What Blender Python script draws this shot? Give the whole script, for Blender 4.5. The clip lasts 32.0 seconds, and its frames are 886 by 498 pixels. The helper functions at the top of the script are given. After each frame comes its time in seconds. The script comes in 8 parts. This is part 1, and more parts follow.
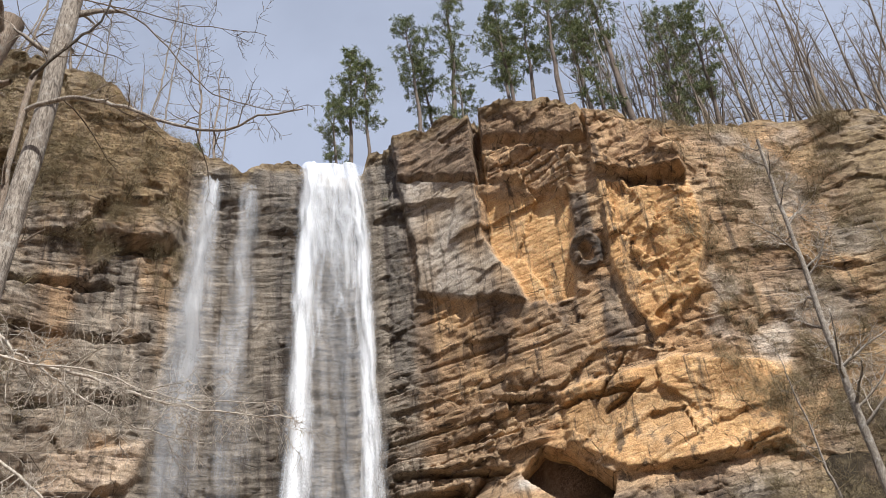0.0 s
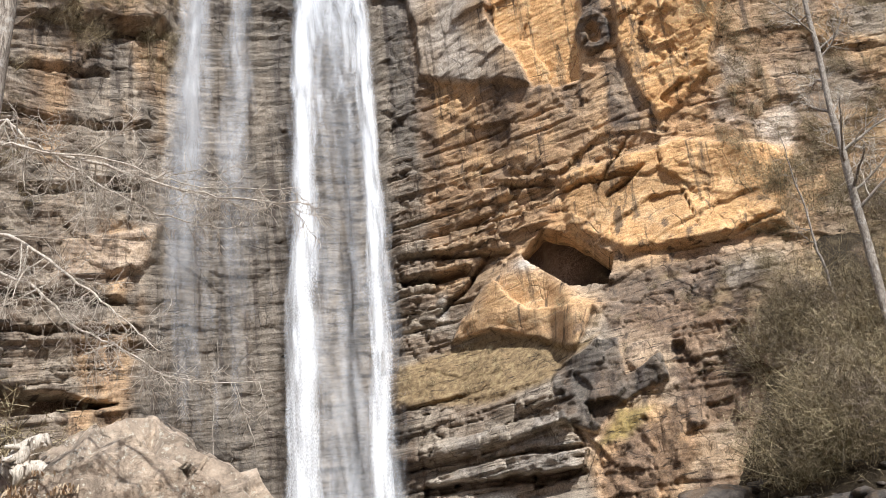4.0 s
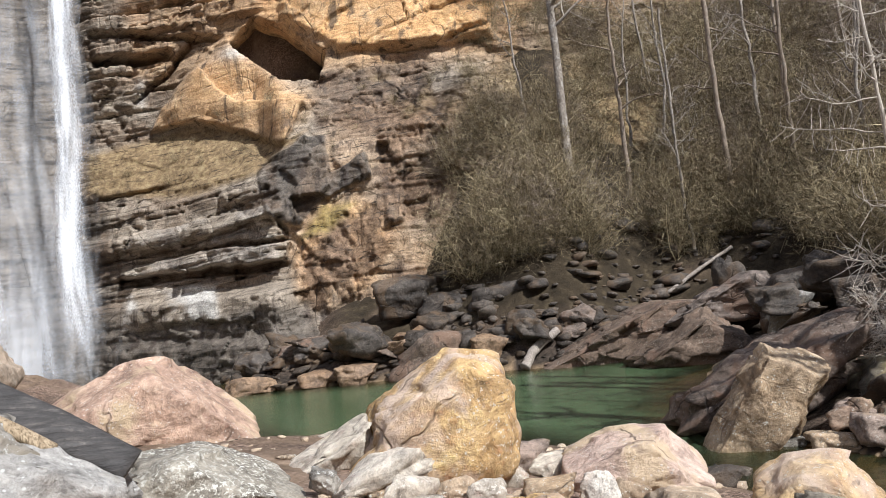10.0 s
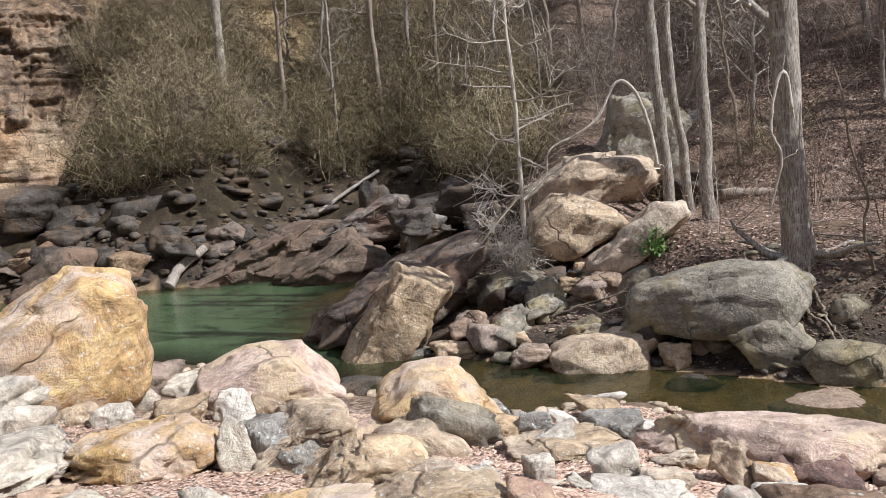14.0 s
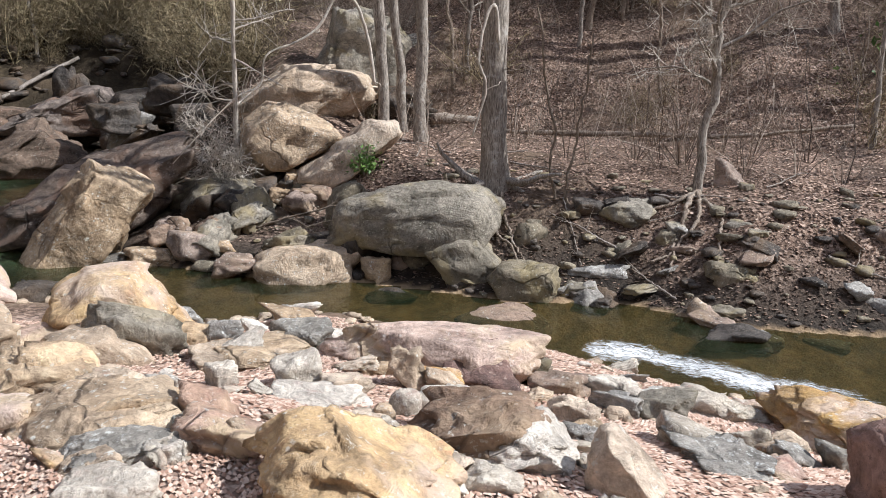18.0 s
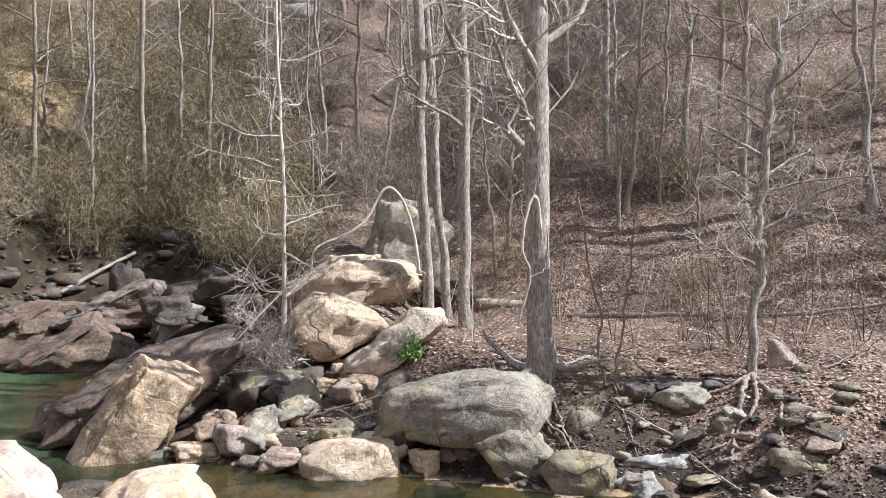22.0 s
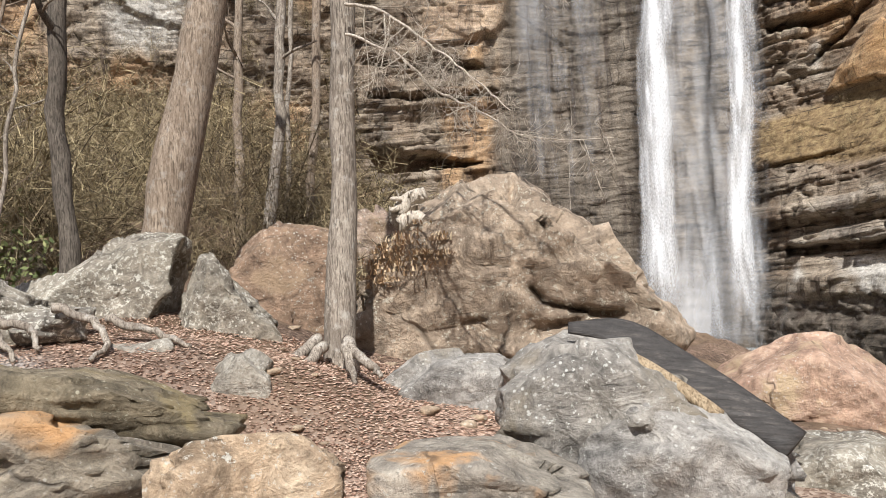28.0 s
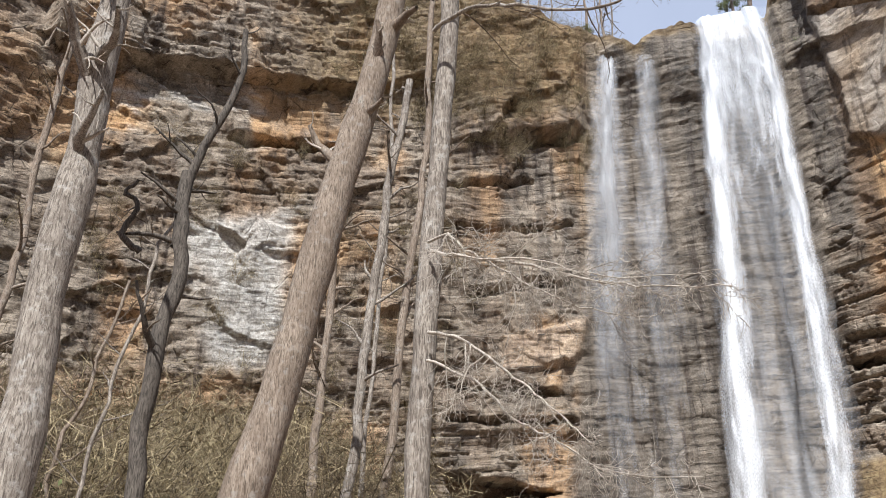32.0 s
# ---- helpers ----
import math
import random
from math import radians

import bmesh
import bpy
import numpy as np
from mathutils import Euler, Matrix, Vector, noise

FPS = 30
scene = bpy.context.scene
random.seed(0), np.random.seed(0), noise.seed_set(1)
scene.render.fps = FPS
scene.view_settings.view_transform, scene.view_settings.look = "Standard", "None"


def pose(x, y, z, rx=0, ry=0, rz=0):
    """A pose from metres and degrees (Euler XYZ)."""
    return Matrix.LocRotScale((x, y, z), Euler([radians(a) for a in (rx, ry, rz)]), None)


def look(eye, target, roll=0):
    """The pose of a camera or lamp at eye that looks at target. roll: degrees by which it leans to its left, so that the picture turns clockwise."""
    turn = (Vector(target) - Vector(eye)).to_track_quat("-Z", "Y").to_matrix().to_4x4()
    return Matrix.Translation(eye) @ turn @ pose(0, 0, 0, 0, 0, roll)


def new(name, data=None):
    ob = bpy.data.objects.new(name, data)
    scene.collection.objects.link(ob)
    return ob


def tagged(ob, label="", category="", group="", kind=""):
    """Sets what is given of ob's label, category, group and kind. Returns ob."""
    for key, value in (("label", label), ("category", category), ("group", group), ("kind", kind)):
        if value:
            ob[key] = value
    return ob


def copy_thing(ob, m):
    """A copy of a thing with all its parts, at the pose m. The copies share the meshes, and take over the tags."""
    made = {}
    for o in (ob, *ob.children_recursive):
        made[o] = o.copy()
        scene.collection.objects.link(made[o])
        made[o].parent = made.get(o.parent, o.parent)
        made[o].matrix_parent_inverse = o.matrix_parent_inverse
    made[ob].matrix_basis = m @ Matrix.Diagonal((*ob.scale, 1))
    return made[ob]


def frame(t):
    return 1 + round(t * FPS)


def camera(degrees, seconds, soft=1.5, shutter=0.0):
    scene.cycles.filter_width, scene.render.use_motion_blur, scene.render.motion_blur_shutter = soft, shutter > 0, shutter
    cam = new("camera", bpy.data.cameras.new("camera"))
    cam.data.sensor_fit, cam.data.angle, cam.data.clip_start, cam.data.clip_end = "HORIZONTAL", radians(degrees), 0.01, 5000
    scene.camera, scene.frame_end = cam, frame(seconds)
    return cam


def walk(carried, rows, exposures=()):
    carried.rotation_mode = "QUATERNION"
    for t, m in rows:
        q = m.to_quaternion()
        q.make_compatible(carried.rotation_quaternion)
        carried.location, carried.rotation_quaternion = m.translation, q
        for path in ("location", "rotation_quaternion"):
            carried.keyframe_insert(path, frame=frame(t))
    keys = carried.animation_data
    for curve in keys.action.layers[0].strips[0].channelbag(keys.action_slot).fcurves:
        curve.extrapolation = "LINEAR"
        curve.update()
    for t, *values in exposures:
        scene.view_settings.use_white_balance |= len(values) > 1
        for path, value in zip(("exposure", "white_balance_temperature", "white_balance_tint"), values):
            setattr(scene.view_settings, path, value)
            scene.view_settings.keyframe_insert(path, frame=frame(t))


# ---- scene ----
cam = camera(56.69, 32.0, soft=0.6)
PATH = [
    (0.0, pose(-0.000, 0.000, 4.600, 123.00, 6.00, 0.00)),
    (0.5, pose(-0.031, 0.038, 4.633, 121.26, 5.98, -0.06)),
    (1.0, pose(-0.062, 0.039, 4.644, 119.35, 5.96, -0.12)),
    (1.5, pose(-0.094, 0.018, 4.643, 117.54, 5.94, -0.21)),
    (2.0, pose(-0.120, -0.009, 4.634, 115.40, 5.90, -0.30)),
    (2.5, pose(-0.148, -0.024, 4.638, 112.89, 5.95, -0.33)),
    (3.0, pose(-0.180, -0.037, 4.653, 111.32, 6.07, -0.19)),
    (3.5, pose(-0.177, -0.040, 4.643, 109.69, 6.20, 0.03)),
    (5.5, pose(-0.172, -0.053, 4.594, 103.63, 6.16, -0.00)),
    (6.0, pose(-0.167, -0.049, 4.586, 102.15, 6.05, -0.38)),
    (6.5, pose(-0.175, -0.007, 4.591, 100.86, 6.31, -1.31)),
    (7.0, pose(-0.182, 0.010, 4.582, 99.04, 6.88, -3.09)),
    (7.5, pose(-0.167, -0.009, 4.560, 97.24, 7.43, -5.64)),
    (8.0, pose(-0.137, -0.014, 4.551, 95.96, 7.89, -7.62)),
    (8.5, pose(-0.134, -0.041, 4.525, 94.66, 7.43, -10.50)),
    (9.0, pose(-0.128, -0.057, 4.525, 94.20, 7.10, -13.56)),
    (9.5, pose(-0.113, -0.069, 4.515, 93.39, 6.93, -15.85)),
    (10.0, pose(-0.091, -0.064, 4.499, 91.75, 6.84, -20.21)),
    (10.5, pose(-0.072, -0.059, 4.509, 90.83, 6.63, -22.94)),
    (11.0, pose(-0.048, -0.062, 4.513, 90.08, 6.62, -26.27)),
    (11.5, pose(-0.002, -0.069, 4.514, 89.60, 6.63, -29.53)),
    (12.0, pose(0.039, -0.074, 4.487, 88.82, 6.75, -32.04)),
    (12.5, pose(0.078, -0.069, 4.471, 87.45, 6.67, -35.63)),
    (13.0, pose(0.095, -0.066, 4.467, 85.52, 5.89, -38.86)),
    (13.5, pose(0.108, -0.075, 4.467, 84.46, 5.06, -41.29)),
    (15.5, pose(0.209, -0.121, 4.462, 81.96, 1.47, -51.72)),
    (16.0, pose(0.244, -0.165, 4.434, 80.94, 0.73, -53.70)),
    (16.5, pose(0.287, -0.174, 4.412, 79.87, -0.66, -56.50)),
    (17.0, pose(0.303, -0.196, 4.400, 79.15, -1.35, -58.17)),
    (17.5, pose(0.322, -0.223, 4.396, 78.22, -2.00, -60.63)),
    (18.0, pose(0.329, -0.237, 4.392, 77.55, -2.35, -62.45)),
    (18.5, pose(0.349, -0.245, 4.380, 76.89, -2.32, -63.70)),
    (19.0, pose(0.366, -0.251, 4.380, 76.77, -2.28, -64.78)),
    (19.5, pose(0.372, -0.243, 4.388, 77.27, -1.96, -65.30)),
    (20.0, pose(0.352, -0.231, 4.407, 78.26, -1.60, -65.45)),
    (20.5, pose(0.332, -0.194, 4.443, 79.91, -1.20, -64.97)),
    (21.0, pose(0.323, -0.175, 4.476, 81.54, -0.89, -63.54)),
    (21.5, pose(0.300, -0.155, 4.538, 85.24, -0.94, -62.03)),
    (22.0, pose(0.303, -0.117, 4.575, 89.93, -0.78, -59.74)),
    (22.5, pose(0.311, -0.093, 4.597, 93.29, -0.86, -56.37)),
    (23.0, pose(0.254, -0.089, 4.629, 93.68, -1.23, -51.95)),
    (23.5, pose(0.164, -0.060, 4.639, 93.29, -1.37, -43.97)),
    (24.0, pose(0.086, -0.069, 4.626, 93.15, -1.15, -37.10)),
    (24.5, pose(-0.059, -0.093, 4.601, 92.90, -0.83, -29.15)),
    (25.0, pose(-0.100, -0.050, 4.603, 92.75, -0.36, -21.55)),
    (25.5, pose(-0.158, -0.050, 4.589, 92.96, 1.07, -13.32)),
    (26.0, pose(-0.185, -0.029, 4.579, 93.12, 1.70, -2.87)),
    (26.5, pose(-0.170, -0.007, 4.595, 93.47, 2.14, 7.48)),
    (28.5, pose(-0.104, 0.042, 4.611, 93.89, 2.84, 26.89)),
    (29.0, pose(-0.115, 0.041, 4.616, 95.86, 2.43, 29.01)),
    (29.5, pose(-0.113, 0.046, 4.631, 98.11, 2.24, 29.69)),
    (30.0, pose(-0.125, 0.077, 4.641, 103.23, 1.85, 29.81)),
    (30.5, pose(-0.132, 0.087, 4.656, 106.05, 1.41, 29.82)),
    (31.0, pose(-0.135, 0.091, 4.663, 109.00, 0.96, 29.54)),
    (31.5, pose(-0.141, 0.099, 4.678, 111.93, 0.20, 29.19)),
    (32.0, pose(-0.131, 0.106, 4.685, 115.68, -0.35, 28.75)),
]
# seconds, stops, kelvin, tint
EXPOSURE = [(0.0, -0.25, 6350, 10.0), (3.0, 0.02, 6250, 10.0), (6.0, -0.05, 6100, 10.0), (9.0, -0.08, 6050, 10.0), (13.0, -0.05, 6000, 10.0), (19.0, -0.02, 5900, 10.0), (21.0, 0.08, 5800, 10.0), (22.5, 0.72, 5750, 10.0), (23.3, 0.75, 5750, 10.0),
            (24.5, 0.35, 5700, 10.0), (25.3, 0.02, 6050, 10.0), (26.0, 0.0, 6150, 10.0), (28.5, -0.22, 6500, 10.0), (30.5, -0.26, 6300, 10.0), (32.0, -0.13, 6100, 10.0)]
walk(cam, PATH, EXPOSURE)

# ---- world and sun ----
SUN_AZ, SUN_EL = 157.0, 47.0   # degrees clockwise from +y, degrees up
world = bpy.data.worlds.new("sky")
scene.world = world
world.use_nodes = True
wn = world.node_tree.nodes
sky = wn.new("ShaderNodeTexSky")
sky.sky_type, sky.sun_disc = "NISHITA", False
sky.sun_elevation, sky.sun_rotation = radians(SUN_EL), radians(SUN_AZ)
sky.air_density, sky.dust_density = 1.2, 2.5
wn["Background"].inputs["Strength"].default_value = 0.051
# thin bright cloud over the blue
wmap = wn.new("ShaderNodeTexCoord")
cloud = wn.new("ShaderNodeTexNoise")
cloud.inputs["Scale"].default_value, cloud.inputs["Detail"].default_value, cloud.inputs["Distortion"].default_value = 2.4, 7.0, 0.8
world.node_tree.links.new(wmap.outputs["Generated"], cloud.inputs["Vector"])
cover = wn.new("ShaderNodeValToRGB")
cover.color_ramp.elements[0].position, cover.color_ramp.elements[1].position = 0.30, 0.72
cover.color_ramp.elements[0].color, cover.color_ramp.elements[1].color = (0.66, 0.66, 0.66, 1), (1.0, 1.0, 1.0, 1)
world.node_tree.links.new(cloud.outputs["Fac"], cover.inputs[0])
veil = wn.new("ShaderNodeMix")
veil.data_type = "RGBA"
veil.inputs["B"].default_value = (12.6, 14.0, 17.6, 1)
world.node_tree.links.new(cover.outputs[0], veil.inputs["Factor"])
world.node_tree.links.new(sky.outputs[0], veil.inputs["A"])
world.node_tree.links.new(veil.outputs["Result"], wn["Background"].inputs[0])
sun_data = bpy.data.lights.new("sun", "SUN")
sun_data.energy, sun_data.angle, sun_data.color = 6.9, radians(0.6), (1.0, 0.97, 0.925)
sun = new("sun", sun_data)
to_sun = Vector((math.sin(radians(SUN_AZ)) * math.cos(radians(SUN_EL)), math.cos(radians(SUN_AZ)) * math.cos(radians(SUN_EL)), math.sin(radians(SUN_EL))))
sun.matrix_world = look(to_sun * 100, (0, 0, 0))

# ---- numeric tools ----
def hash01(ix, iy, iz, seed):
    h = (ix.astype(np.int64) * 374761393 + iy.astype(np.int64) * 668265263 + iz.astype(np.int64) * 2147483647 + seed * 974634541) & 0xFFFFFFFF
    h = ((h ^ (h >> 13)) * 1274126177) & 0xFFFFFFFF
    h = ((h ^ (h >> 16)) * 2246822519) & 0xFFFFFFFF
    return ((h ^ (h >> 15)) & 0xFFFFFF) / float(0xFFFFFF)


def vnoise(x, y, z, seed=0):
    """Smooth noise from -1 to 1 with cells of one metre."""
    x, y, z = np.broadcast_arrays(np.asarray(x, float), np.asarray(y, float), np.asarray(z, float))
    ix, iy, iz = np.floor(x), np.floor(y), np.floor(z)
    fx, fy, fz = x - ix, y - iy, z - iz
    fx, fy, fz = (f * f * f * (f * (f * 6 - 15) + 10) for f in (fx, fy, fz))
    out = 0
    for dx in (0, 1):
        for dy in (0, 1):
            for dz in (0, 1):
                wt = (fx if dx else 1 - fx) * (fy if dy else 1 - fy) * (fz if dz else 1 - fz)
                out = out + wt * hash01(ix + dx, iy + dy, iz + dz, seed)
    return out * 2 - 1


def fbm(x, y, z, seed=0, octaves=4, gain=0.5):
    total, amp, norm, f = 0, 1.0, 0, 1.0
    for o in range(octaves):
        total = total + amp * vnoise(x * f, y * f, z * f, seed + o * 17)
        norm, amp, f = norm + amp, amp * gain, f * 2.03
    return total / norm


def smooth(a, b, x):
    t = np.clip((np.asarray(x, float) - a) / (b - a), 0, 1)
    return t * t * (3 - 2 * t)


def polyline_distance(x, y, line):
    best = np.full(np.shape(x), 1e9)
    for (ax, ay), (bx, by) in zip(line[:-1], line[1:]):
        ux, uy = bx - ax, by - ay
        t = np.clip(((x - ax) * ux + (y - ay) * uy) / (ux * ux + uy * uy), 0, 1)
        best = np.minimum(best, np.hypot(x - ax - t * ux, y - ay - t * uy))
    return best


def inside(x, y, poly):
    hit = np.zeros(np.shape(x), bool)
    for (ax, ay), (bx, by) in zip(poly, poly[1:] + poly[:1]):
        if ay != by:
            hit ^= ((ay > y) != (by > y)) & (x < (bx - ax) * (y - ay) / (by - ay) + ax)
    return hit


# ---- plan: the shores of the pool and creek, the cliff's line, the lie of the land ----
NEAR_SHORE = [(-5.5, 63), (-4, 58), (0.5, 36), (2.6, 24.2), (8.0, 20.0), (9.8, 14.5), (9.6, 9.4), (11.6, 7.6), (12.3, 4.2), (11.9, 2.3), (11.7, 0.6), (12.6, -2.5), (13.5, -20), (16, -70)]
FAR_SHORE = [(-2.5, 62), (-1.2, 57), (3.4, 48.8), (4.4, 40), (10, 36), (15.2, 32.2), (21.5, 28.6), (19.6, 25.5), (14.2, 19.9), (12.6, 13.8), (13.0, 11), (14.1, 8.6), (14.6, 5.5), (15.8, 3.6), (15.4, 1.5), (16.7, -1.6), (18, -20), (21, -70)]
WATER_AREA = NEAR_SHORE + FAR_SHORE[::-1]
CLIFF_AZ = [-75, -65, -45, -30, -18, -10, -4, 2, 8, 16, 24, 36, 48]
CLIFF_R = [38, 40, 44, 50, 58, 64, 66, 64, 60, 57, 56, 58, 64]
TOP_AZ = [-75, -33, -25.8, -18.8, -15.5, -12.4, -11.5, -9.8, -8.2, -7.6, -2.4, -1.8, 0.7, 6, 8.2, 13, 18.2, 20.9, 23, 25.2, 31.8, 38.5, 48]
TOP_Z = [50, 51, 53.6, 53.0, 52.6, 53.6, 55.2, 56.6, 56.9, 56.6, 56.3, 58, 58.8, 57.6, 57.3, 55.0, 52.4, 50.8, 49.0, 46.8, 48.4, 47.0, 30]


def cliff_r(az):
    return np.interp(az, CLIFF_AZ, CLIFF_R)


def cliff_top(az):
    return np.interp(az, TOP_AZ, TOP_Z)


def land(x, y):
    """The height of the ground."""
    x, y = np.asarray(x, float), np.asarray(y, float)
    r, az = np.hypot(x, y), np.degrees(np.arctan2(x, y))
    dn, df = polyline_distance(x, y, NEAR_SHORE), polyline_distance(x, y, FAR_SHORE)
    wet = inside(x, y, WATER_AREA)
    # near bank
    near = 0.15 * smooth(0, 0.9, dn) + 2.85 * (1 - np.exp(-(dn * 0.26) / 2.85 * 1.15)) * 1.06
    near = near - 0.10 * smooth(12, 9, r) * smooth(0.3, 1.5, dn) * smooth(0, 10, az)
    left = smooth(-8, -24, az)
    near = near + left * (np.clip(r - 9, 0, 12) * 0.16 + np.clip(r - 21, 0, 40) * 0.30 * smooth(-26, -38, az))
    near = near + 0.95 * smooth(10.2, 11.7, r) * smooth(-24, -43, az) * smooth(-85, -70, az)
    # unseen hillside added behind the camera to hold back the sky's fill light
    back = np.clip(np.maximum(-y - 14, -x * 0.8 - 0.6 * y - 26), 0, 60)
    near = near + back * 0.72 * smooth(115, 140, np.abs(az))
    # far bank: steep under the cliff and the brush, a terrace with a hill behind it along the creek
    steep = 0.25 * smooth(0, 1.0, df) + (0.42 + 0.55 * smooth(17, 25, az)) * df
    apron = 0.2 * smooth(0, 1.0, df) + 0.22 * np.clip(df, 0, 5) + 0.95 * np.clip(df - 4.5, 0, 200)
    rise = 3.4 + 2.4 * smooth(64, 56, az)
    terrace = 0.2 * smooth(0, 1.4, df) + 1.6 * smooth(0.6 * smooth(64, 56, az), rise, df) + 0.10 * np.clip(df - 2, 0, 7) + 0.92 * np.clip(df - 10, 0, 200)
    far = steep + (apron - steep) * smooth(28, 36, az)
    far = far + (terrace - far) * smooth(51, 60, az)
    far = np.minimum(far, 46 + 0.15 * df)
    bed = -0.12 - np.minimum(0.22 * np.minimum(dn, df), 0.3 + 1.2 * smooth(11, 22, y))
    z = np.where(wet, bed, np.where(dn < df, near, far))
    z = z + fbm(x * 0.6, y * 0.6, 0, 3, 4) * 0.16 * smooth(0, 2, np.minimum(dn, df)) * (1 + smooth(12, 60, r) * 4)
    # the knoll that one stands on
    z = z + (2.95 - z) * smooth(2.2, 0.6, r)
    # the plateau over the cliff
    back_off = 2.2 + 6.2 * smooth(24, 34, az)
    up = smooth(-0.2, 1.0 + 14 * smooth(36, 52, az), r - cliff_r(az) - back_off) * smooth(74, 42, az) * (az > -76)
    crest = cliff_top(az) - 0.4 + 0.12 * np.clip(r - cliff_r(az), 0, 60) + fbm(x * 0.2, y * 0.2, 0, 9, 3) * 1.2
    crest = np.where((az > -12) & (az < -2), np.minimum(crest, 56.2), crest)
    return np.where(up > 0, np.maximum(z, z + (crest - z) * up), z)


# ---- mesh tools ----
def mesh_from(name, verts, faces, material=None, flat=False, uv=None):
    me = bpy.data.meshes.new(name)
    verts = np.asarray(verts, np.float32)
    faces = np.asarray(faces, np.int32)
    k = faces.shape[1]
    me.vertices.add(len(verts))
    me.vertices.foreach_set("co", verts.ravel())
    me.loops.add(faces.size)
    me.loops.foreach_set("vertex_index", faces.ravel())
    me.polygons.add(len(faces))
    me.polygons.foreach_set("loop_start", np.arange(0, faces.size, k, dtype=np.int32))
    me.polygons.foreach_set("loop_total", np.full(len(faces), k, np.int32))
    if not flat:
        me.polygons.foreach_set("use_smooth", np.ones(len(faces), bool))
    me.update(calc_edges=True)
    if material:
        me.materials.append(material)
    return me


def grid_faces(nu, nv, closed=False):
    i, j = np.meshgrid(np.arange(nu if closed else nu - 1), np.arange(nv - 1), indexing="ij")
    a, b = i * nv + j, ((i + 1) % nu) * nv + j
    return np.stack([a, b, b + 1, a + 1], -1).reshape(-1, 4)


def put_attribute(me, name, values):
    at = me.attributes.new(name, "FLOAT_COLOR", "POINT")
    at.data.foreach_set("color", np.asarray(values, np.float32).ravel())


def facets(s, z, seed, ws, wz, amp, tilt=0.5):
    """Rock faces: cells of about ws by wz metres, each a plane with its own stand and tilt."""
    s, z = s / ws, z / wz
    cs, cz = np.floor(s), np.floor(z)
    best, out = np.full(s.shape, 1e9), np.zeros(s.shape)
    for i in (-1, 0, 1):
        for j in (-1, 0, 1):
            ks, kz = cs + i, cz + j
            ds, dz = s - ks - 0.1 - 0.8 * hash01(ks, kz, ks * 0, seed), z - kz - 0.1 - 0.8 * hash01(ks, kz, ks * 0, seed + 1)
            d = ds * ds + dz * dz
            val = hash01(ks, kz, ks * 0, seed + 2) - 0.5 + tilt * ((hash01(ks, kz, ks * 0, seed + 3) - 0.5) * 2 * ds + (hash01(ks, kz, ks * 0, seed + 4) - 0.5) * 2 * dz)
            near = d < best
            best, out = np.where(near, d, best), np.where(near, val, out)
    return out * amp


def thing(name, label, category, group="", kind="", at=(0, 0, 0)):
    """An empty at its base, to carry parts."""
    ob = new(name)
    ob.empty_display_size = 0.2
    ob.location = at
    return tagged(ob, label, category, group, kind)


def part(name, me, parent, label="", absolute=False):
    ob = new(name, me)
    ob.parent = parent
    if absolute:
        ob.location = -parent.location
    if label:
        ob["label"] = label
    return ob


def tubes(lines, sides=5):
    """One mesh of tapered tubes. lines: (points (n,3), radii (n,))."""
    vs, fs, base = [], [], 0
    for pts, rad in lines:
        pts, rad = np.asarray(pts, float), np.asarray(rad, float)
        n = len(pts)
        tan = np.gradient(pts, axis=0)
        tan /= np.linalg.norm(tan, axis=1, keepdims=True) + 1e-9
        ref = np.array([0.31, 0.17, 0.93]) if abs(tan[0, 2]) < 0.8 else np.array([0.93, 0.31, 0.17])
        a = np.cross(tan, ref)
        a /= np.linalg.norm(a, axis=1, keepdims=True) + 1e-9
        b = np.cross(tan, a)
        th = np.arange(sides) * 2 * np.pi / sides
        ring = pts[:, None] + rad[:, None, None] * (np.cos(th)[None, :, None] * a[:, None] + np.sin(th)[None, :, None] * b[:, None])
        vs.append(ring.reshape(-1, 3))
        i, j = np.meshgrid(np.arange(n - 1), np.arange(sides), indexing="ij")
        p, q = base + i * sides + j, base + i * sides + (j + 1) % sides
        fs.append(np.stack([p, q, q + sides, p + sides], -1).reshape(-1, 4))
        base += n * sides
    return np.concatenate(vs), np.concatenate(fs)

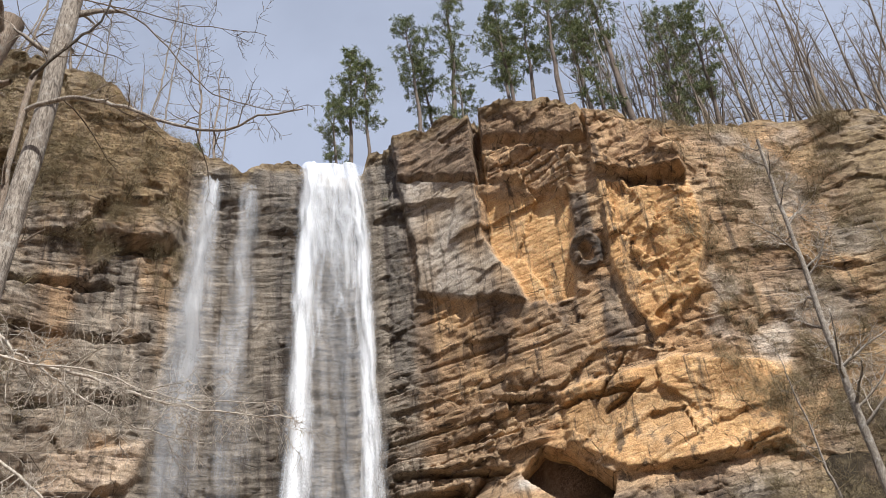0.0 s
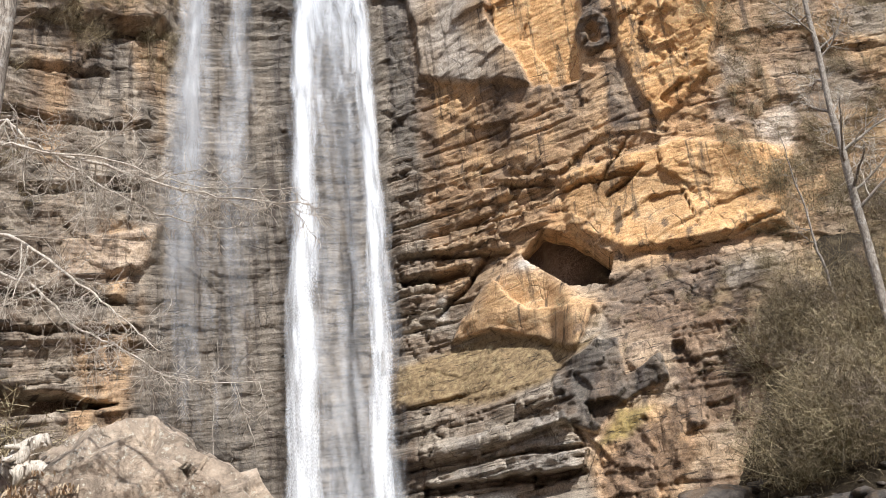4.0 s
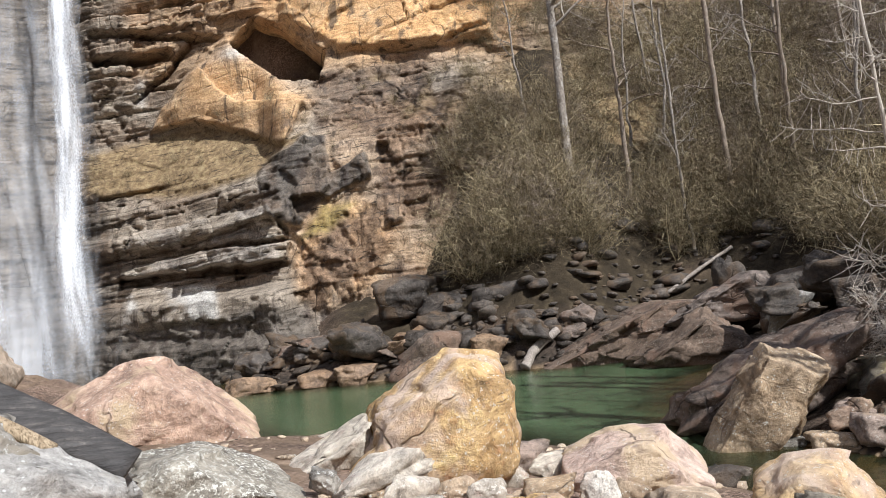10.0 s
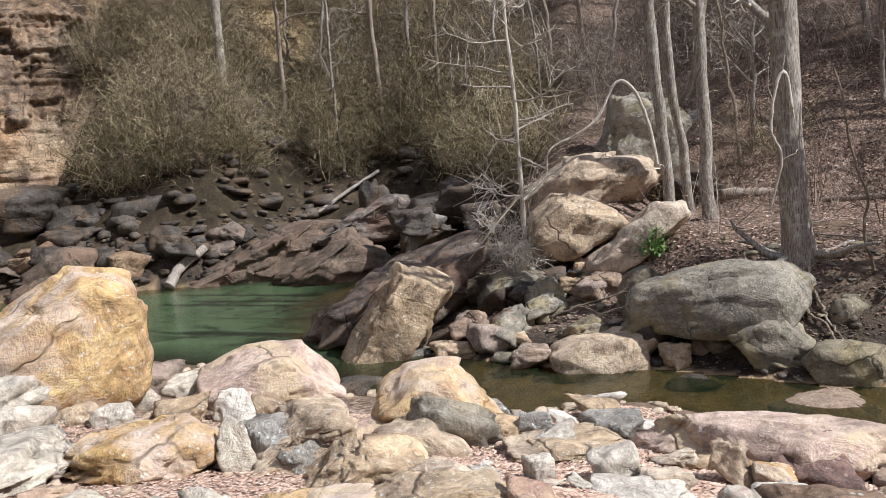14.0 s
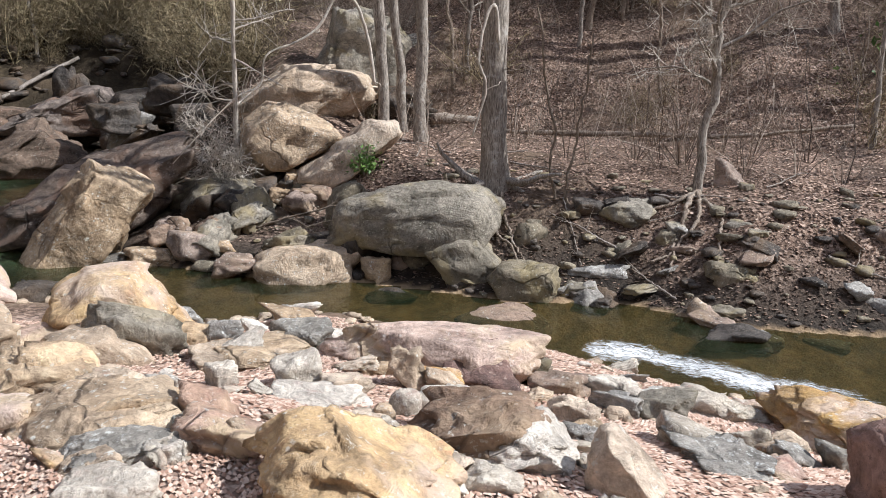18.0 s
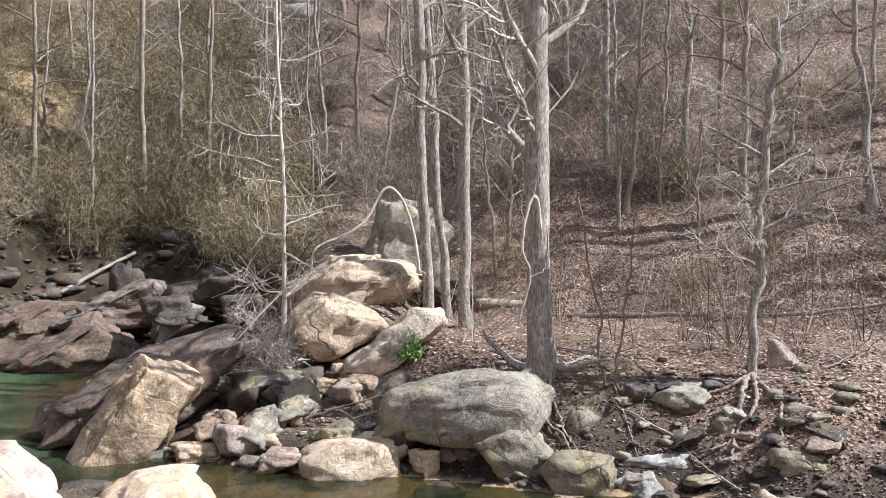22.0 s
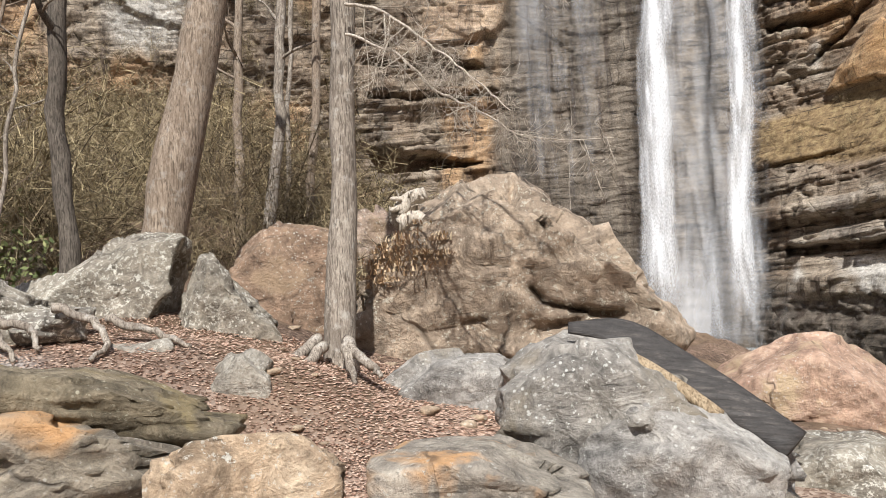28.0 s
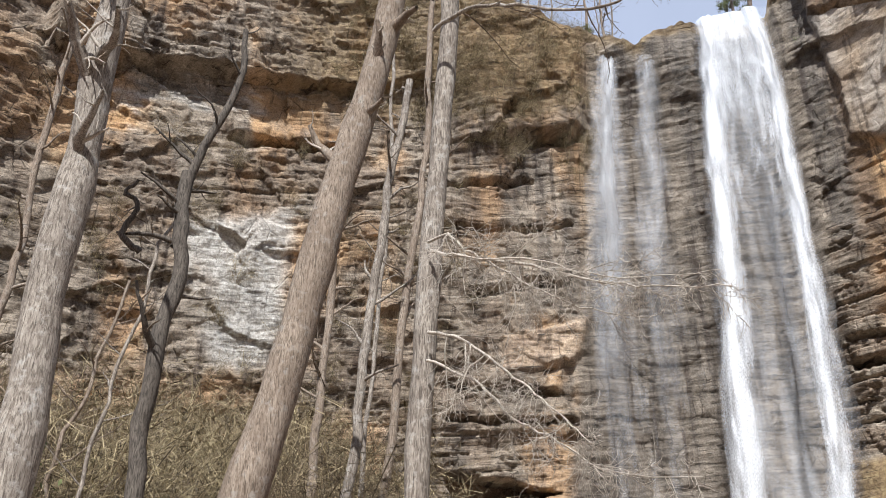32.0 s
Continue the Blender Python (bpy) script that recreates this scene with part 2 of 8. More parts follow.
# ---- materials ----
class Nodes:
    """A short way to write node trees."""
    def __init__(self, name):
        self.mat = bpy.data.materials.new(name)
        self.mat.use_nodes = True
        self.t = self.mat.node_tree
        self.bsdf = self.t.nodes["Principled BSDF"]
        self.coord = self.t.nodes.new("ShaderNodeTexCoord")

    def put(self, socket, value):
        if isinstance(value, bpy.types.NodeSocket):
            self.t.links.new(value, socket)
        else:
            socket.default_value = (*value, 1) if isinstance(value, tuple) and len(value) == 3 and socket.type == "RGBA" else value

    def scaled(self, sx, sy, sz, space="Object", turn=(0, 0, 0)):
        m = self.t.nodes.new("ShaderNodeMapping")
        self.t.links.new(self.coord.outputs[space], m.inputs[0])
        m.inputs["Rotation"].default_value = turn
        m.inputs["Scale"].default_value = (sx, sy, sz)
        return m.outputs[0]

    def noise(self, vec, scale, detail=4.0, rough=0.55, warp=0.0):
        n = self.t.nodes.new("ShaderNodeTexNoise")
        self.put(n.inputs["Vector"], vec)
        n.inputs["Scale"].default_value, n.inputs["Detail"].default_value = scale, detail
        n.inputs["Roughness"].default_value, n.inputs["Distortion"].default_value = rough, warp
        return n.outputs["Fac"]

    def voronoi(self, vec, scale, feature="DISTANCE_TO_EDGE"):
        n = self.t.nodes.new("ShaderNodeTexVoronoi")
        n.feature = feature
        self.put(n.inputs["Vector"], vec)
        n.inputs["Scale"].default_value = scale
        return n.outputs["Distance"]

    def ramp(self, fac, *stops):
        n = self.t.nodes.new("ShaderNodeValToRGB")
        self.put(n.inputs[0], fac)
        e = n.color_ramp.elements
        while len(e) < len(stops):
            e.new(0.5)
        for el, (pos, c) in zip(e, stops):
            el.position = pos
            el.color = (*c, 1) if isinstance(c, tuple) else (c, c, c, 1)
        return n.outputs[0]

    def mix(self, fac, a, b, mode="MIX"):
        n = self.t.nodes.new("ShaderNodeMix")
        n.data_type, n.blend_type = "RGBA", mode
        self.put(n.inputs["Factor"], fac)
        self.put(n.inputs["A"], a)
        self.put(n.inputs["B"], b)
        return n.outputs["Result"]

    def math(self, op, a, b=0.0, clamp=False):
        n = self.t.nodes.new("ShaderNodeMath")
        n.operation, n.use_clamp = op, clamp
        self.put(n.inputs[0], a)
        self.put(n.inputs[1], b)
        return n.outputs[0]

    def mad(self, a, b, c):
        """a times b plus c."""
        out = self.math("MULTIPLY_ADD", a, b)
        out.node.inputs[2].default_value = c
        return out

    def random(self):
        return self.t.nodes.new("ShaderNodeObjectInfo").outputs["Random"]

    def attribute(self, name):
        n = self.t.nodes.new("ShaderNodeAttribute")
        n.attribute_name = name
        s = self.t.nodes.new("ShaderNodeSeparateColor")
        self.t.links.new(n.outputs["Color"], s.inputs[0])
        return s.outputs[0], s.outputs[1], s.outputs[2], n.outputs["Alpha"]

    def bump(self, height, strength=0.5, distance=0.05, normal=None):
        n = self.t.nodes.new("ShaderNodeBump")
        n.inputs["Strength"].default_value, n.inputs["Distance"].default_value = strength, distance
        self.put(n.inputs["Height"], height)
        if normal is not None:
            self.put(n.inputs["Normal"], normal)
        return n.outputs[0]

    def done(self, colour, rough=0.8, normal=None, specular=0.4):
        self.put(self.bsdf.inputs["Base Color"], colour)
        self.put(self.bsdf.inputs["Roughness"], rough)
        self.put(self.bsdf.inputs["Specular IOR Level"], specular)
        if normal is not None:
            self.put(self.bsdf.inputs["Normal"], normal)
        return self.mat


def rock_material(name, light, mid, dark, lichen=None, lichen_at=0.62, grain=1.0, bands=0.16, rough=0.85, stain=None):
    """Weathered sandstone or gneiss: blotches, bedding lines, cracks, grain, spots of lichen."""
    n = Nodes(name)
    v = n.scaled(1, 1, 1)
    rnd = n.random()
    shift = n.t.nodes.new("ShaderNodeVectorMath")
    shift.operation = "ADD"
    n.put(shift.inputs[0], v)
    comb = n.t.nodes.new("ShaderNodeCombineXYZ")
    n.put(comb.inputs[0], n.math("MULTIPLY", rnd, 37.0))
    n.put(comb.inputs[2], n.math("MULTIPLY", rnd, 19.0))
    n.put(shift.inputs[1], comb.outputs[0])
    v = shift.outputs[0]
    st = n.t.nodes.new("ShaderNodeMapping")
    n.put(st.inputs[0], v)
    st.inputs["Rotation"].default_value, st.inputs["Scale"].default_value = (0.3, 0.2, 0.4), (0.8, 0.8, 4.0)
    big = n.noise(v, 0.9 * grain, 5, 0.6, 0.6)
    fine = n.noise(v, 9 * grain, 6, 0.65)
    beds = n.noise(st.outputs[0], 1.6 * grain, 5, 0.6, 0.3)
    col = n.ramp(big, (0.30, dark), (0.48, mid), (0.66, light))
    col = n.mix(bands, col, n.ramp(beds, (0.35, dark), (0.5, mid), (0.62, light)))
    col = n.mix(0.30, col, n.ramp(fine, (0.36, tuple(c * 0.6 for c in dark)), (0.64, light)))
    col = n.mix(0.10, col, n.ramp(n.noise(v, 27 * grain, 5, 0.75), (0.36, 0.14), (0.64, 0.86)), "OVERLAY")
    weather = n.noise(v, 2.3 * grain, 8, 0.74, 0.9)
    col = n.mix(0.55, col, n.ramp(weather, (0.36, 0.10), (0.5, 0.5), (0.63, 0.86)), "OVERLAY")
    seam = n.math("MULTIPLY", n.ramp(n.noise(st.outputs[0], 3.2 * grain, 7, 0.7, 0.5), (0.36, 0.6), (0.40, 0.0)), n.ramp(n.noise(v, 0.8 * grain, 3), (0.50, 0.0), (0.60, 1.0)))
    col = n.mix(seam, col, tuple(c * 0.45 for c in dark))
    hue = n.t.nodes.new("ShaderNodeHueSaturation")
    n.put(hue.inputs["Color"], col)
    n.put(hue.inputs["Value"], n.math("MULTIPLY_ADD", rnd, 0.35))
    hue.inputs["Value"].links[0].from_node.inputs[2].default_value = 0.83
    n.put(hue.inputs["Saturation"], n.math("MULTIPLY_ADD", rnd, -0.4))
    hue.inputs["Saturation"].links[0].from_node.inputs[2].default_value = 1.15
    col = hue.outputs[0]
    if stain:
        col = n.mix(n.ramp(n.noise(v, 0.7 * grain, 4, 0.6, 1.0), (0.50, 0.0), (0.62, 0.85)), col, stain)
    if lichen:
        spots = n.noise(v, 14.0 * grain, 5, 0.75)
        patch = n.noise(v, 0.8, 2)
        m = n.math("MULTIPLY", n.ramp(spots, (lichen_at - 0.07, 0.0), (lichen_at - 0.035, 1.0)), n.ramp(patch, (0.38, 0.15), (0.6, 1.0)))
        col = n.mix(m, col, lichen)
        dots = n.ramp(n.voronoi(v, 11.0, "F1"), (0.16, 0.8), (0.24, 0.0))
        dots = n.math("MULTIPLY", dots, n.ramp(n.noise(v, 1.4, 5, 0.7), (0.50, 0.0), (0.58, 1.0)))
        col = n.mix(dots, col, lichen)
    wv = n.t.nodes.new("ShaderNodeVectorMath")
    wv.operation = "MULTIPLY_ADD"
    nz = n.t.nodes.new("ShaderNodeTexNoise")
    nz.inputs["Scale"].default_value = 2.2 * grain
    n.put(nz.inputs["Vector"], v)
    n.put(wv.inputs[0], nz.outputs["Color"])
    wv.inputs[1].default_value = (0.6, 0.6, 0.6)
    n.put(wv.inputs[2], v)
    crack = n.ramp(n.voronoi(wv.outputs[0], 0.55 * grain), (0.0, 0.0), (0.022, 1.0))
    rare = n.ramp(n.noise(v, 0.7 * grain, 2), (0.52, 0.0), (0.6, 1.0))
    crack = n.math("MAXIMUM", crack, n.math("SUBTRACT", 1.0, rare))
    col = n.mix(n.math("MULTIPLY", n.math("SUBTRACT", 1.0, crack), 0.65), col, tuple(c * 0.5 for c in dark))
    speck = n.noise(v, 19 * grain, 3, 0.8)
    col = n.mix(n.ramp(speck, (0.34, 0.45), (0.42, 0.0)), col, dark)
    h = n.math("ADD", n.math("MULTIPLY", fine, 0.45), n.math("MULTIPLY", beds, 0.10))
    h = n.math("ADD", h, n.math("MULTIPLY", n.noise(v, 2.6 * grain, 4, 0.6, 0.5), 0.45))
    h = n.math("ADD", h, n.math("MULTIPLY", n.noise(v, 40 * grain, 3, 0.7), 0.07))
    h = n.math("ADD", h, n.math("MULTIPLY", crack, 0.35))
    h = n.math("ADD", h, n.math("MULTIPLY", weather, 0.7))
    h = n.math("SUBTRACT", h, n.math("MULTIPLY", seam, 0.15))
    return n.done(col, rough, n.bump(h, 0.95, 0.11 / grain), 0.35)


M_TAN = rock_material("rock_tan", (0.60, 0.47, 0.33), (0.47, 0.34, 0.22), (0.25, 0.18, 0.12), (0.62, 0.60, 0.53), 0.66)
M_PINK = rock_material("rock_pink", (0.64, 0.47, 0.37), (0.52, 0.36, 0.27), (0.33, 0.22, 0.17), (0.62, 0.55, 0.48), 0.66, stain=(0.55, 0.42, 0.27))
M_YELLOW = rock_material("rock_yellow", (0.68, 0.47, 0.24), (0.56, 0.36, 0.165), (0.33, 0.235, 0.15), (0.66, 0.60, 0.50), 0.66, bands=0.25, stain=(0.58, 0.45, 0.36))
M_PALE = rock_material("rock_pale", (0.67, 0.59, 0.48), (0.54, 0.46, 0.365), (0.32, 0.27, 0.21), (0.68, 0.63, 0.55), 0.63)
M_GREY = rock_material("rock_grey", (0.40, 0.365, 0.31), (0.28, 0.25, 0.21), (0.13, 0.115, 0.10), (0.62, 0.62, 0.58), 0.64, bands=0.25)
M_OLIVE = rock_material("rock_olive", (0.32, 0.27, 0.20), (0.22, 0.185, 0.13), (0.10, 0.085, 0.06), (0.45, 0.42, 0.32), 0.68, stain=(0.30, 0.24, 0.13))
M_BROWN = rock_material("rock_brown", (0.40, 0.29, 0.21), (0.28, 0.19, 0.135), (0.12, 0.085, 0.065), (0.55, 0.52, 0.45), 0.66, stain=(0.34, 0.245, 0.16))
M_DARK = rock_material("rock_dark", (0.13, 0.102, 0.078), (0.062, 0.049, 0.039), (0.022, 0.018, 0.015), (0.20, 0.17, 0.13), 0.66, rough=0.55, stain=(0.13, 0.085, 0.05))
M_BIG = rock_material("rock_big", (0.50, 0.385, 0.275), (0.365, 0.275, 0.195), (0.165, 0.125, 0.09), (0.60, 0.56, 0.46), 0.64, grain=0.6)
M_SLATE = rock_material("rock_slate", (0.46, 0.43, 0.385), (0.30, 0.277, 0.245), (0.12, 0.112, 0.102), (0.62, 0.62, 0.58), 0.665, bands=0.2, stain=(0.30, 0.255, 0.19))
M_LICHEN = rock_material("rock_lichen", (0.42, 0.38, 0.31), (0.29, 0.255, 0.20), (0.12, 0.10, 0.08), (0.72, 0.70, 0.62), 0.605)
M_RED = rock_material("rock_red", (0.34, 0.19, 0.14), (0.22, 0.115, 0.085), (0.09, 0.055, 0.045), (0.4, 0.3, 0.25), 0.68)
M_ORANGE_WET = rock_material("rock_orange_wet", (0.34, 0.21, 0.10), (0.24, 0.14, 0.07), (0.10, 0.06, 0.035), None, rough=0.5)
M_UMBER = rock_material("rock_umber", (0.25, 0.185, 0.14), (0.15, 0.108, 0.08), (0.055, 0.042, 0.034), (0.34, 0.30, 0.25), 0.67, bands=0.3, stain=(0.20, 0.125, 0.085))
M_LEDGE = rock_material("rock_ledge", (0.42, 0.37, 0.29), (0.29, 0.25, 0.20), (0.12, 0.105, 0.09), (0.5, 0.48, 0.42), 0.68, bands=0.3, stain=(0.58, 0.33, 0.15))
ROCKS = {"umber": M_UMBER, "ledge": M_LEDGE, "tan": M_TAN, "pink": M_PINK, "yellow": M_YELLOW, "pale": M_PALE, "grey": M_GREY, "olive": M_OLIVE, "brown": M_BROWN, "dark": M_DARK,
         "big": M_BIG, "slate": M_SLATE, "lichen": M_LICHEN, "red": M_RED, "orange": M_ORANGE_WET}


def bark_material(name, light, dark, patch=None):
    n = Nodes(name)
    v = n.scaled(1, 1, 0.22)
    ridges = n.noise(v, 26, 5, 0.65, 0.8)
    big = n.noise(n.scaled(1, 1, 0.6), 2.2, 4)
    col = n.mix(n.ramp(ridges, (0.36, 0.0), (0.62, 1.0)), dark, light)
    col = n.mix(n.ramp(big, (0.35, 0.55), (0.65, 0.0)), col, dark)
    fis = n.noise(n.scaled(1, 1, 0.09), 44, 4, 0.6, 0.5)
    col = n.mix(n.ramp(fis, (0.38, 0.75), (0.47, 0.0)), col, tuple(c * 0.5 for c in dark))
    if patch:
        col = n.mix(n.ramp(n.noise(n.scaled(1, 1, 1), 4.5, 4, 0.7), (0.55, 0.0), (0.66, 0.42)), col, patch)
    return n.done(col, 0.9, n.bump(ridges, 0.8, 0.02), 0.2)


M_BARK = bark_material("bark_grey", (0.49, 0.435, 0.365), (0.16, 0.13, 0.105), (0.60, 0.58, 0.53))
M_BARK_DARK = bark_material("bark_dark", (0.20, 0.17, 0.14), (0.07, 0.06, 0.05))
M_BARK_BROWN = bark_material("bark_brown", (0.42, 0.345, 0.27), (0.18, 0.135, 0.10), (0.42, 0.40, 0.36))
M_TWIG = bark_material("twig_pale", (0.66, 0.60, 0.52), (0.42, 0.36, 0.29))
M_TWIG_BROWN = bark_material("twig_brown", (0.30, 0.24, 0.18), (0.15, 0.115, 0.085))
M_PINE_BARK = bark_material("bark_pine", (0.30, 0.24, 0.20), (0.13, 0.10, 0.08))
M_DEADWOOD = bark_material("deadwood", (0.46, 0.41, 0.35), (0.22, 0.18, 0.15))


def driftwood_material():
    """Smooth grey-black wood, water-worn, with faint pale wear."""
    n = Nodes("driftwood_dark")
    v = n.scaled(1, 1, 1)
    grain = n.noise(n.scaled(0.7, 9, 9, turn=(0, radians(28), 0)), 2.0, 6, 0.7, 0.4)
    col = n.ramp(n.math("ADD", n.math("MULTIPLY", grain, 0.65), n.math("MULTIPLY", n.noise(v, 2.2, 6, 0.7, 0.8), 0.35)), (0.35, (0.022, 0.020, 0.019)), (0.55, (0.062, 0.056, 0.052)), (0.74, (0.20, 0.175, 0.15)))
    col = n.mix(n.ramp(n.noise(v, 30, 4, 0.8), (0.36, 0.6), (0.46, 0.0)), col, (0.03, 0.028, 0.026))
    return n.done(col, 0.6, n.bump(grain, 0.8, 0.04), 0.4)


M_DRIFT = driftwood_material()
M_HEART = bark_material("bare_heartwood", (0.50, 0.40, 0.27), (0.22, 0.16, 0.10))


def leaf_material(name, a, b, c, rough=0.75):
    n = Nodes(name)
    g = n.t.nodes.new("ShaderNodeNewGeometry").outputs["Random Per Island"]
    col = n.ramp(g, (0.0, a), (0.5, b), (1.0, c))
    return n.done(col, rough, None, 0.25)


M_LEAF_DRY = leaf_material("dry_leaves", (0.30, 0.17, 0.115), (0.53, 0.36, 0.27), (0.70, 0.54, 0.43))
M_NEEDLE = leaf_material("pine_needles", (0.09, 0.12, 0.05), (0.17, 0.20, 0.08), (0.30, 0.31, 0.14))
# the dry leaves again, darkened in colour for the shaded terrace and hill
M_LEAF_SHADE = leaf_material("shade_toned_leaves", (0.12, 0.075, 0.055), (0.34, 0.22, 0.16), (0.66, 0.49, 0.38))
M_LEAF_WET = leaf_material("damp_leaves", (0.05, 0.034, 0.026), (0.14, 0.088, 0.062), (0.34, 0.235, 0.175), 0.6)
M_GREEN = leaf_material("green_leaves", (0.05, 0.11, 0.02), (0.10, 0.19, 0.04), (0.18, 0.28, 0.07), 0.45)
M_BUD = leaf_material("brush_twigs", (0.05, 0.037, 0.024), (0.16, 0.118, 0.073), (0.38, 0.30, 0.19))
M_BRUSH = leaf_material("brush_far", (0.055, 0.042, 0.026), (0.23, 0.178, 0.10), (0.52, 0.43, 0.26))
M_THICKET = leaf_material("thicket_twigs", (0.07, 0.052, 0.04), (0.23, 0.175, 0.135), (0.54, 0.45, 0.36))
M_GRASS = leaf_material("dry_grass", (0.36, 0.24, 0.14), (0.50, 0.36, 0.23), (0.56, 0.45, 0.30))

# ---- ground ----
def ground_material():
    n = Nodes("ground")
    v = n.scaled(1, 1, 1)
    leaf, dirt, shore, grass = n.attribute("cover")
    cells = n.t.nodes.new("ShaderNodeTexVoronoi")
    n.put(cells.inputs["Vector"], v)
    cells.inputs["Scale"].default_value = 19.0
    sep = n.t.nodes.new("ShaderNodeSeparateColor")
    n.put(sep.inputs[0], cells.outputs["Color"])
    # far litter: dark soil, and trunk and twig shade put into the colour
    litter = n.ramp(sep.outputs[0], (0.0, (0.06, 0.04, 0.03)), (0.35, (0.17, 0.112, 0.08)), (0.75, (0.33, 0.225, 0.165)), (1.0, (0.54, 0.40, 0.31)))
    patch = n.noise(v, 0.35, 4, 0.6)
    litter = n.mix(n.ramp(patch, (0.4, 0.0), (0.62, 0.65)), litter, (0.085, 0.06, 0.045))
    soil = n.ramp(n.noise(v, 1.7, 6, 0.65), (0.3, (0.11, 0.075, 0.05)), (0.5, (0.22, 0.155, 0.105)), (0.7, (0.36, 0.26, 0.185)))
    mud = n.ramp(n.noise(v, 2.5, 6, 0.65), (0.3, (0.14, 0.10, 0.065)), (0.55, (0.36, 0.25, 0.145)), (0.75, (0.50, 0.37, 0.23)))
    # near-black sod: the shade between the bushes is put into its colour
    sod_and_shade = n.ramp(n.noise(v, 1.2, 6, 0.7), (0.3, (0.018, 0.014, 0.009)), (0.55, (0.05, 0.037, 0.022)), (0.75, (0.13, 0.10, 0.06)))
    near_bank, under, _, _ = n.attribute("bank")
    # the sunlit near bank gets a lighter litter ramp
    near_litter = n.ramp(sep.outputs[1], (0.0, (0.16, 0.10, 0.075)), (0.35, (0.36, 0.25, 0.19)), (0.75, (0.52, 0.39, 0.31)), (1.0, (0.70, 0.57, 0.47)))
    litter = n.mix(near_bank, litter, near_litter)
    col = n.mix(leaf, soil, litter)
    col = n.mix(grass, col, sod_and_shade)
    wet_earth = n.ramp(n.noise(v, 3.5, 6, 0.7), (0.35, (0.018, 0.015, 0.012)), (0.65, (0.075, 0.058, 0.044)))
    col = n.mix(shore, col, n.mix(under, wet_earth, mud))
    gravel = n.ramp(n.noise(v, 22, 4, 0.8), (0.35, (0.34, 0.31, 0.29)), (0.65, (0.66, 0.62, 0.58)))
    col = n.mix(dirt, col, gravel)
    h = n.math("ADD", n.math("MULTIPLY", cells.outputs["Distance"], 0.3), n.math("ADD", n.math("MULTIPLY", n.noise(v, 3.5, 8, 0.7, 0.6), 2.0), n.math("MULTIPLY", n.noise(v, 17, 4, 0.7), 0.6)))
    return n.done(col, 0.92, n.bump(h, 0.8, 0.09), 0.2)


M_GROUND = ground_material()


def build_ground():
    az = np.radians(np.concatenate([np.arange(-75, 115, 0.45), np.arange(115, 285, 2.5)]))
    rr = np.concatenate([np.linspace(0.001, 30, 160), np.linspace(30.3, 90, 110), np.geomspace(92, 2500, 22)])
    a, r = np.meshgrid(az, rr, indexing="ij")
    x, y = r * np.sin(a), r * np.cos(a)
    z = land(x, y)
    deg = np.degrees(np.arctan2(x, y))
    dn, df = polyline_distance(x, y, NEAR_SHORE), polyline_distance(x, y, FAR_SHORE)
    edge = np.where(inside(x, y, WATER_AREA), 0, np.minimum(dn, df))
    n1 = fbm(x * 0.5, y * 0.5, 0, 5, 4)
    leaf = smooth(-0.25, 0.25, n1 + 0.35 * (df < dn) + 0.1)
    grav = smooth(0.25, -0.2, np.hypot((x + 8.5) / 4.5, (y - 5.0) / 2.2) - 1 + n1 * 0.3)
    shore = smooth(np.where(df < dn, 2.4, 1.0), 0.1, edge + n1 * 1.2)
    # where the shade-darkened sod lies: under the far brush, thinner on the plateau
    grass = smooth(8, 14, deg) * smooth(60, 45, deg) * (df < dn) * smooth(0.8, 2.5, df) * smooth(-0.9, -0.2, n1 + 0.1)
    grass = np.maximum(grass, smooth(40, 60, z) * 0.6)
    near_side = (dn < df) * smooth(13, 9, r) * smooth(-70, -50, deg) * (deg < 120)
    leaf = np.maximum(leaf, near_side)
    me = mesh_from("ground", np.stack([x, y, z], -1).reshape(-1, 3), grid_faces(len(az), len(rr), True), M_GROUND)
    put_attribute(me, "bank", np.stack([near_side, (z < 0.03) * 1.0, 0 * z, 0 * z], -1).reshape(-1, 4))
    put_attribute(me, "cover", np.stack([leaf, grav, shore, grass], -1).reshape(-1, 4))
    return tagged(new("ground", me), "leaf-strewn earth bank, creek bed and wooded hillside", "ground", kind="structure")


build_ground()


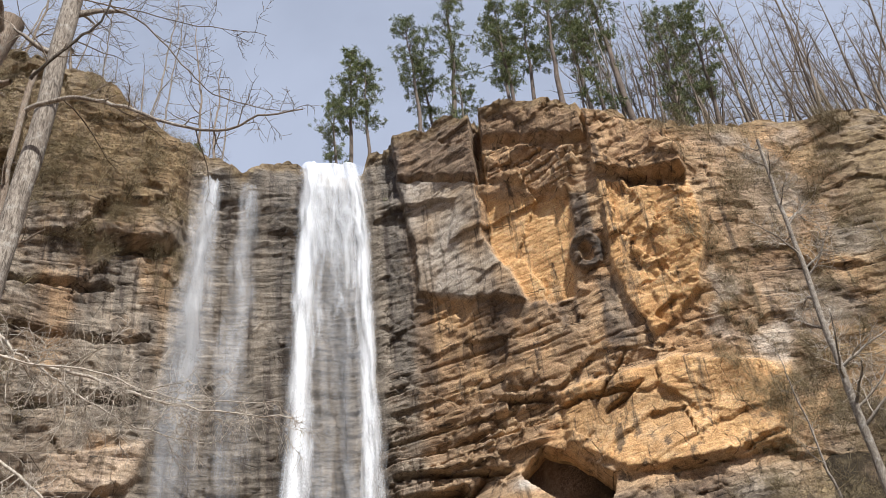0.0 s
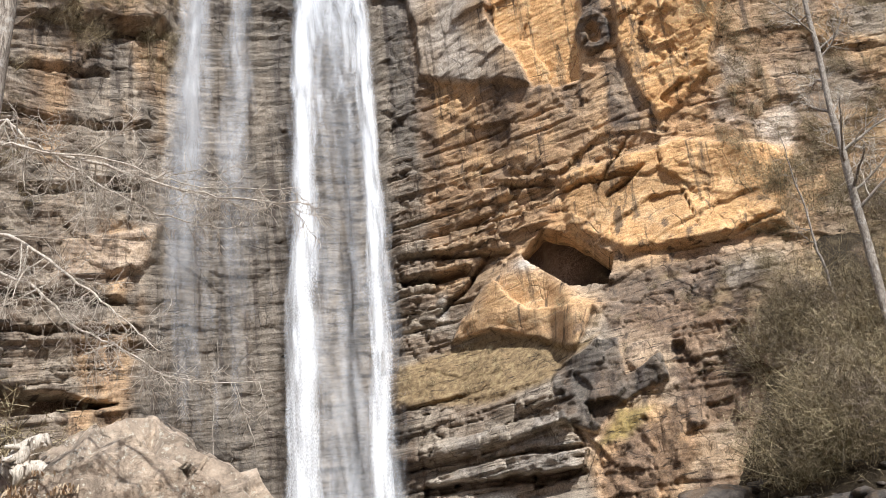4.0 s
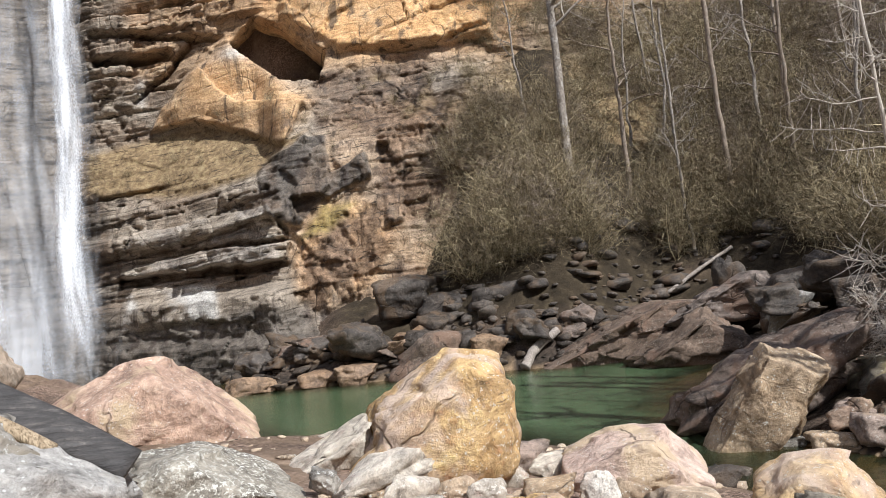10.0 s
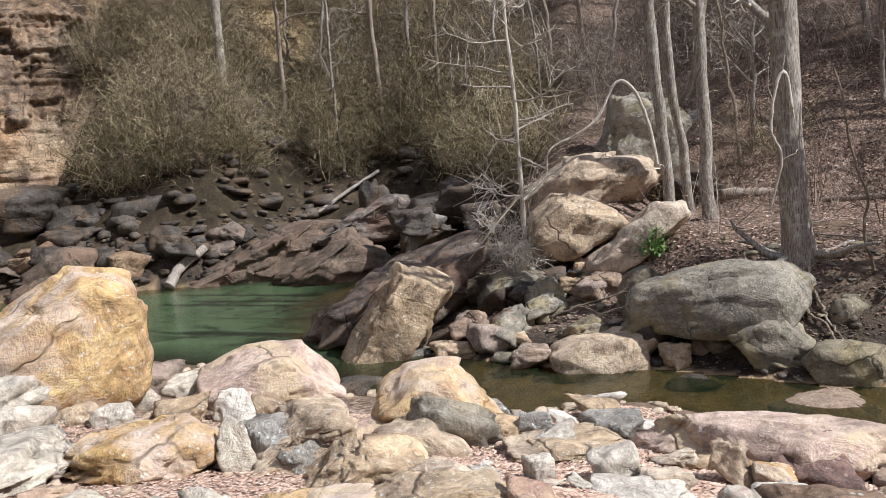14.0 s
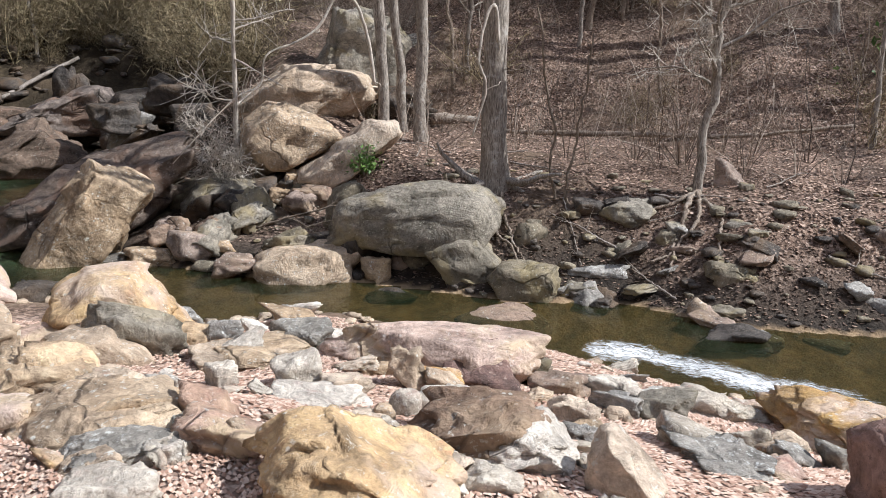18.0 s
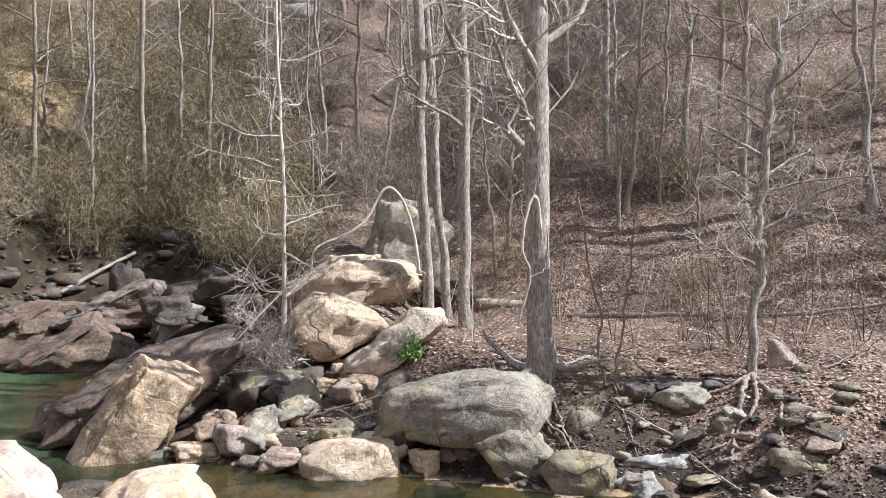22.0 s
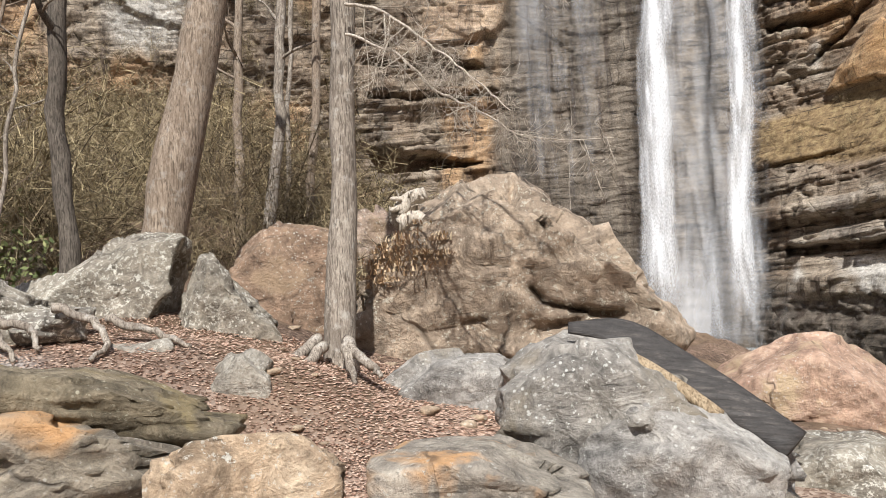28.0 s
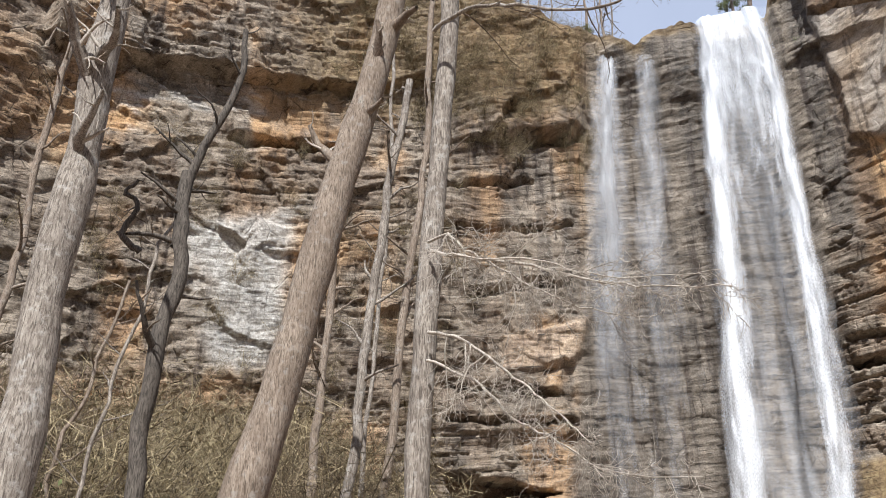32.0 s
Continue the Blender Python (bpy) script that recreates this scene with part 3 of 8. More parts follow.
# ---- water of the pool and the creek ----
def water_material():
    n = Nodes("pool_water")
    v = n.scaled(1, 1, 1)
    deep, foam, _, _ = n.attribute("depth")
    tint = n.mix(n.noise(v, 0.25, 3), (0.062, 0.098, 0.046), (0.088, 0.130, 0.066))
    nt = n.t.nodes
    body = nt.new("ShaderNodeBsdfDiffuse")
    n.put(body.inputs["Color"], tint)
    clear = nt.new("ShaderNodeBsdfTransparent")
    clear.inputs[0].default_value = (0.52, 0.47, 0.33, 1)
    inner = nt.new("ShaderNodeMixShader")
    n.put(inner.inputs[0], deep)
    n.put(inner.inputs[1], clear.outputs[0])
    n.put(inner.inputs[2], body.outputs[0])
    h = n.math("ADD", n.noise(n.scaled(1, 1.6, 1), 2.2, 3, 0.55), n.math("MULTIPLY", n.noise(n.scaled(1, 2, 1), 8, 3, 0.6), 0.4))
    nor = n.bump(h, 0.35, 0.06)
    gloss = nt.new("ShaderNodeBsdfGlossy")
    gloss.inputs["Roughness"].default_value = 0.08
    n.put(gloss.inputs["Normal"], nor)
    fres = nt.new("ShaderNodeFresnel")
    fres.inputs["IOR"].default_value = 1.33
    n.put(fres.inputs["Normal"], nor)
    top = nt.new("ShaderNodeMixShader")
    n.put(top.inputs[0], fres.outputs[0])
    n.put(top.inputs[1], inner.outputs[0])
    n.put(top.inputs[2], gloss.outputs[0])
    white = nt.new("ShaderNodeBsdfDiffuse")
    white.inputs[0].default_value = (0.85, 0.87, 0.88, 1)
    froth = nt.new("ShaderNodeMixShader")
    churn = n.noise(n.scaled(1.6, 0.8, 1), 5, 8, 0.8, 1.5)
    m = n.ramp(n.math("MULTIPLY", n.math("MULTIPLY", foam, churn), 1.22), (0.40, 0.0), (0.66, 0.95))
    n.put(froth.inputs[0], m)
    n.put(froth.inputs[1], top.outputs[0])
    n.put(froth.inputs[2], white.outputs[0])
    n.t.links.new(froth.outputs[0], nt["Material Output"].inputs[0])
    return n.mat


def build_water():
    xs, ys = np.arange(-14, 30, 0.35), np.arange(-40, 66, 0.35)
    x, y = np.meshgrid(xs, ys, indexing="ij")
    dn, df = polyline_distance(x, y, NEAR_SHORE), polyline_distance(x, y, FAR_SHORE)
    deep = smooth(0.2, 3.0, np.minimum(dn, df)) * smooth(11, 19, y) * 0.97 + 0.12
    # white water where the creek drops past the slabs, and under the falls
    rapid = 0.9 * np.exp(-(((x - 13.0) / 0.7) ** 2 + ((y - 3.1) / 0.7) ** 2)) + 0.85 * np.exp(-(((x - 12.8 - 0.25 * (y - 1)) / 0.8) ** 2 + ((y - 1.6) / 1.4) ** 2)) + 0.75 * np.exp(-(((x - 12.9) / 1.1) ** 2 + ((y + 0.3) / 1.3) ** 2))
    plunge = np.exp(-(((x + 3.5) / 3.2) ** 2 + ((y - 59) / 6) ** 2))
    foam = np.clip(rapid * 0.95 + plunge * 0.8, 0, 0.9)
    z = fbm(x * 1.5, y * 1.5, 0, 4, 3) * (0.004 + 0.11 * np.clip(rapid, 0, 1))
    me = mesh_from("water", np.stack([x, y, z], -1).reshape(-1, 3), grid_faces(len(xs), len(ys)), water_material())
    put_attribute(me, "depth", np.stack([deep, foam, 0 * x, 0 * x], -1).reshape(-1, 4))
    return tagged(new("water", me), "green pool water running out as a clear brown creek", "water", kind="structure")


build_water()


# ---- the cliff ----
def cliff_material():
    n = Nodes("cliff_rock")
    v = n.scaled(1, 1, 1)
    orange, wet, pale, sod_and_shade = n.attribute("stain")
    clean, brown, thin, moss = n.attribute("tint")
    beds = n.noise(n.scaled(0.22, 2.2, 1, "UV"), 1.0, 7, 0.64, 0.35)
    drips = n.noise(n.scaled(1.3, 1.3, 0.06), 1.0, 6, 0.62, 0.4)
    fine = n.noise(v, 3.2, 6, 0.70)
    grit = n.noise(v, 8.5, 5, 0.75)
    mixed = n.math("ADD", n.math("MULTIPLY", beds, 0.45), n.math("MULTIPLY", n.noise(v, 0.6, 8, 0.70, 0.7), 0.55))
    grey = n.ramp(mixed, (0.30, (0.10, 0.082, 0.064)), (0.45, (0.27, 0.22, 0.165)), (0.57, (0.42, 0.35, 0.27)), (0.72, (0.58, 0.50, 0.40)))
    warm = n.ramp(n.noise(v, 0.4, 7, 0.68, 0.8), (0.28, (0.33, 0.15, 0.055)), (0.42, (0.54, 0.28, 0.11)), (0.57, (0.69, 0.41, 0.18)), (0.74, (0.78, 0.58, 0.36)))
    warm = n.mix(0.38, warm, n.ramp(beds, (0.32, (0.20, 0.115, 0.06)), (0.6, (0.64, 0.43, 0.23))))
    warm = n.mix(n.math("MULTIPLY", clean, 0.6), warm, n.ramp(n.noise(n.scaled(1, 1, 1.5), 0.7, 7, 0.66, 0.6), (0.3, (0.52, 0.265, 0.095)), (0.5, (0.78, 0.46, 0.195)), (0.70, (0.90, 0.64, 0.36))))
    col = n.mix(orange, grey, warm)
    col = n.mix(n.math("MULTIPLY", pale, 0.88), col, n.ramp(fine, (0.32, (0.40, 0.375, 0.33)), (0.68, (0.80, 0.77, 0.71))))
    black = n.mix(n.ramp(mixed, (0.38, 0.0), (0.62, 1.0)), (0.020, 0.018, 0.017), (0.135, 0.115, 0.095))
    col = n.mix(n.math("MULTIPLY", wet, n.ramp(drips, (0.38, 1.0), (0.66, 0.62))), col, black)
    col = n.mix(n.math("MULTIPLY", n.ramp(drips, (0.35, 0.8), (0.46, 0.0)), n.math("SUBTRACT", 1.0, n.math("MULTIPLY", pale, 0.7))), col, (0.07, 0.050, 0.038))
    col = n.mix(n.math("MULTIPLY", brown, 0.85), col, n.ramp(n.noise(v, 1.1, 7, 0.7, 0.5), (0.32, (0.045, 0.030, 0.020)), (0.5, (0.16, 0.10, 0.06)), (0.68, (0.36, 0.24, 0.15))))
    lam = n.noise(n.scaled(0.28, 6.0, 1, "UV"), 1.3, 6, 0.68, 0.4)
    col = n.mix(n.mad(thin, 0.22, 0.06), col, n.ramp(lam, (0.36, 0.10), (0.62, 0.86)), "OVERLAY")
    col = n.mix(0.5, col, n.ramp(grit, (0.36, 0.12), (0.64, 0.86)), "OVERLAY")
    col = n.mix(sod_and_shade, col, n.ramp(n.noise(v, 2.2, 8, 0.75), (0.32, (0.09, 0.062, 0.032)), (0.5, (0.27, 0.185, 0.095)), (0.68, (0.46, 0.36, 0.19))))
    col = n.mix(n.math("MULTIPLY", moss, 0.6), col, n.ramp(fine, (0.35, (0.14, 0.11, 0.03)), (0.65, (0.48, 0.36, 0.10))))
    # thin dark partings along the beds and steep joints across them
    part_line = n.ramp(n.noise(n.scaled(0.40, 4.2, 1, "UV"), 1.5, 7, 0.70, 0.6), (0.375, 0.85), (0.415, 0.0))
    joint = n.ramp(n.voronoi(n.scaled(0.55, 0.55, 0.30), 1.0), (0.0, 0.7), (0.018, 0.0))
    joint = n.math("MULTIPLY", joint, n.ramp(n.noise(v, 0.45, 3), (0.48, 0.0), (0.58, 1.0)))
    dark_line = n.math("MAXIMUM", n.math("MULTIPLY", part_line, n.mad(clean, -0.6, 1.0)), joint)
    col = n.mix(dark_line, col, n.mix(pale, (0.045, 0.033, 0.025), (0.26, 0.24, 0.21)))
    h = n.math("ADD", n.math("MULTIPLY", beds, 0.5), n.math("ADD", n.math("MULTIPLY", fine, 0.5), n.math("MULTIPLY", lam, n.mad(thin, 0.4, 0.12))))
    h = n.math("ADD", h, n.math("MULTIPLY", grit, 0.16))
    h = n.math("SUBTRACT", h, n.math("MULTIPLY", dark_line, 0.35))
    rough = n.math("SUBTRACT", 0.9, n.math("MULTIPLY", wet, 0.28))
    return n.done(col, rough, n.bump(h, 0.85, 0.32), 0.4)


def blob(a, z, a0, z0, wa, wz):
    return np.exp(-(((a - a0) / wa) ** 2 + ((z - z0) / wz) ** 2))


def box_mask(a, z, a0, a1, z0, z1, soft_a=0.5, soft_z=0.5):
    return smooth(a0 - soft_a, a0 + soft_a, a) * smooth(a1 + soft_a, a1 - soft_a, a) * smooth(z0 - soft_z, z0 + soft_z, z) * smooth(z1 + soft_z, z1 - soft_z, z)


def region(a, e, pts, soft=0.18):
    """One inside an outline given in degrees of azimuth and elevation, nought outside."""
    ring = list(pts) + [pts[0]]
    d = polyline_distance(a, e, ring)
    return smooth(-soft, soft, np.where(inside(a, e, list(pts)), d, -d))


def ledges(s, z, seed, step, amp, length, gap=0.5):
    """Straight beds, each standing out or back, broken into blocks, with open joints under some."""
    zz = z / step + fbm(s * 0.05, z * 0.05, 0, seed + 1, 2) * 0.9
    k = np.floor(zz)
    f = zz - k
    cell = s / (length * (0.5 + hash01(k, k * 0, k * 0, seed + 6))) + hash01(k, k * 0, k * 0, seed) * 13 + 0.08 * vnoise(s * 1.5, z * 2.0, 0, seed + 5)
    c = np.floor(cell)
    g = cell - c
    off = (hash01(k, c, k * 0, seed + 2) - 0.5) + 0.8 * (hash01(k, k * 0, k * 0, seed + 3) - 0.5) + 0.35 * (f - 0.5)
    deep = (hash01(k, c, k * 0, seed + 4) < gap) * (0.5 + hash01(k, c, k * 0, seed + 8))
    slit = smooth(0.20, 0.10, f) * deep + 0.5 * smooth(0.05, 0.02, np.minimum(g, 1 - g))
    return amp * (off - 1.1 * slit)


# open cracks across the wall: from azimuth and elevation to azimuth and elevation, half width, depth
CRACKS = [(11.0, 20.8, 16.6, 21.0, 0.16, 0.9), (14.2, 19.6, 17.0, 21.2, 0.14, 0.8), (19.4, 19.0, 20.0, 16.9, 0.14, 0.7), (22.5, 15.9, 25.2, 16.4, 0.12, 0.6), (5.5, 21.8, 10.5, 21.4, 0.15, 0.9),
          (3.2, 19.3, 5.6, 19.9, 0.15, 0.8), (-1.6, 15.9, 3.6, 16.3, 0.32, 1.8), (-1.4, 17.6, 6.5, 17.2, 0.16, 1.0), (1.0, 13.4, 4.8, 16.9, 0.22, 1.2), (16.4, 23.4, 13.8, 20.6, 0.12, 0.6),
          (-46.2, 32.3, -39.2, 32.3, 0.26, 1.6), (-24.6, 33.2, -17.8, 32.9, 0.35, 1.4), (-29.0, 26.5, -19.0, 27.2, 0.22, 0.9), (-27.0, 22.4, -19.5, 23.2, 0.26, 1.1), (-29.0, 14.0, -19.5, 13.6, 0.2, 0.9), (-29.0, 16.4, -20.5, 15.6, 0.22, 1.0), (-30.0, 29.6, -22.0, 30.4, 0.2, 0.8)]
CLIFF_GRID = {}


def on_cliff(a, h):
    """The place on the cliff at an azimuth and a height."""
    i = int(np.clip(np.searchsorted(CLIFF_GRID["az"], a), 0, len(CLIFF_GRID["az"]) - 1))
    r = float(np.interp(h, CLIFF_GRID["z"][i], CLIFF_GRID["r"][i]))
    return r * math.sin(radians(a)), r * math.cos(radians(a))


def build_cliff():
    az = np.concatenate([np.arange(-74, -56, 0.3), np.arange(-56, 30, 0.128), np.arange(30, 48, 0.2)])
    v = np.linspace(0, 1, 520)
    a, t = np.meshgrid(az, v, indexing="ij")
    wobble = fbm(a * 0.55, 0 * a, 0, 61, 4) * 0.9
    top = cliff_top(a) + wobble * (1 - box_mask(a, 0 * a, -8, -2, -1, 1, 0.4)) + 0.3
    z = -0.6 + (top + 0.6) * t
    s = a * 1.05
    base = cliff_r(a)
    zb = np.where(a < -8, 4.6 + (z - 4.6) * 64 / base, z)
    # the large form: a hollow behind the falls, the foot stepping out to the pool, the right shoulder lying back
    reach = np.interp(a, [-30, -17, -6, -3, 0, 4, 8, 16, 24, 35], [1.0, 1.5, 3.0, 6.5, 10.5, 15, 18.5, 18, 19, 20])
    prof = np.interp(z, [-1, 0.4, 1.8, 2.4, 4.6, 5.2, 6.6, 7.6, 9.2, 9.9, 11.2, 12.0, 16.5, 19, 60], [1, 0.96, 0.90, 0.80, 0.76, 0.60, 0.56, 0.52, 0.50, 0.42, 0.40, 0.33, 0.07, 0, 0])
    prof2 = np.interp(z, [-1, 0.5, 3, 8, 13, 18, 24, 60], [1, 0.94, 0.66, 0.50, 0.38, 0.14, 0, 0])
    w2 = smooth(8.5, 10.5, a)
    form = reach * (prof * (1 - w2) + prof2 * w2) - smooth(24, 34, a) * np.clip(z - 22, 0, 40) * 0.22
    form = form - 1.6 * box_mask(a, z, -17, -3, 2, 50, 2.5, 5) + 1.0 * box_mask(a, z, -17, -3, 50, 55, 2, 1.5)
    e0 = np.degrees(np.arctan2(z - 4.6, base - form))
    b = a + 0.30 * fbm(s * 0.6, z * 0.6, 0, 17, 4)
    e = e0 + 0.26 * fbm(s * 0.6, z * 0.6, 9, 18, 4)

    def zone(soft, *pts):
        return region(b, e, pts, soft)
    cap_l = zone(0.12, (0.3, 41.5), (8.2, 41.5), (7.7, 36.8), (0.6, 37.4))
    cap_top = zone(0.12, (8.5, 42.0), (17.8, 42.0), (17.3, 38.3), (8.5, 39.6))
    cap_mid = zone(0.14, (8.4, 38.9), (16.6, 37.9), (15.0, 35.1), (8.4, 36.7))
    boss = zone(0.12, (17.8, 40.0), (21.8, 38.3), (24.6, 35.4), (24.4, 34.2), (20.6, 34.9), (17.6, 35.8))
    panel = zone(0.12, (0.6, 37.3), (7.4, 36.6), (7.3, 33.2), (10.0, 28.4), (1.5, 29.8), (1.5, 33.0))
    hollow = zone(0.25, (7.7, 35.8), (15.0, 35.0), (13.8, 28.2), (10.2, 28.2), (7.6, 33.0))
    butt = zone(0.16, (17.5, 35.2), (24.6, 33.4), (24.4, 29.6), (22.9, 26.3), (18.9, 23.9), (17.8, 26.1), (17.0, 29.4))
    streaked = zone(0.5, (1.2, 29.8), (15.2, 27.9), (16.7, 23.6), (1.0, 24.7))
    bedded = zone(0.6, (-1.4, 25.0), (10.9, 22.6), (9.0, 18.0), (6.8, 16.8), (2.6, 12.5), (2.0, 10.9), (-2.6, 10.4))
    face = zone(0.3, (11.0, 21.9), (20.0, 22.6), (27.1, 20.4), (25.5, 15.7), (14.6, 15.9), (11.2, 18.0))
    alcove = zone(0.10, (7.5, 16.7), (9.1, 18.3), (10.9, 17.7), (13.7, 15.7), (13.2, 14.1), (10.6, 14.4), (8.9, 15.4))
    slab = zone(1.1, (3.0, 12.6), (4.2, 15.0), (7.2, 16.9), (10.2, 14.6), (12.8, 12.6), (9.7, 11.0))
    block = zone(0.12, (1.6, 11.4), (3.4, 14.0), (5.1, 15.1), (7.0, 12.9), (12.2, 12.5), (10.1, 9.9), (4.6, 11.8))
    sod_bank = zone(0.3, (-2.5, 10.2), (2.0, 11.0), (4.6, 11.6), (10.2, 10.2), (12.0, 10.9), (8.3, 8.2), (3.8, 7.0), (-2.6, 7.5))
    black = zone(0.10, (8.3, 8.4), (11.7, 10.4), (13.2, 10.3), (12.9, 7.7), (15.7, 8.8), (16.1, 7.1), (11.9, 5.7), (10.6, 4.3), (8.5, 5.3))
    upper_bed = zone(0.06, (-0.8, 3.8), (-0.2, 5.0), (8.7, 5.7), (9.8, 3.8), (4.1, 3.7))
    lower_bed = zone(0.06, (-1.2, 2.5), (4.1, 3.4), (10.0, 3.4), (9.5, 2.2), (-0.7, 2.0))
    left_bed = zone(0.06, (-3.4, 4.7), (-0.5, 4.8), (-0.9, 3.6), (-3.4, 3.7))
    gap = zone(0.08, (-1.3, 2.1), (4.0, 1.95), (9.4, 2.2), (8.6, 1.6), (-1.3, 1.5))
    white = zone(0.35, (-1.0, 1.0), (4.6, 1.0), (4.4, -1.2), (-1.4, -1.2))
    yellow = zone(0.6, (9.9, 2.6), (12.2, 5.6), (16.4, 5.5), (17.4, 3.6), (15.5, 0.4), (12.6, -1.7), (10.2, -0.5))
    moss = zone(0.4, (10.6, 3.4), (12.4, 5.6), (14.7, 5.4), (12.4, 3.6))
    blocks = zone(0.2, (16.6, 10.6), (21.8, 10.2), (20.6, 3.9), (16.8, 3.7))
    broken = zone(0.3, (13.0, 14.4), (20.6, 14.8), (21.0, 11.6), (16.4, 10.4), (12.6, 10.9))
    # the left wall
    chalk = zone(0.8, (-48.6, 26.0), (-40.4, 28.0), (-40.6, 23.6), (-41.3, 17.2), (-44.8, 16.6), (-47.4, 21.4))
    band = zone(0.4, (-57, 34.9), (-47.0, 35.9), (-37.6, 35.8), (-36.5, 32.6), (-46.3, 31.6), (-57, 31.3))
    roof_l = zone(0.15, (-60, 38.5), (-60, 35.2), (-47, 36.3), (-37.0, 36.2), (-30, 37.0), (-30, 41), (-47, 43))
    glow = zone(0.25, (-24.6, 19.5), (-18.0, 20.6), (-19.6, 17.6), (-24.6, 17.0))
    slot = zone(0.12, (-28.7, 10.5), (-24.7, 9.95), (-21.0, 9.25), (-24.0, 8.9), (-28.2, 8.7))
    shelf_l = zone(0.15, (-31, 8.6), (-19.5, 8.9), (-18.5, 5.0), (-31, 4.0))
    wet_edge = smooth(-0.5, 0.5, a + 16.0 + (34.5 - e0) * 0.18)
    behind = wet_edge * smooth(-1.0, -2.0, a) * smooth(39.5, 38.5, e0)
    side = smooth(-16.8, -18.0, a + (34.5 - e0) * 0.1)
    clean = np.clip(0.8 * panel + hollow + butt + face + 0.9 * slab + 0.8 * block + 0.5 * streaked + 0.7 * chalk + 0.6 * band, 0, 1)
    # weathered faces and beds
    ws, wz = s + 0.4 * fbm(s * 0.5, z * 0.5, 0, 17, 3), zb + 0.4 * fbm(s * 0.5, z * 0.5, 9, 18, 3)
    calm = (1 - 0.65 * behind) * (1 - 0.7 * sod_bank) * (1 - 0.85 * slab)
    thin = np.clip(bedded + side * (0.65 * smooth(18, 14, e) + 0.32 * smooth(-0.1, 0.3, fbm(s * 0.07, z * 0.06, 0, 15, 2))) + 0.35 * streaked + zone(0.3, (-3.5, 7.6), (9.5, 8.3), (9.8, 1.0), (-3.5, 0.5)), 0, 1) * (1 - 0.9 * slab) * (1 - block) * (1 - 0.8 * chalk) * (1 - 0.6 * band)
    off = calm * (facets(ws, wz, 101, 6.5, 5.0, 0.62, 0.5) + facets(ws + 0.35 * wz, wz - 0.25 * ws, 107, 2.9, 1.9, 0.30, 0.8) * (1 - 0.5 * clean) + facets(ws, wz + 0.15 * ws, 113, 1.3, 0.55, 0.15, 0.6) * (1 - 0.6 * clean))
    off = off + thin * (ledges(s, zb - 0.05 * s, 11, 1.45, 0.55, 7.0) + ledges(s, zb - 0.06 * s, 23, 0.50, 0.26, 3.5, 0.35))
    off = off + calm * (1 - thin) * ledges(s, zb + 0.03 * s, 131, 0.9, 0.13, 5.0, 0.25) * (1 - 0.7 * clean)
    off = off + behind * (facets(ws, wz, 119, 5.0, 0.9, 0.25, 0.6) + facets(ws, wz, 127, 3.0, 0.4, 0.10, 0.5))
    off = off + fbm(s * 0.08, z * 0.08, 0, 41, 2) * 0.6 * calm + fbm(s * 0.7, z * 0.8, 0, 43, 4) * 0.10 + fbm(s * 2.4, z * 3.4, 0, 47, 3) * 0.05
    # the cap rock, the panels and recesses under it
    right = smooth(-1.5, 0.5, a)
    off = off + 1.3 * cap_l + 1.2 * cap_top + cap_mid * (0.7 + ledges(s, z - 0.1 * s, 141, 0.8, 0.45, 3.0, 0.6)) + boss * (1.1 + facets(ws, wz, 139, 2.2, 1.4, 0.3, 0.6))
    off = off - 1.9 * zone(0.12, (7.7, 41.5), (8.5, 41.5), (8.4, 36.6), (7.7, 36.6)) - 1.0 * zone(0.15, (19.6, 35.1), (24.3, 34.1), (24.1, 33.1), (19.8, 34.2))
    off = off + 0.75 * panel - 0.55 * hollow + butt * (0.6 + facets(ws + 0.5 * wz, wz - 0.5 * ws, 143, 3.0, 2.3, 0.5, 0.8) + facets(ws + 0.5 * wz, wz - 0.4 * ws, 145, 1.3, 0.9, 0.18, 0.8))
    ring = np.hypot((b - 15.4) / 1.25, (e - 30.9) / 1.15)
    off = off + 0.5 * smooth(1.1, 0.9, ring) - 0.8 * smooth(0.5, 0.3, ring)
    off = off + face * (0.5 + 0.10 * np.clip(20 - e, 0, 5) + facets(ws + 0.4 * wz, wz - 0.3 * ws, 147, 4.5, 2.6, 0.35, 0.6))
    off = off - 6.0 * alcove + slab * 1.2 * (1 - alcove) + 1.0 * block * (1 - alcove)
    off = off + black * (0.6 + facets(s + 0.9 * z, z - 0.5 * s, 151, 2.4, 1.6, 1.0, 0.6)) + yellow * (0.5 + facets(ws, wz, 153, 1.2, 2.8, 0.5, 0.7) + facets(ws, wz, 155, 0.5, 0.9, 0.2, 0.8))
    off = off + 1.0 * upper_bed + 1.5 * lower_bed + 0.8 * left_bed - 1.9 * gap + 0.4 * white
    off = off + blocks * (facets(s, z + 0.05 * s, 157, 1.9, 1.7, 1.0, 0.5) + ledges(s, z, 159, 1.5, 0.3, 2.0, 0.6)) - 2.2 * smooth(0.9, 0.5, np.hypot((b - 21.3) / 0.8, (e - 9.4) / 0.75))
    off = off + broken * (facets(ws, wz, 161, 2.0, 1.0, 0.4, 0.6) + facets(ws, wz, 162, 0.7, 0.4, 0.10, 0.8))
    foot = zone(0.5, (-3.2, -1.0), (10.2, -0.9), (12.5, -2.0), (12, -7), (-4, -7))
    off = off + foot * (facets(ws, wz, 163, 1.3, 0.7, 0.45, 0.7) + facets(ws, wz, 165, 0.5, 0.35, 0.25, 0.8))
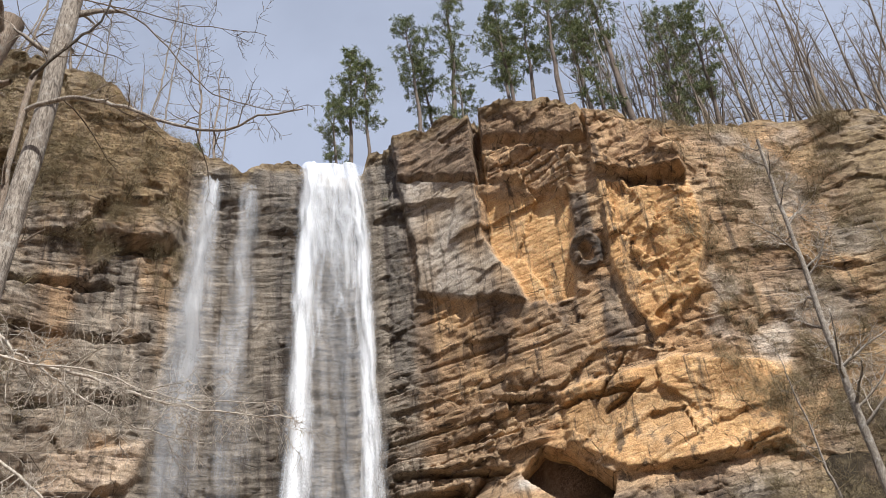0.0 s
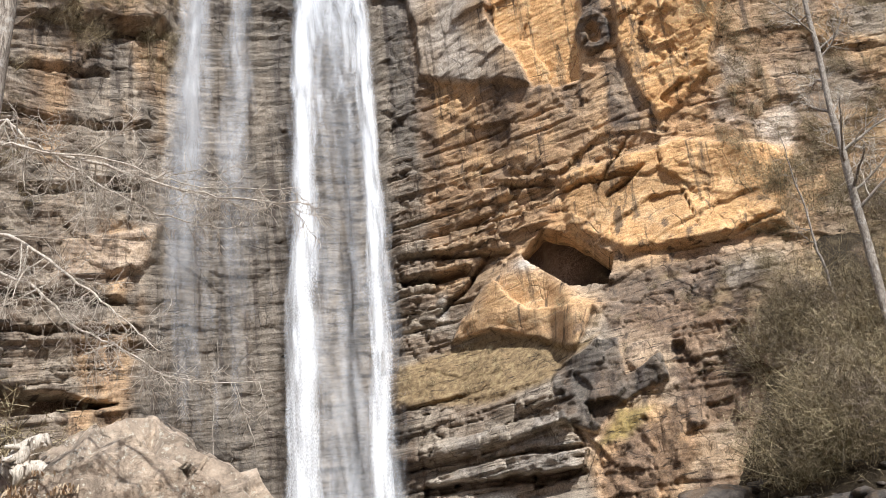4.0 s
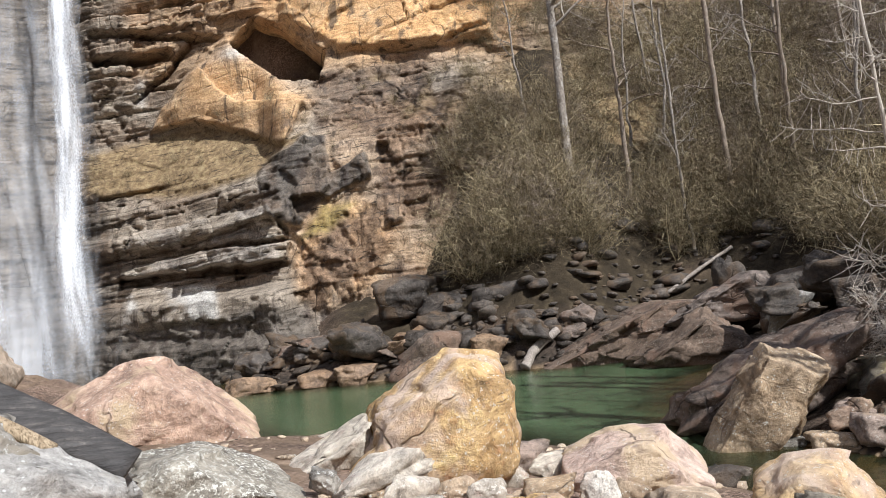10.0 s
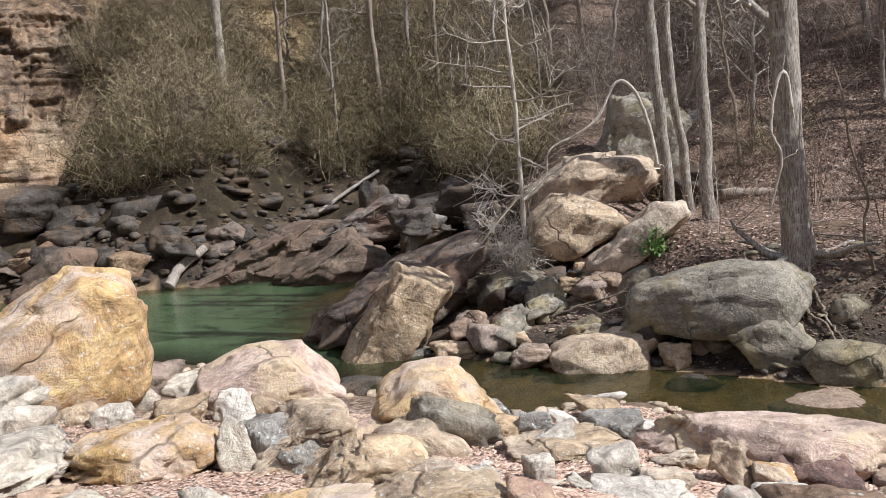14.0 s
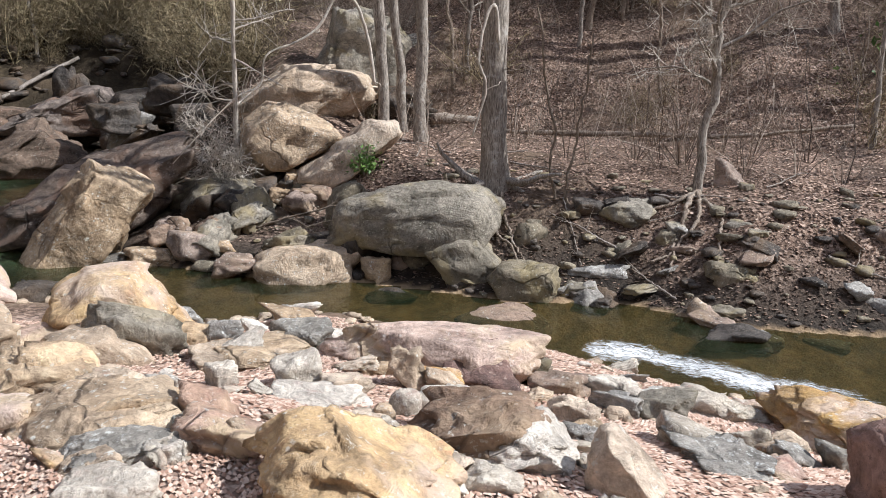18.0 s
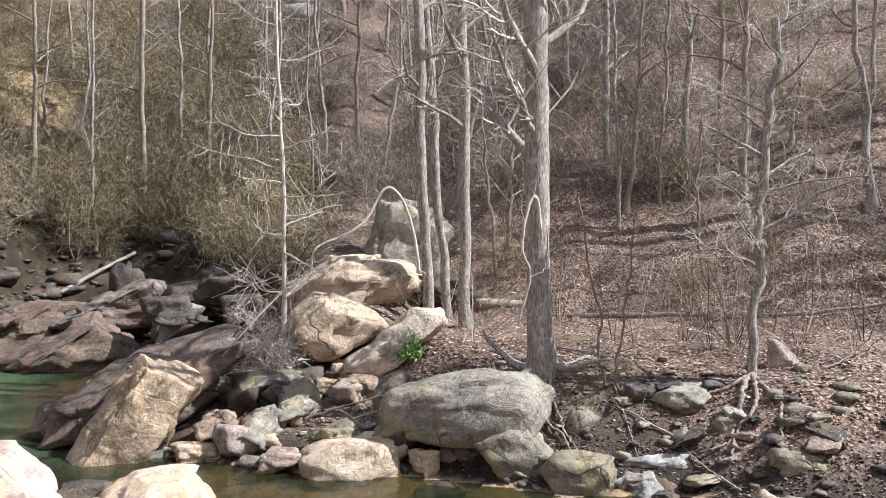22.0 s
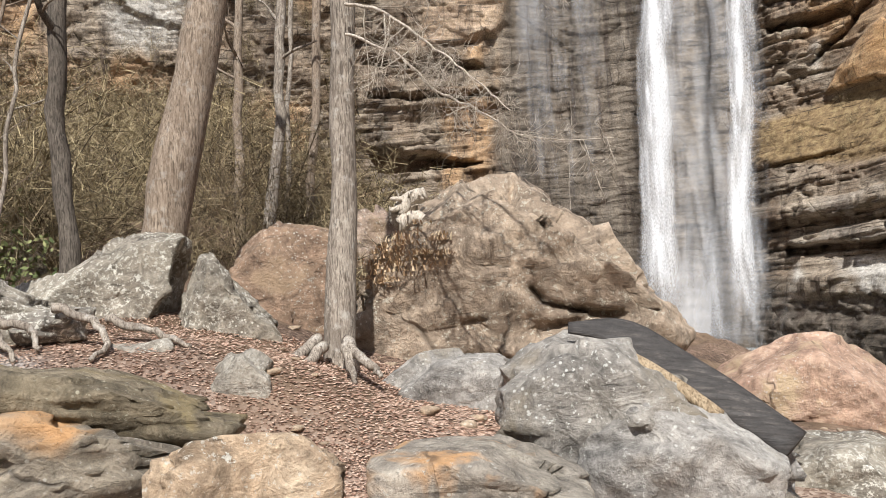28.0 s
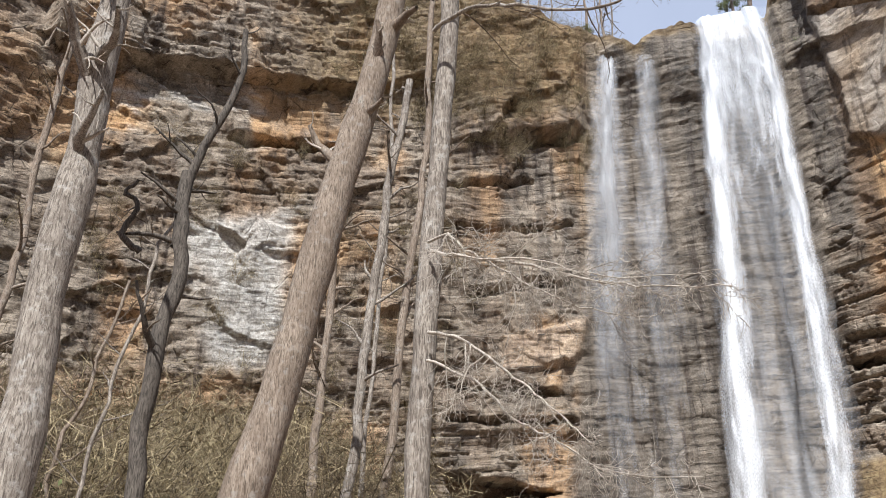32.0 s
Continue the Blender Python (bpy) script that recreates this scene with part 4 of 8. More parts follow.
    # roofs, shelves and the dark slot of the left wall
    off = off + 1.3 * roof_l - 0.5 * band - 4.0 * slot + 0.9 * shelf_l + 0.5 * glow + 1.2 * blob(a, z, -30, 30, 7, 6) * (1 - chalk)
    off = off + 0.9 * side * smooth(32.9, 33.3, e) * smooth(-30, -26, a)
    for a0, e1, a1, e2, half, depth in CRACKS:
        line = e1 + (e2 - e1) * (b - a0) / (a1 - a0)
        span = smooth(min(a0, a1) - 0.3, min(a0, a1) + 0.4, b) * smooth(max(a0, a1) + 0.3, max(a0, a1) - 0.4, b)
        off = off - depth * span * smooth(half, half * 0.4, np.abs(e - line)) + 0.4 * depth * span * smooth(0, 0.08, e - line - half) * smooth(1.6, 0.2, e - line - half)
    r = base - form - off
    x, y = r * np.sin(np.radians(a)), r * np.cos(np.radians(a))
    # stains, and the wet shine of the foot beds
    n1 = fbm(s * 0.22, z * 0.2, 0, 81, 5) * 1.2
    n2 = fbm(s * 0.9, z * 0.10, 0, 83, 4)
    n3 = fbm(s * 0.5, z * 0.5, 4, 85, 4)
    orange = smooth(0.2, 1.6, a) * smooth(31, 24, a + n1 * 3) * smooth(13.5, 15.5, e) * (0.72 + 0.35 * n1)
    orange = np.maximum(orange, np.maximum.reduce([hollow, butt, 0.95 * face, 0.75 * slab, 0.65 * block, 0.55 * cap_mid, 0.7 * boss, 0.35 * yellow, 0.55 * glow, 0.75 * band * smooth(-0.35, 0.15, n1)]))
    orange = orange * (1 - 0.72 * panel * smooth(-0.5, 0.1, n1 + 0.25)) * (1 - 0.6 * cap_l) * (1 - 0.25 * bedded) * (1 - 0.8 * upper_bed)
    lower = zone(0.8, (9.5, 4.5), (13, 10.5), (16, 12.5), (22.5, 11.5), (22, 0), (11, -3))
    orange = np.maximum(orange, lower * (0.32 + 0.3 * n1) + 0.42 * yellow) * smooth(38, 33, a)
    orange = np.maximum(orange, side * 0.55 * smooth(-0.1, 0.4, n1) + 0.75 * smooth(24, 27, a) * smooth(37, 33, a) * smooth(-0.35, 0.15, n1))
    wet = behind * (0.80 + 0.3 * n2) + 1.2 * black + 0.85 * smooth(-1.6, -0.6, a) * smooth(1.9, 0.9, a - 0.08 * (37 - e)) * smooth(21, 25, e) + 0.9 * foot * smooth(-0.5, 0.1, n3 + 0.2) + 0.5 * (upper_bed + lower_bed) * smooth(0.0, 0.3, n3)
    wet = np.maximum(wet, 1.1 * smooth(1.15, 0.95, ring) * smooth(0.42, 0.55, ring) + 1.1 * zone(0.2, (15.0, 35.2), (16.5, 34.7), (16.2, 31.5), (14.7, 31.7)))
    wet = np.maximum(wet, 0.8 * zone(0.4, (15.6, 29.2), (18.0, 28.2), (17.2, 23.8), (15.4, 24.4)) * smooth(-0.4, 0.1, n2 + 0.1) + 0.7 * streaked * smooth(0.05, 0.35, n2))
    wet = np.maximum(wet, side * (0.28 + 0.4 * smooth(-34, -26, a)) * smooth(-0.1, 0.35, n2 + 0.05 + 0.15 * smooth(-34, -28, a)) * (1 - band) * (1 - glow) + 0.7 * blocks * smooth(0.1, 0.35, n2) + 0.5 * broken + 0.55 * yellow * smooth(0.05, 0.3, n2))
    brown = 0.75 * cap_l + 0.75 * cap_top + 0.3 * cap_mid * smooth(0, 0.3, n3) + 0.6 * streaked * smooth(-0.3, 0.2, n2 + 0.1) + 0.55 * bedded * smooth(-0.1, 0.3, fbm(s * 0.25, z * 1.1, 0, 91, 4) + 0.05) + 0.55 * yellow * smooth(-0.2, 0.2, n3) + 0.75 * broken + 0.7 * blocks * smooth(-0.3, 0.2, n3) + 0.5 * zone(0.3, (-3, 11), (9, 11), (10, 1), (-3, 0)) * smooth(-0.2, 0.2, n3)
    brown = brown + 0.5 * lower * smooth(-0.2, 0.25, n3) + 0.4 * side * smooth(0.0, 0.4, fbm(s * 0.3, z * 0.25, 0, 89, 4)) + 0.55 * smooth(24, 29, a + n1 * 3) * smooth(-0.3, 0.3, n3) + 0.3 * face * smooth(0.1, 0.4, n1) + 0.6 * zone(0.3, (17.5, 12), (25, 13), (26, 4), (20, 3))
    # on upper_bed and lower_bed the pale partly paints a wet shine
    pale = np.clip(chalk * smooth(-0.7, 0.0, n1 + 0.1) + 1.1 * white * smooth(-0.45, 0.05, n3) + 0.45 * panel * smooth(-0.3, 0.3, n1) + 0.45 * (upper_bed + lower_bed) * smooth(-0.3, 0.3, n3 + 0.1) + 0.3 * glow + 0.9 * blob(b, e, 7.6, 16.0, 1.1, 0.55) + 0.9 * blob(b, e, 1.3, 13.9, 0.35, 0.9)
                   + 0.6 * band * smooth(0.1, 0.4, fbm(s * 0.3, z * 0.8, 0, 97, 3)) + 0.5 * zone(0.6, (24.0, 27.7), (28.5, 24), (26.8, 20.1), (22.4, 23.5)) * smooth(-0.3, 0.2, n3) + 0.35 * smooth(25, 28, a) * smooth(31, 33, e) * smooth(0.0, 0.4, n3), 0, 1)
    brown, wet = brown * (1 - 0.85 * pale) * (1 - 0.8 * slab), wet * (1 - 0.85 * pale * (1 - 0.5 * behind)) * (1 - slab)
    sod_and_shade = 0.95 * sod_bank * smooth(-0.7, -0.1, n1 + 0.4) + 0.75 * moss * smooth(-0.3, 0.1, n3) + 0.5 * broken * smooth(0.1, 0.4, n1) + side * 0.7 * smooth(33.4, 36.5, e + n1 * 1.5) * smooth(-46, -38, a) + 0.85 * smooth(22.0, 25, a + n1 * 2) * smooth(15.5, 12, e + n1 * 2) + 0.5 * smooth(26, 30, a) * smooth(0.1, 0.4, n1)
    sod_and_shade = np.maximum(sod_and_shade, 0.8 * smooth(33, 37, a))
    sod_and_shade = np.maximum(sod_and_shade * (1 - pale), smooth(-1.6, -0.3, z - top) * 0.7)
    CLIFF_GRID.update(az=az, r=r, z=z)
    me = mesh_from("cliff", np.stack([x, y, z], -1).reshape(-1, 3), grid_faces(len(az), len(v)), cliff_material(), True)
    lay = me.uv_layers.new(name="UVMap")
    idx = np.empty(len(me.loops), np.int32)
    me.loops.foreach_get("vertex_index", idx)
    bed_uv = np.stack([s, zb - 0.05 * s], -1).reshape(-1, 2)[idx]
    lay.data.foreach_set("uv", bed_uv.astype(np.float32).ravel())
    put_attribute(me, "tint", np.clip(np.stack([clean, brown, thin, moss], -1), 0, 1).reshape(-1, 4))
    put_attribute(me, "stain", np.clip(np.stack([orange, wet, pale, sod_and_shade], -1), 0, 1).reshape(-1, 4))
    return tagged(new("cliff", me), "tall layered sandstone cliff, orange beside the falls and dark where wet", "cliff", kind="structure")


build_cliff()


# ---- the waterfall ----
def fall_material(name, seed, low, high, density, drops=0.7, strands=1.7):
    n = Nodes(name)
    m = n.t.nodes.new("ShaderNodeUVMap")
    mp = n.t.nodes.new("ShaderNodeMapping")
    n.put(mp.inputs[0], m.outputs[0])
    mp.inputs["Location"].default_value = (seed * 3.1, seed * 1.7, 0)
    mp.inputs["Scale"].default_value = (1.0, 0.16, 1)
    streak = n.noise(mp.outputs[0], 1.1, 4, 0.55, 0.5)
    mp2 = n.t.nodes.new("ShaderNodeMapping")
    n.put(mp2.inputs[0], m.outputs[0])
    mp2.inputs["Location"].default_value = (seed, seed, 0)
    mp2.inputs["Scale"].default_value = (1.0, 0.45, 1)
    spray = n.noise(mp2.outputs[0], 12.0, 4, 0.75)
    core, _, _, _ = n.attribute("core")
    f = n.math("ADD", n.math("MULTIPLY", streak, strands), n.math("MULTIPLY", spray, drops))
    f = n.math("ADD", f, n.math("MULTIPLY", core, 0.8))
    alpha = n.ramp(n.math("SUBTRACT", f, 0.5 * strands + 0.5 * drops), (low, 0.0), (high, density))
    n.bsdf.inputs["Base Color"].default_value = (0.90, 0.92, 0.95, 1)
    n.bsdf.inputs["Roughness"].default_value = 0.6
    n.bsdf.inputs["Specular IOR Level"].default_value = 0.2
    n.put(n.bsdf.inputs["Alpha"], alpha)
    n.put(n.bsdf.inputs["Normal"], n.bump(f, 0.5, 0.25))
    return n.mat


def stream_sheet(name, mat, mid, half, zs, seed, bulge, parent, label, power=1.5, strength=1.0, fade=5.0):
    """One sheet of falling water. mid, half: azimuth and half width in degrees at the heights zs, from the top down."""
    zz = np.linspace(zs[0], zs[-1], 150)
    order = np.argsort(zs)
    m = np.interp(zz, np.array(zs)[order], np.array(mid)[order])
    h = np.interp(zz, np.array(zs)[order], np.array(half)[order])
    u = np.linspace(-1, 1, 26)
    U, Z = np.meshgrid(u, zz, indexing="ij")
    A = m[None] + U * h[None] * (1 + 0.22 * fbm(U * 0 + seed, Z * 0.22, 0, seed + 4, 3)) + 0.25 * fbm(U * 0, Z * 0.12 + seed, 0, seed + 8, 2)
    drop = np.clip(zs[0] - Z, 0, 60)
    r = np.minimum(64.2, cliff_r(A) + 0.6) - 0.10 * drop - bulge * (1 - U * U) - 0.6 * np.sqrt(np.clip(drop, 0, 4)) + fbm(U * 2.0, Z * 0.25, 0, seed, 4) * 0.55
    x, y = r * np.sin(np.radians(A)), r * np.cos(np.radians(A))
    me = mesh_from(name, np.stack([x, y, Z], -1).reshape(-1, 3), grid_faces(len(u), len(zz)), mat)
    core = np.clip((1 - np.abs(U) ** power) * strength, 0, 1) * smooth(zs[-1] - 0.2, zs[-1] + fade, Z) * (1 if zs[0] > 40 else smooth(zs[0], zs[0] * 0.45, Z))
    put_attribute(me, "core", np.stack([core] * 4, -1).reshape(-1, 4))
    lay = me.uv_layers.new(name="UVMap")
    idx = np.empty(len(me.loops), np.int32)
    me.loops.foreach_get("vertex_index", idx)
    uvs = np.stack([A * 1.1, Z], -1).reshape(-1, 2)[idx]
    lay.data.foreach_set("uv", uvs.astype(np.float32).ravel())
    return part(name, me, parent, label, True)


falls = thing("waterfall", "tall white waterfall plunging in parallel streams down the cliff", "waterfall", at=(-5, 63.5, 0.3))
F1 = fall_material("falling_water", 1, 0.10, 0.92, 0.95, 1.0, 1.15)
F2, F3 = fall_material("falling_spray", 5, 0.0, 1.1, 0.62, 0.45, 0.6), fall_material("falling_veil", 9, 0.12, 1.2, 0.46, 0.6, 0.9)
Z4 = (56.7, 46, 24, 0.2)
stream_sheet("main_stream", F1, (-6.7, -7.2, -8.6, -9.6), (1.2, 1.2, 1.2, 1.6), Z4, 3, 0.8, falls, "dense white main stream", 1.6, 1.0, 8)
stream_sheet("right_stream", F1, (-3.5, -2.9, -3.2, -4.2), (1.0, 0.95, 0.95, 1.2), Z4, 7, 0.7, falls, "dense white narrow stream", 1.6, 0.9, 8)
stream_sheet("middle_veil", F2, (-5.0, -5.3, -5.8, -6.4), (2.9, 3.4, 3.8, 4.4), Z4, 11, 0.4, falls, "thin white veil", 3.0, 0.20, 6)
stream_sheet("upper_sheet", F1, (-5.0, -5.1, -5.5), (2.6, 2.6, 2.9), (56.7, 50, 28), 13, 0.5, falls, "white water spread over the lip", 5.0, 0.66, 27)
stream_sheet("left_veil", F3, (-15.0, -15.6, -16.3, -16.8), (0.9, 1.3, 2.0, 2.7), (52.6, 46, 32, 3), 17, 0.3, falls, "thin side veil", 1.4, 1.0, 36)
stream_sheet("left_trickle", F1, (-15.0, -15.3, -15.6), (0.5, 0.55, 0.6), (52.6, 49, 44), 37, 0.3, falls, "white trickle at the lip", 1.5, 0.62, 7)
stream_sheet("second_veil", F3, (-11.6, -12.2, -13.0, -13.6), (0.9, 1.2, 1.7, 2.4), (55.0, 48, 34, 3), 19, 0.3, falls, "thin side veil", 1.4, 0.7, 38)
stream_sheet("spray", F2, (-6.4, -6.6, -6.8), (3.6, 4.2, 5.2), (26, 10, 0.2), 23, 1.6, falls, "drifting spray", 1.5, 0.22, 1.5)
stream_sheet("mist", F2, (-6.6, -6.8, -7.0), (3.2, 4.2, 5.0), (9, 5, 0.1), 29, 3.5, falls, "soft mist over the plunge pool", 1.3, 0.65, 1.0)

# ---- boulders and stones ----
SPHERES = {}


def sphere(level):
    if level not in SPHERES:
        bm = bmesh.new()
        bmesh.ops.create_icosphere(bm, subdivisions=level, radius=1.0)
        SPHERES[level] = (np.array([v.co[:] for v in bm.verts]), np.array([[v.index for v in f.verts] for f in bm.faces]))
        bm.free()
    return SPHERES[level]


def rock_mesh(name, size, seed, material, angular=0.6, level=5, rough=1.0, bedding=0.5, cuts=(), cracks=()):
    """A stone cut by random planes, worn at its edges, split along its bedding and pitted."""
    d, faces = sphere(level)
    rng = np.random.default_rng(seed)
    k = 8 + int(14 * (1 - angular))
    nrm = rng.normal(size=(k, 3)) + np.array([0, 0, 0.4])
    nrm[:6] = np.array([[1, 0, 0], [-1, 0, 0], [0, 1, 0], [0, -1, 0], [0, 0, 1], [0, 0, -1]]) + rng.normal(size=(6, 3)) * 0.28
    nrm /= np.linalg.norm(nrm, axis=1, keepdims=True)
    dist = rng.uniform(0.78, 1.05, k)
    dist[:6] = rng.uniform(0.74, 0.92, 6)
    cosv = np.maximum(d @ nrm.T, 1e-3)
    p = 8 + 60 * angular
    cut = (np.sum((cosv / dist) ** p, axis=1)) ** (-1 / p)
    w = min(1.0, 0.25 + 0.95 * angular)
    r = 0.9 * (1 - w) + cut * w
    q = d * r[:, None]
    q += fbm(d[:, 0] * 1.4 + seed, d[:, 1] * 1.4, d[:, 2] * 1.4, seed, 3)[:, None] * d * 0.045
    q = (q - (q.max(0) + q.min(0)) / 2) / (q.max(0) - q.min(0))
    if cuts:
        e = 8.0
        box = d / (np.sum(np.abs(d) ** e, axis=1, keepdims=True) ** (1 / e)) * 0.5
        q = 0.3 * q + 0.7 * box
        q = (q - (q.max(0) + q.min(0)) / 2) / (q.max(0) - q.min(0))
    for i in range(3):
        for x1, z1, x2, z2 in cuts:
            # a flat face through two points of the outline, tipped a little back or forth
            nv = np.array([z1 - z2, 0.0, x2 - x1], float)
            mid = np.array([x1 + x2, 0, z1 + z2]) / 4
            nv = nv if nv @ mid > 0 else -nv
            nv /= np.linalg.norm(nv)
            nv[1] = -0.22 if i == 0 else 0.0
            over = np.maximum(q @ nv - nv @ mid, 0)
            q = q - (nv * np.array([1, 0.3, 1])) * over[:, None] * 0.96
    # broken faces: patches that stand and tilt on their own
    m = 22
    cen = rng.normal(size=(m, 3))
    cen /= np.linalg.norm(cen, axis=1, keepdims=True)
    near = d + 0.10 * np.stack([vnoise(d[:, 0] * 3, d[:, 1] * 3, d[:, 2] * 3, seed + c) for c in (21, 22, 23)], -1)
    cell = np.argmax(near @ cen.T, axis=1)
    stand, tip = (rng.random(m) - 0.5) * 0.06 * (0.3 + angular), rng.normal(size=(m, 3)) * 0.13 * (0.3 + angular)
    q += 0.55 * d * (stand[cell] + np.einsum("ij,ij->i", tip[cell], d - cen[cell]))[:, None]
    if level >= 4:
        # chips inside the broken faces, and open cracks along some of the edges
        m2 = 130
        chip = rng.normal(size=(m2, 3))
        chip /= np.linalg.norm(chip, axis=1, keepdims=True)
        c2 = np.argmax((near + 0.02 * (near - d)) @ chip.T, axis=1)
        q += 0.55 * d * (((rng.random(m2) - 0.5) * 0.03)[c2] + np.einsum("ij,ij->i", (rng.normal(size=(m2, 3)) * 0.10)[c2], d - chip[c2]))[:, None] * (0.3 + angular)
        two = np.partition(near @ cen.T, -2, axis=1)[:, -2:]
        gap = smooth(0.022, 0.004, two[:, 1] - two[:, 0]) * (cell % 3 == 0)
        q -= d * (0.012 * gap)[:, None]
    v = q * np.array(size)
    big = float(max(size))
    # bedding: thin steps along a tilted plane
    tilt = np.array([rng.normal() * 0.22, rng.normal() * 0.22, 1.0])
    h = v @ (tilt / np.linalg.norm(tilt)) / (0.11 * big + 0.05)
    kk = np.floor(h + 0.5 * vnoise(v[:, 0] * 2, v[:, 1] * 2, v[:, 2] * 2, seed))
    step = (hash01(kk, kk * 0, kk * 0, seed) - 0.5) * bedding
    out = d.copy()
    out[:, 2] *= 0.4
    v += out * (step * 0.05 * big)[:, None]
    f = 3.0 / big
    n1 = fbm(v[:, 0] * f + seed, v[:, 1] * f, v[:, 2] * f, seed + 3, 4)
    f2 = 11.0 / big
    n2 = fbm(v[:, 0] * f2, v[:, 1] * f2 + seed, v[:, 2] * f2, seed + 7, 3)
    crease = -np.exp(-(vnoise(v[:, 0] * f * 0.7, v[:, 1] * f * 0.7, v[:, 2] * f * 0.9 + seed, seed + 9) / 0.035) ** 2)
    v += d * ((n1 * 0.017 + n2 * 0.008 + crease * 0.012) * big * rough)[:, None]
    for line in cracks:
        # an open crack across the front, thin at its start and gaping at its end
        pts = np.array(line)
        best, along_line = np.full(len(v), 9.0), np.zeros(len(v))
        for i in range(len(pts) - 1):
            u = pts[i + 1] - pts[i]
            t = np.clip(((v[:, 0] - pts[i, 0]) * u[0] + (v[:, 2] - pts[i, 1]) * u[1]) / (u @ u), 0, 1)
            dd = np.hypot(v[:, 0] - pts[i, 0] - t * u[0], v[:, 2] - pts[i, 1] - t * u[1])
            along_line = np.where(dd < best, (i + t) / (len(pts) - 1), along_line)
            best = np.minimum(best, dd)
        w = 0.04 + 0.06 * along_line
        v[:, 1] += (v[:, 1] < 0) * 0.35 * smooth(w, w * 0.4, best)
    return mesh_from(name, v, faces, material)


ROCK_WORDS = {"umber": "dark umber-brown", "ledge": "grey and orange layered", "tan": "tan weathered", "pink": "pinkish tan", "yellow": "ochre-yellow", "pale": "pale sunlit", "grey": "grey", "olive": "olive-brown mossy", "brown": "brown",
              "dark": "dark wet", "big": "brown-grey", "slate": "slate-grey lichen-spotted", "lichen": "white-lichened", "red": "dark red-brown", "orange": "wet orange-brown"}
rock_count = [0]


def rock(tone, at, size, yaw=0, lean=0, tip=0, where="on the creek bank", shape="boulder", angular=0.6, level=5, bedding=0.5, rough=1.0, label="", cuts=(), cracks=()):
    """A boulder with its middle at a place; size: wide, deep, high; lean: to the side; tip: forward."""
    rock_count[0] += 1
    seed = rock_count[0] * 7 + 3
    me = rock_mesh(shape, size, seed, ROCKS[tone], angular, level, rough, bedding, cuts, cracks)
    ob = new(shape, me)
    ob.matrix_world = pose(*at, 0, 0, yaw) @ pose(0, 0, 0, tip, lean, 0)
    return tagged(ob, label or f"{ROCK_WORDS[tone]} {'stone' if shape == 'stone' else shape.replace('_', ' ')} {where}", "rock" if shape != "stone" else "stone", "rocks along the creek")


# ---- bare trees ----
def wander(rng, p, d, length, n, bend, lift=0.0):
    """A crooked line from p along d."""
    pts, d = [np.array(p, float)], np.array(d, float)
    for i in range(n):
        d = d + rng.normal(size=3) * bend + np.array([0, 0, lift])
        d /= np.linalg.norm(d)
        pts.append(pts[-1] + d * length / n)
    return np.array(pts), d


def branch_out(rng, pts, r0, r1, count, length, depth, lines, start=0.3, spread=0.9, bend=0.16, lift=0.02, droop=0.0, least=0.003):
    n = len(pts)
    for i in range(count):
        f = start + (1 - start) * (i + rng.random()) / count
        k = min(int(f * (n - 1)), n - 2)
        p = pts[k] + (pts[k + 1] - pts[k]) * (f * (n - 1) - k)
        t = pts[k + 1] - pts[k]
        t = t / np.linalg.norm(t)
        side = np.cross(t, rng.normal(size=3))
        side /= np.linalg.norm(side) + 1e-9
        d = t * (1 - spread * 0.5) + side * spread + np.array([0, 0, -droop])
        d /= np.linalg.norm(d)
        ln = length * (0.55 + 0.75 * rng.random()) * (1.15 - 0.6 * f)
        rr = max((r0 + (r1 - r0) * f) * (0.35 + 0.2 * rng.random()), least)
        q, _ = wander(rng, p, d, ln, 6 if depth > 1 else 4, bend, lift)
        lines.append((q, np.linspace(rr, max(rr * 0.3, least * 0.7), len(q)), depth))
        if depth > 1:
            branch_out(rng, q, rr, rr * 0.3, max(3, int(count * 0.55)), ln * 0.5, depth - 1, lines, 0.2, spread, bend * 1.2, lift, droop, least * 0.75)


def flare(pts, rad, amount=0.5):
    h = pts[:, 2] - pts[0, 2]
    return rad * (1 + amount * np.exp(-h / (rad[0] * 2.2)))


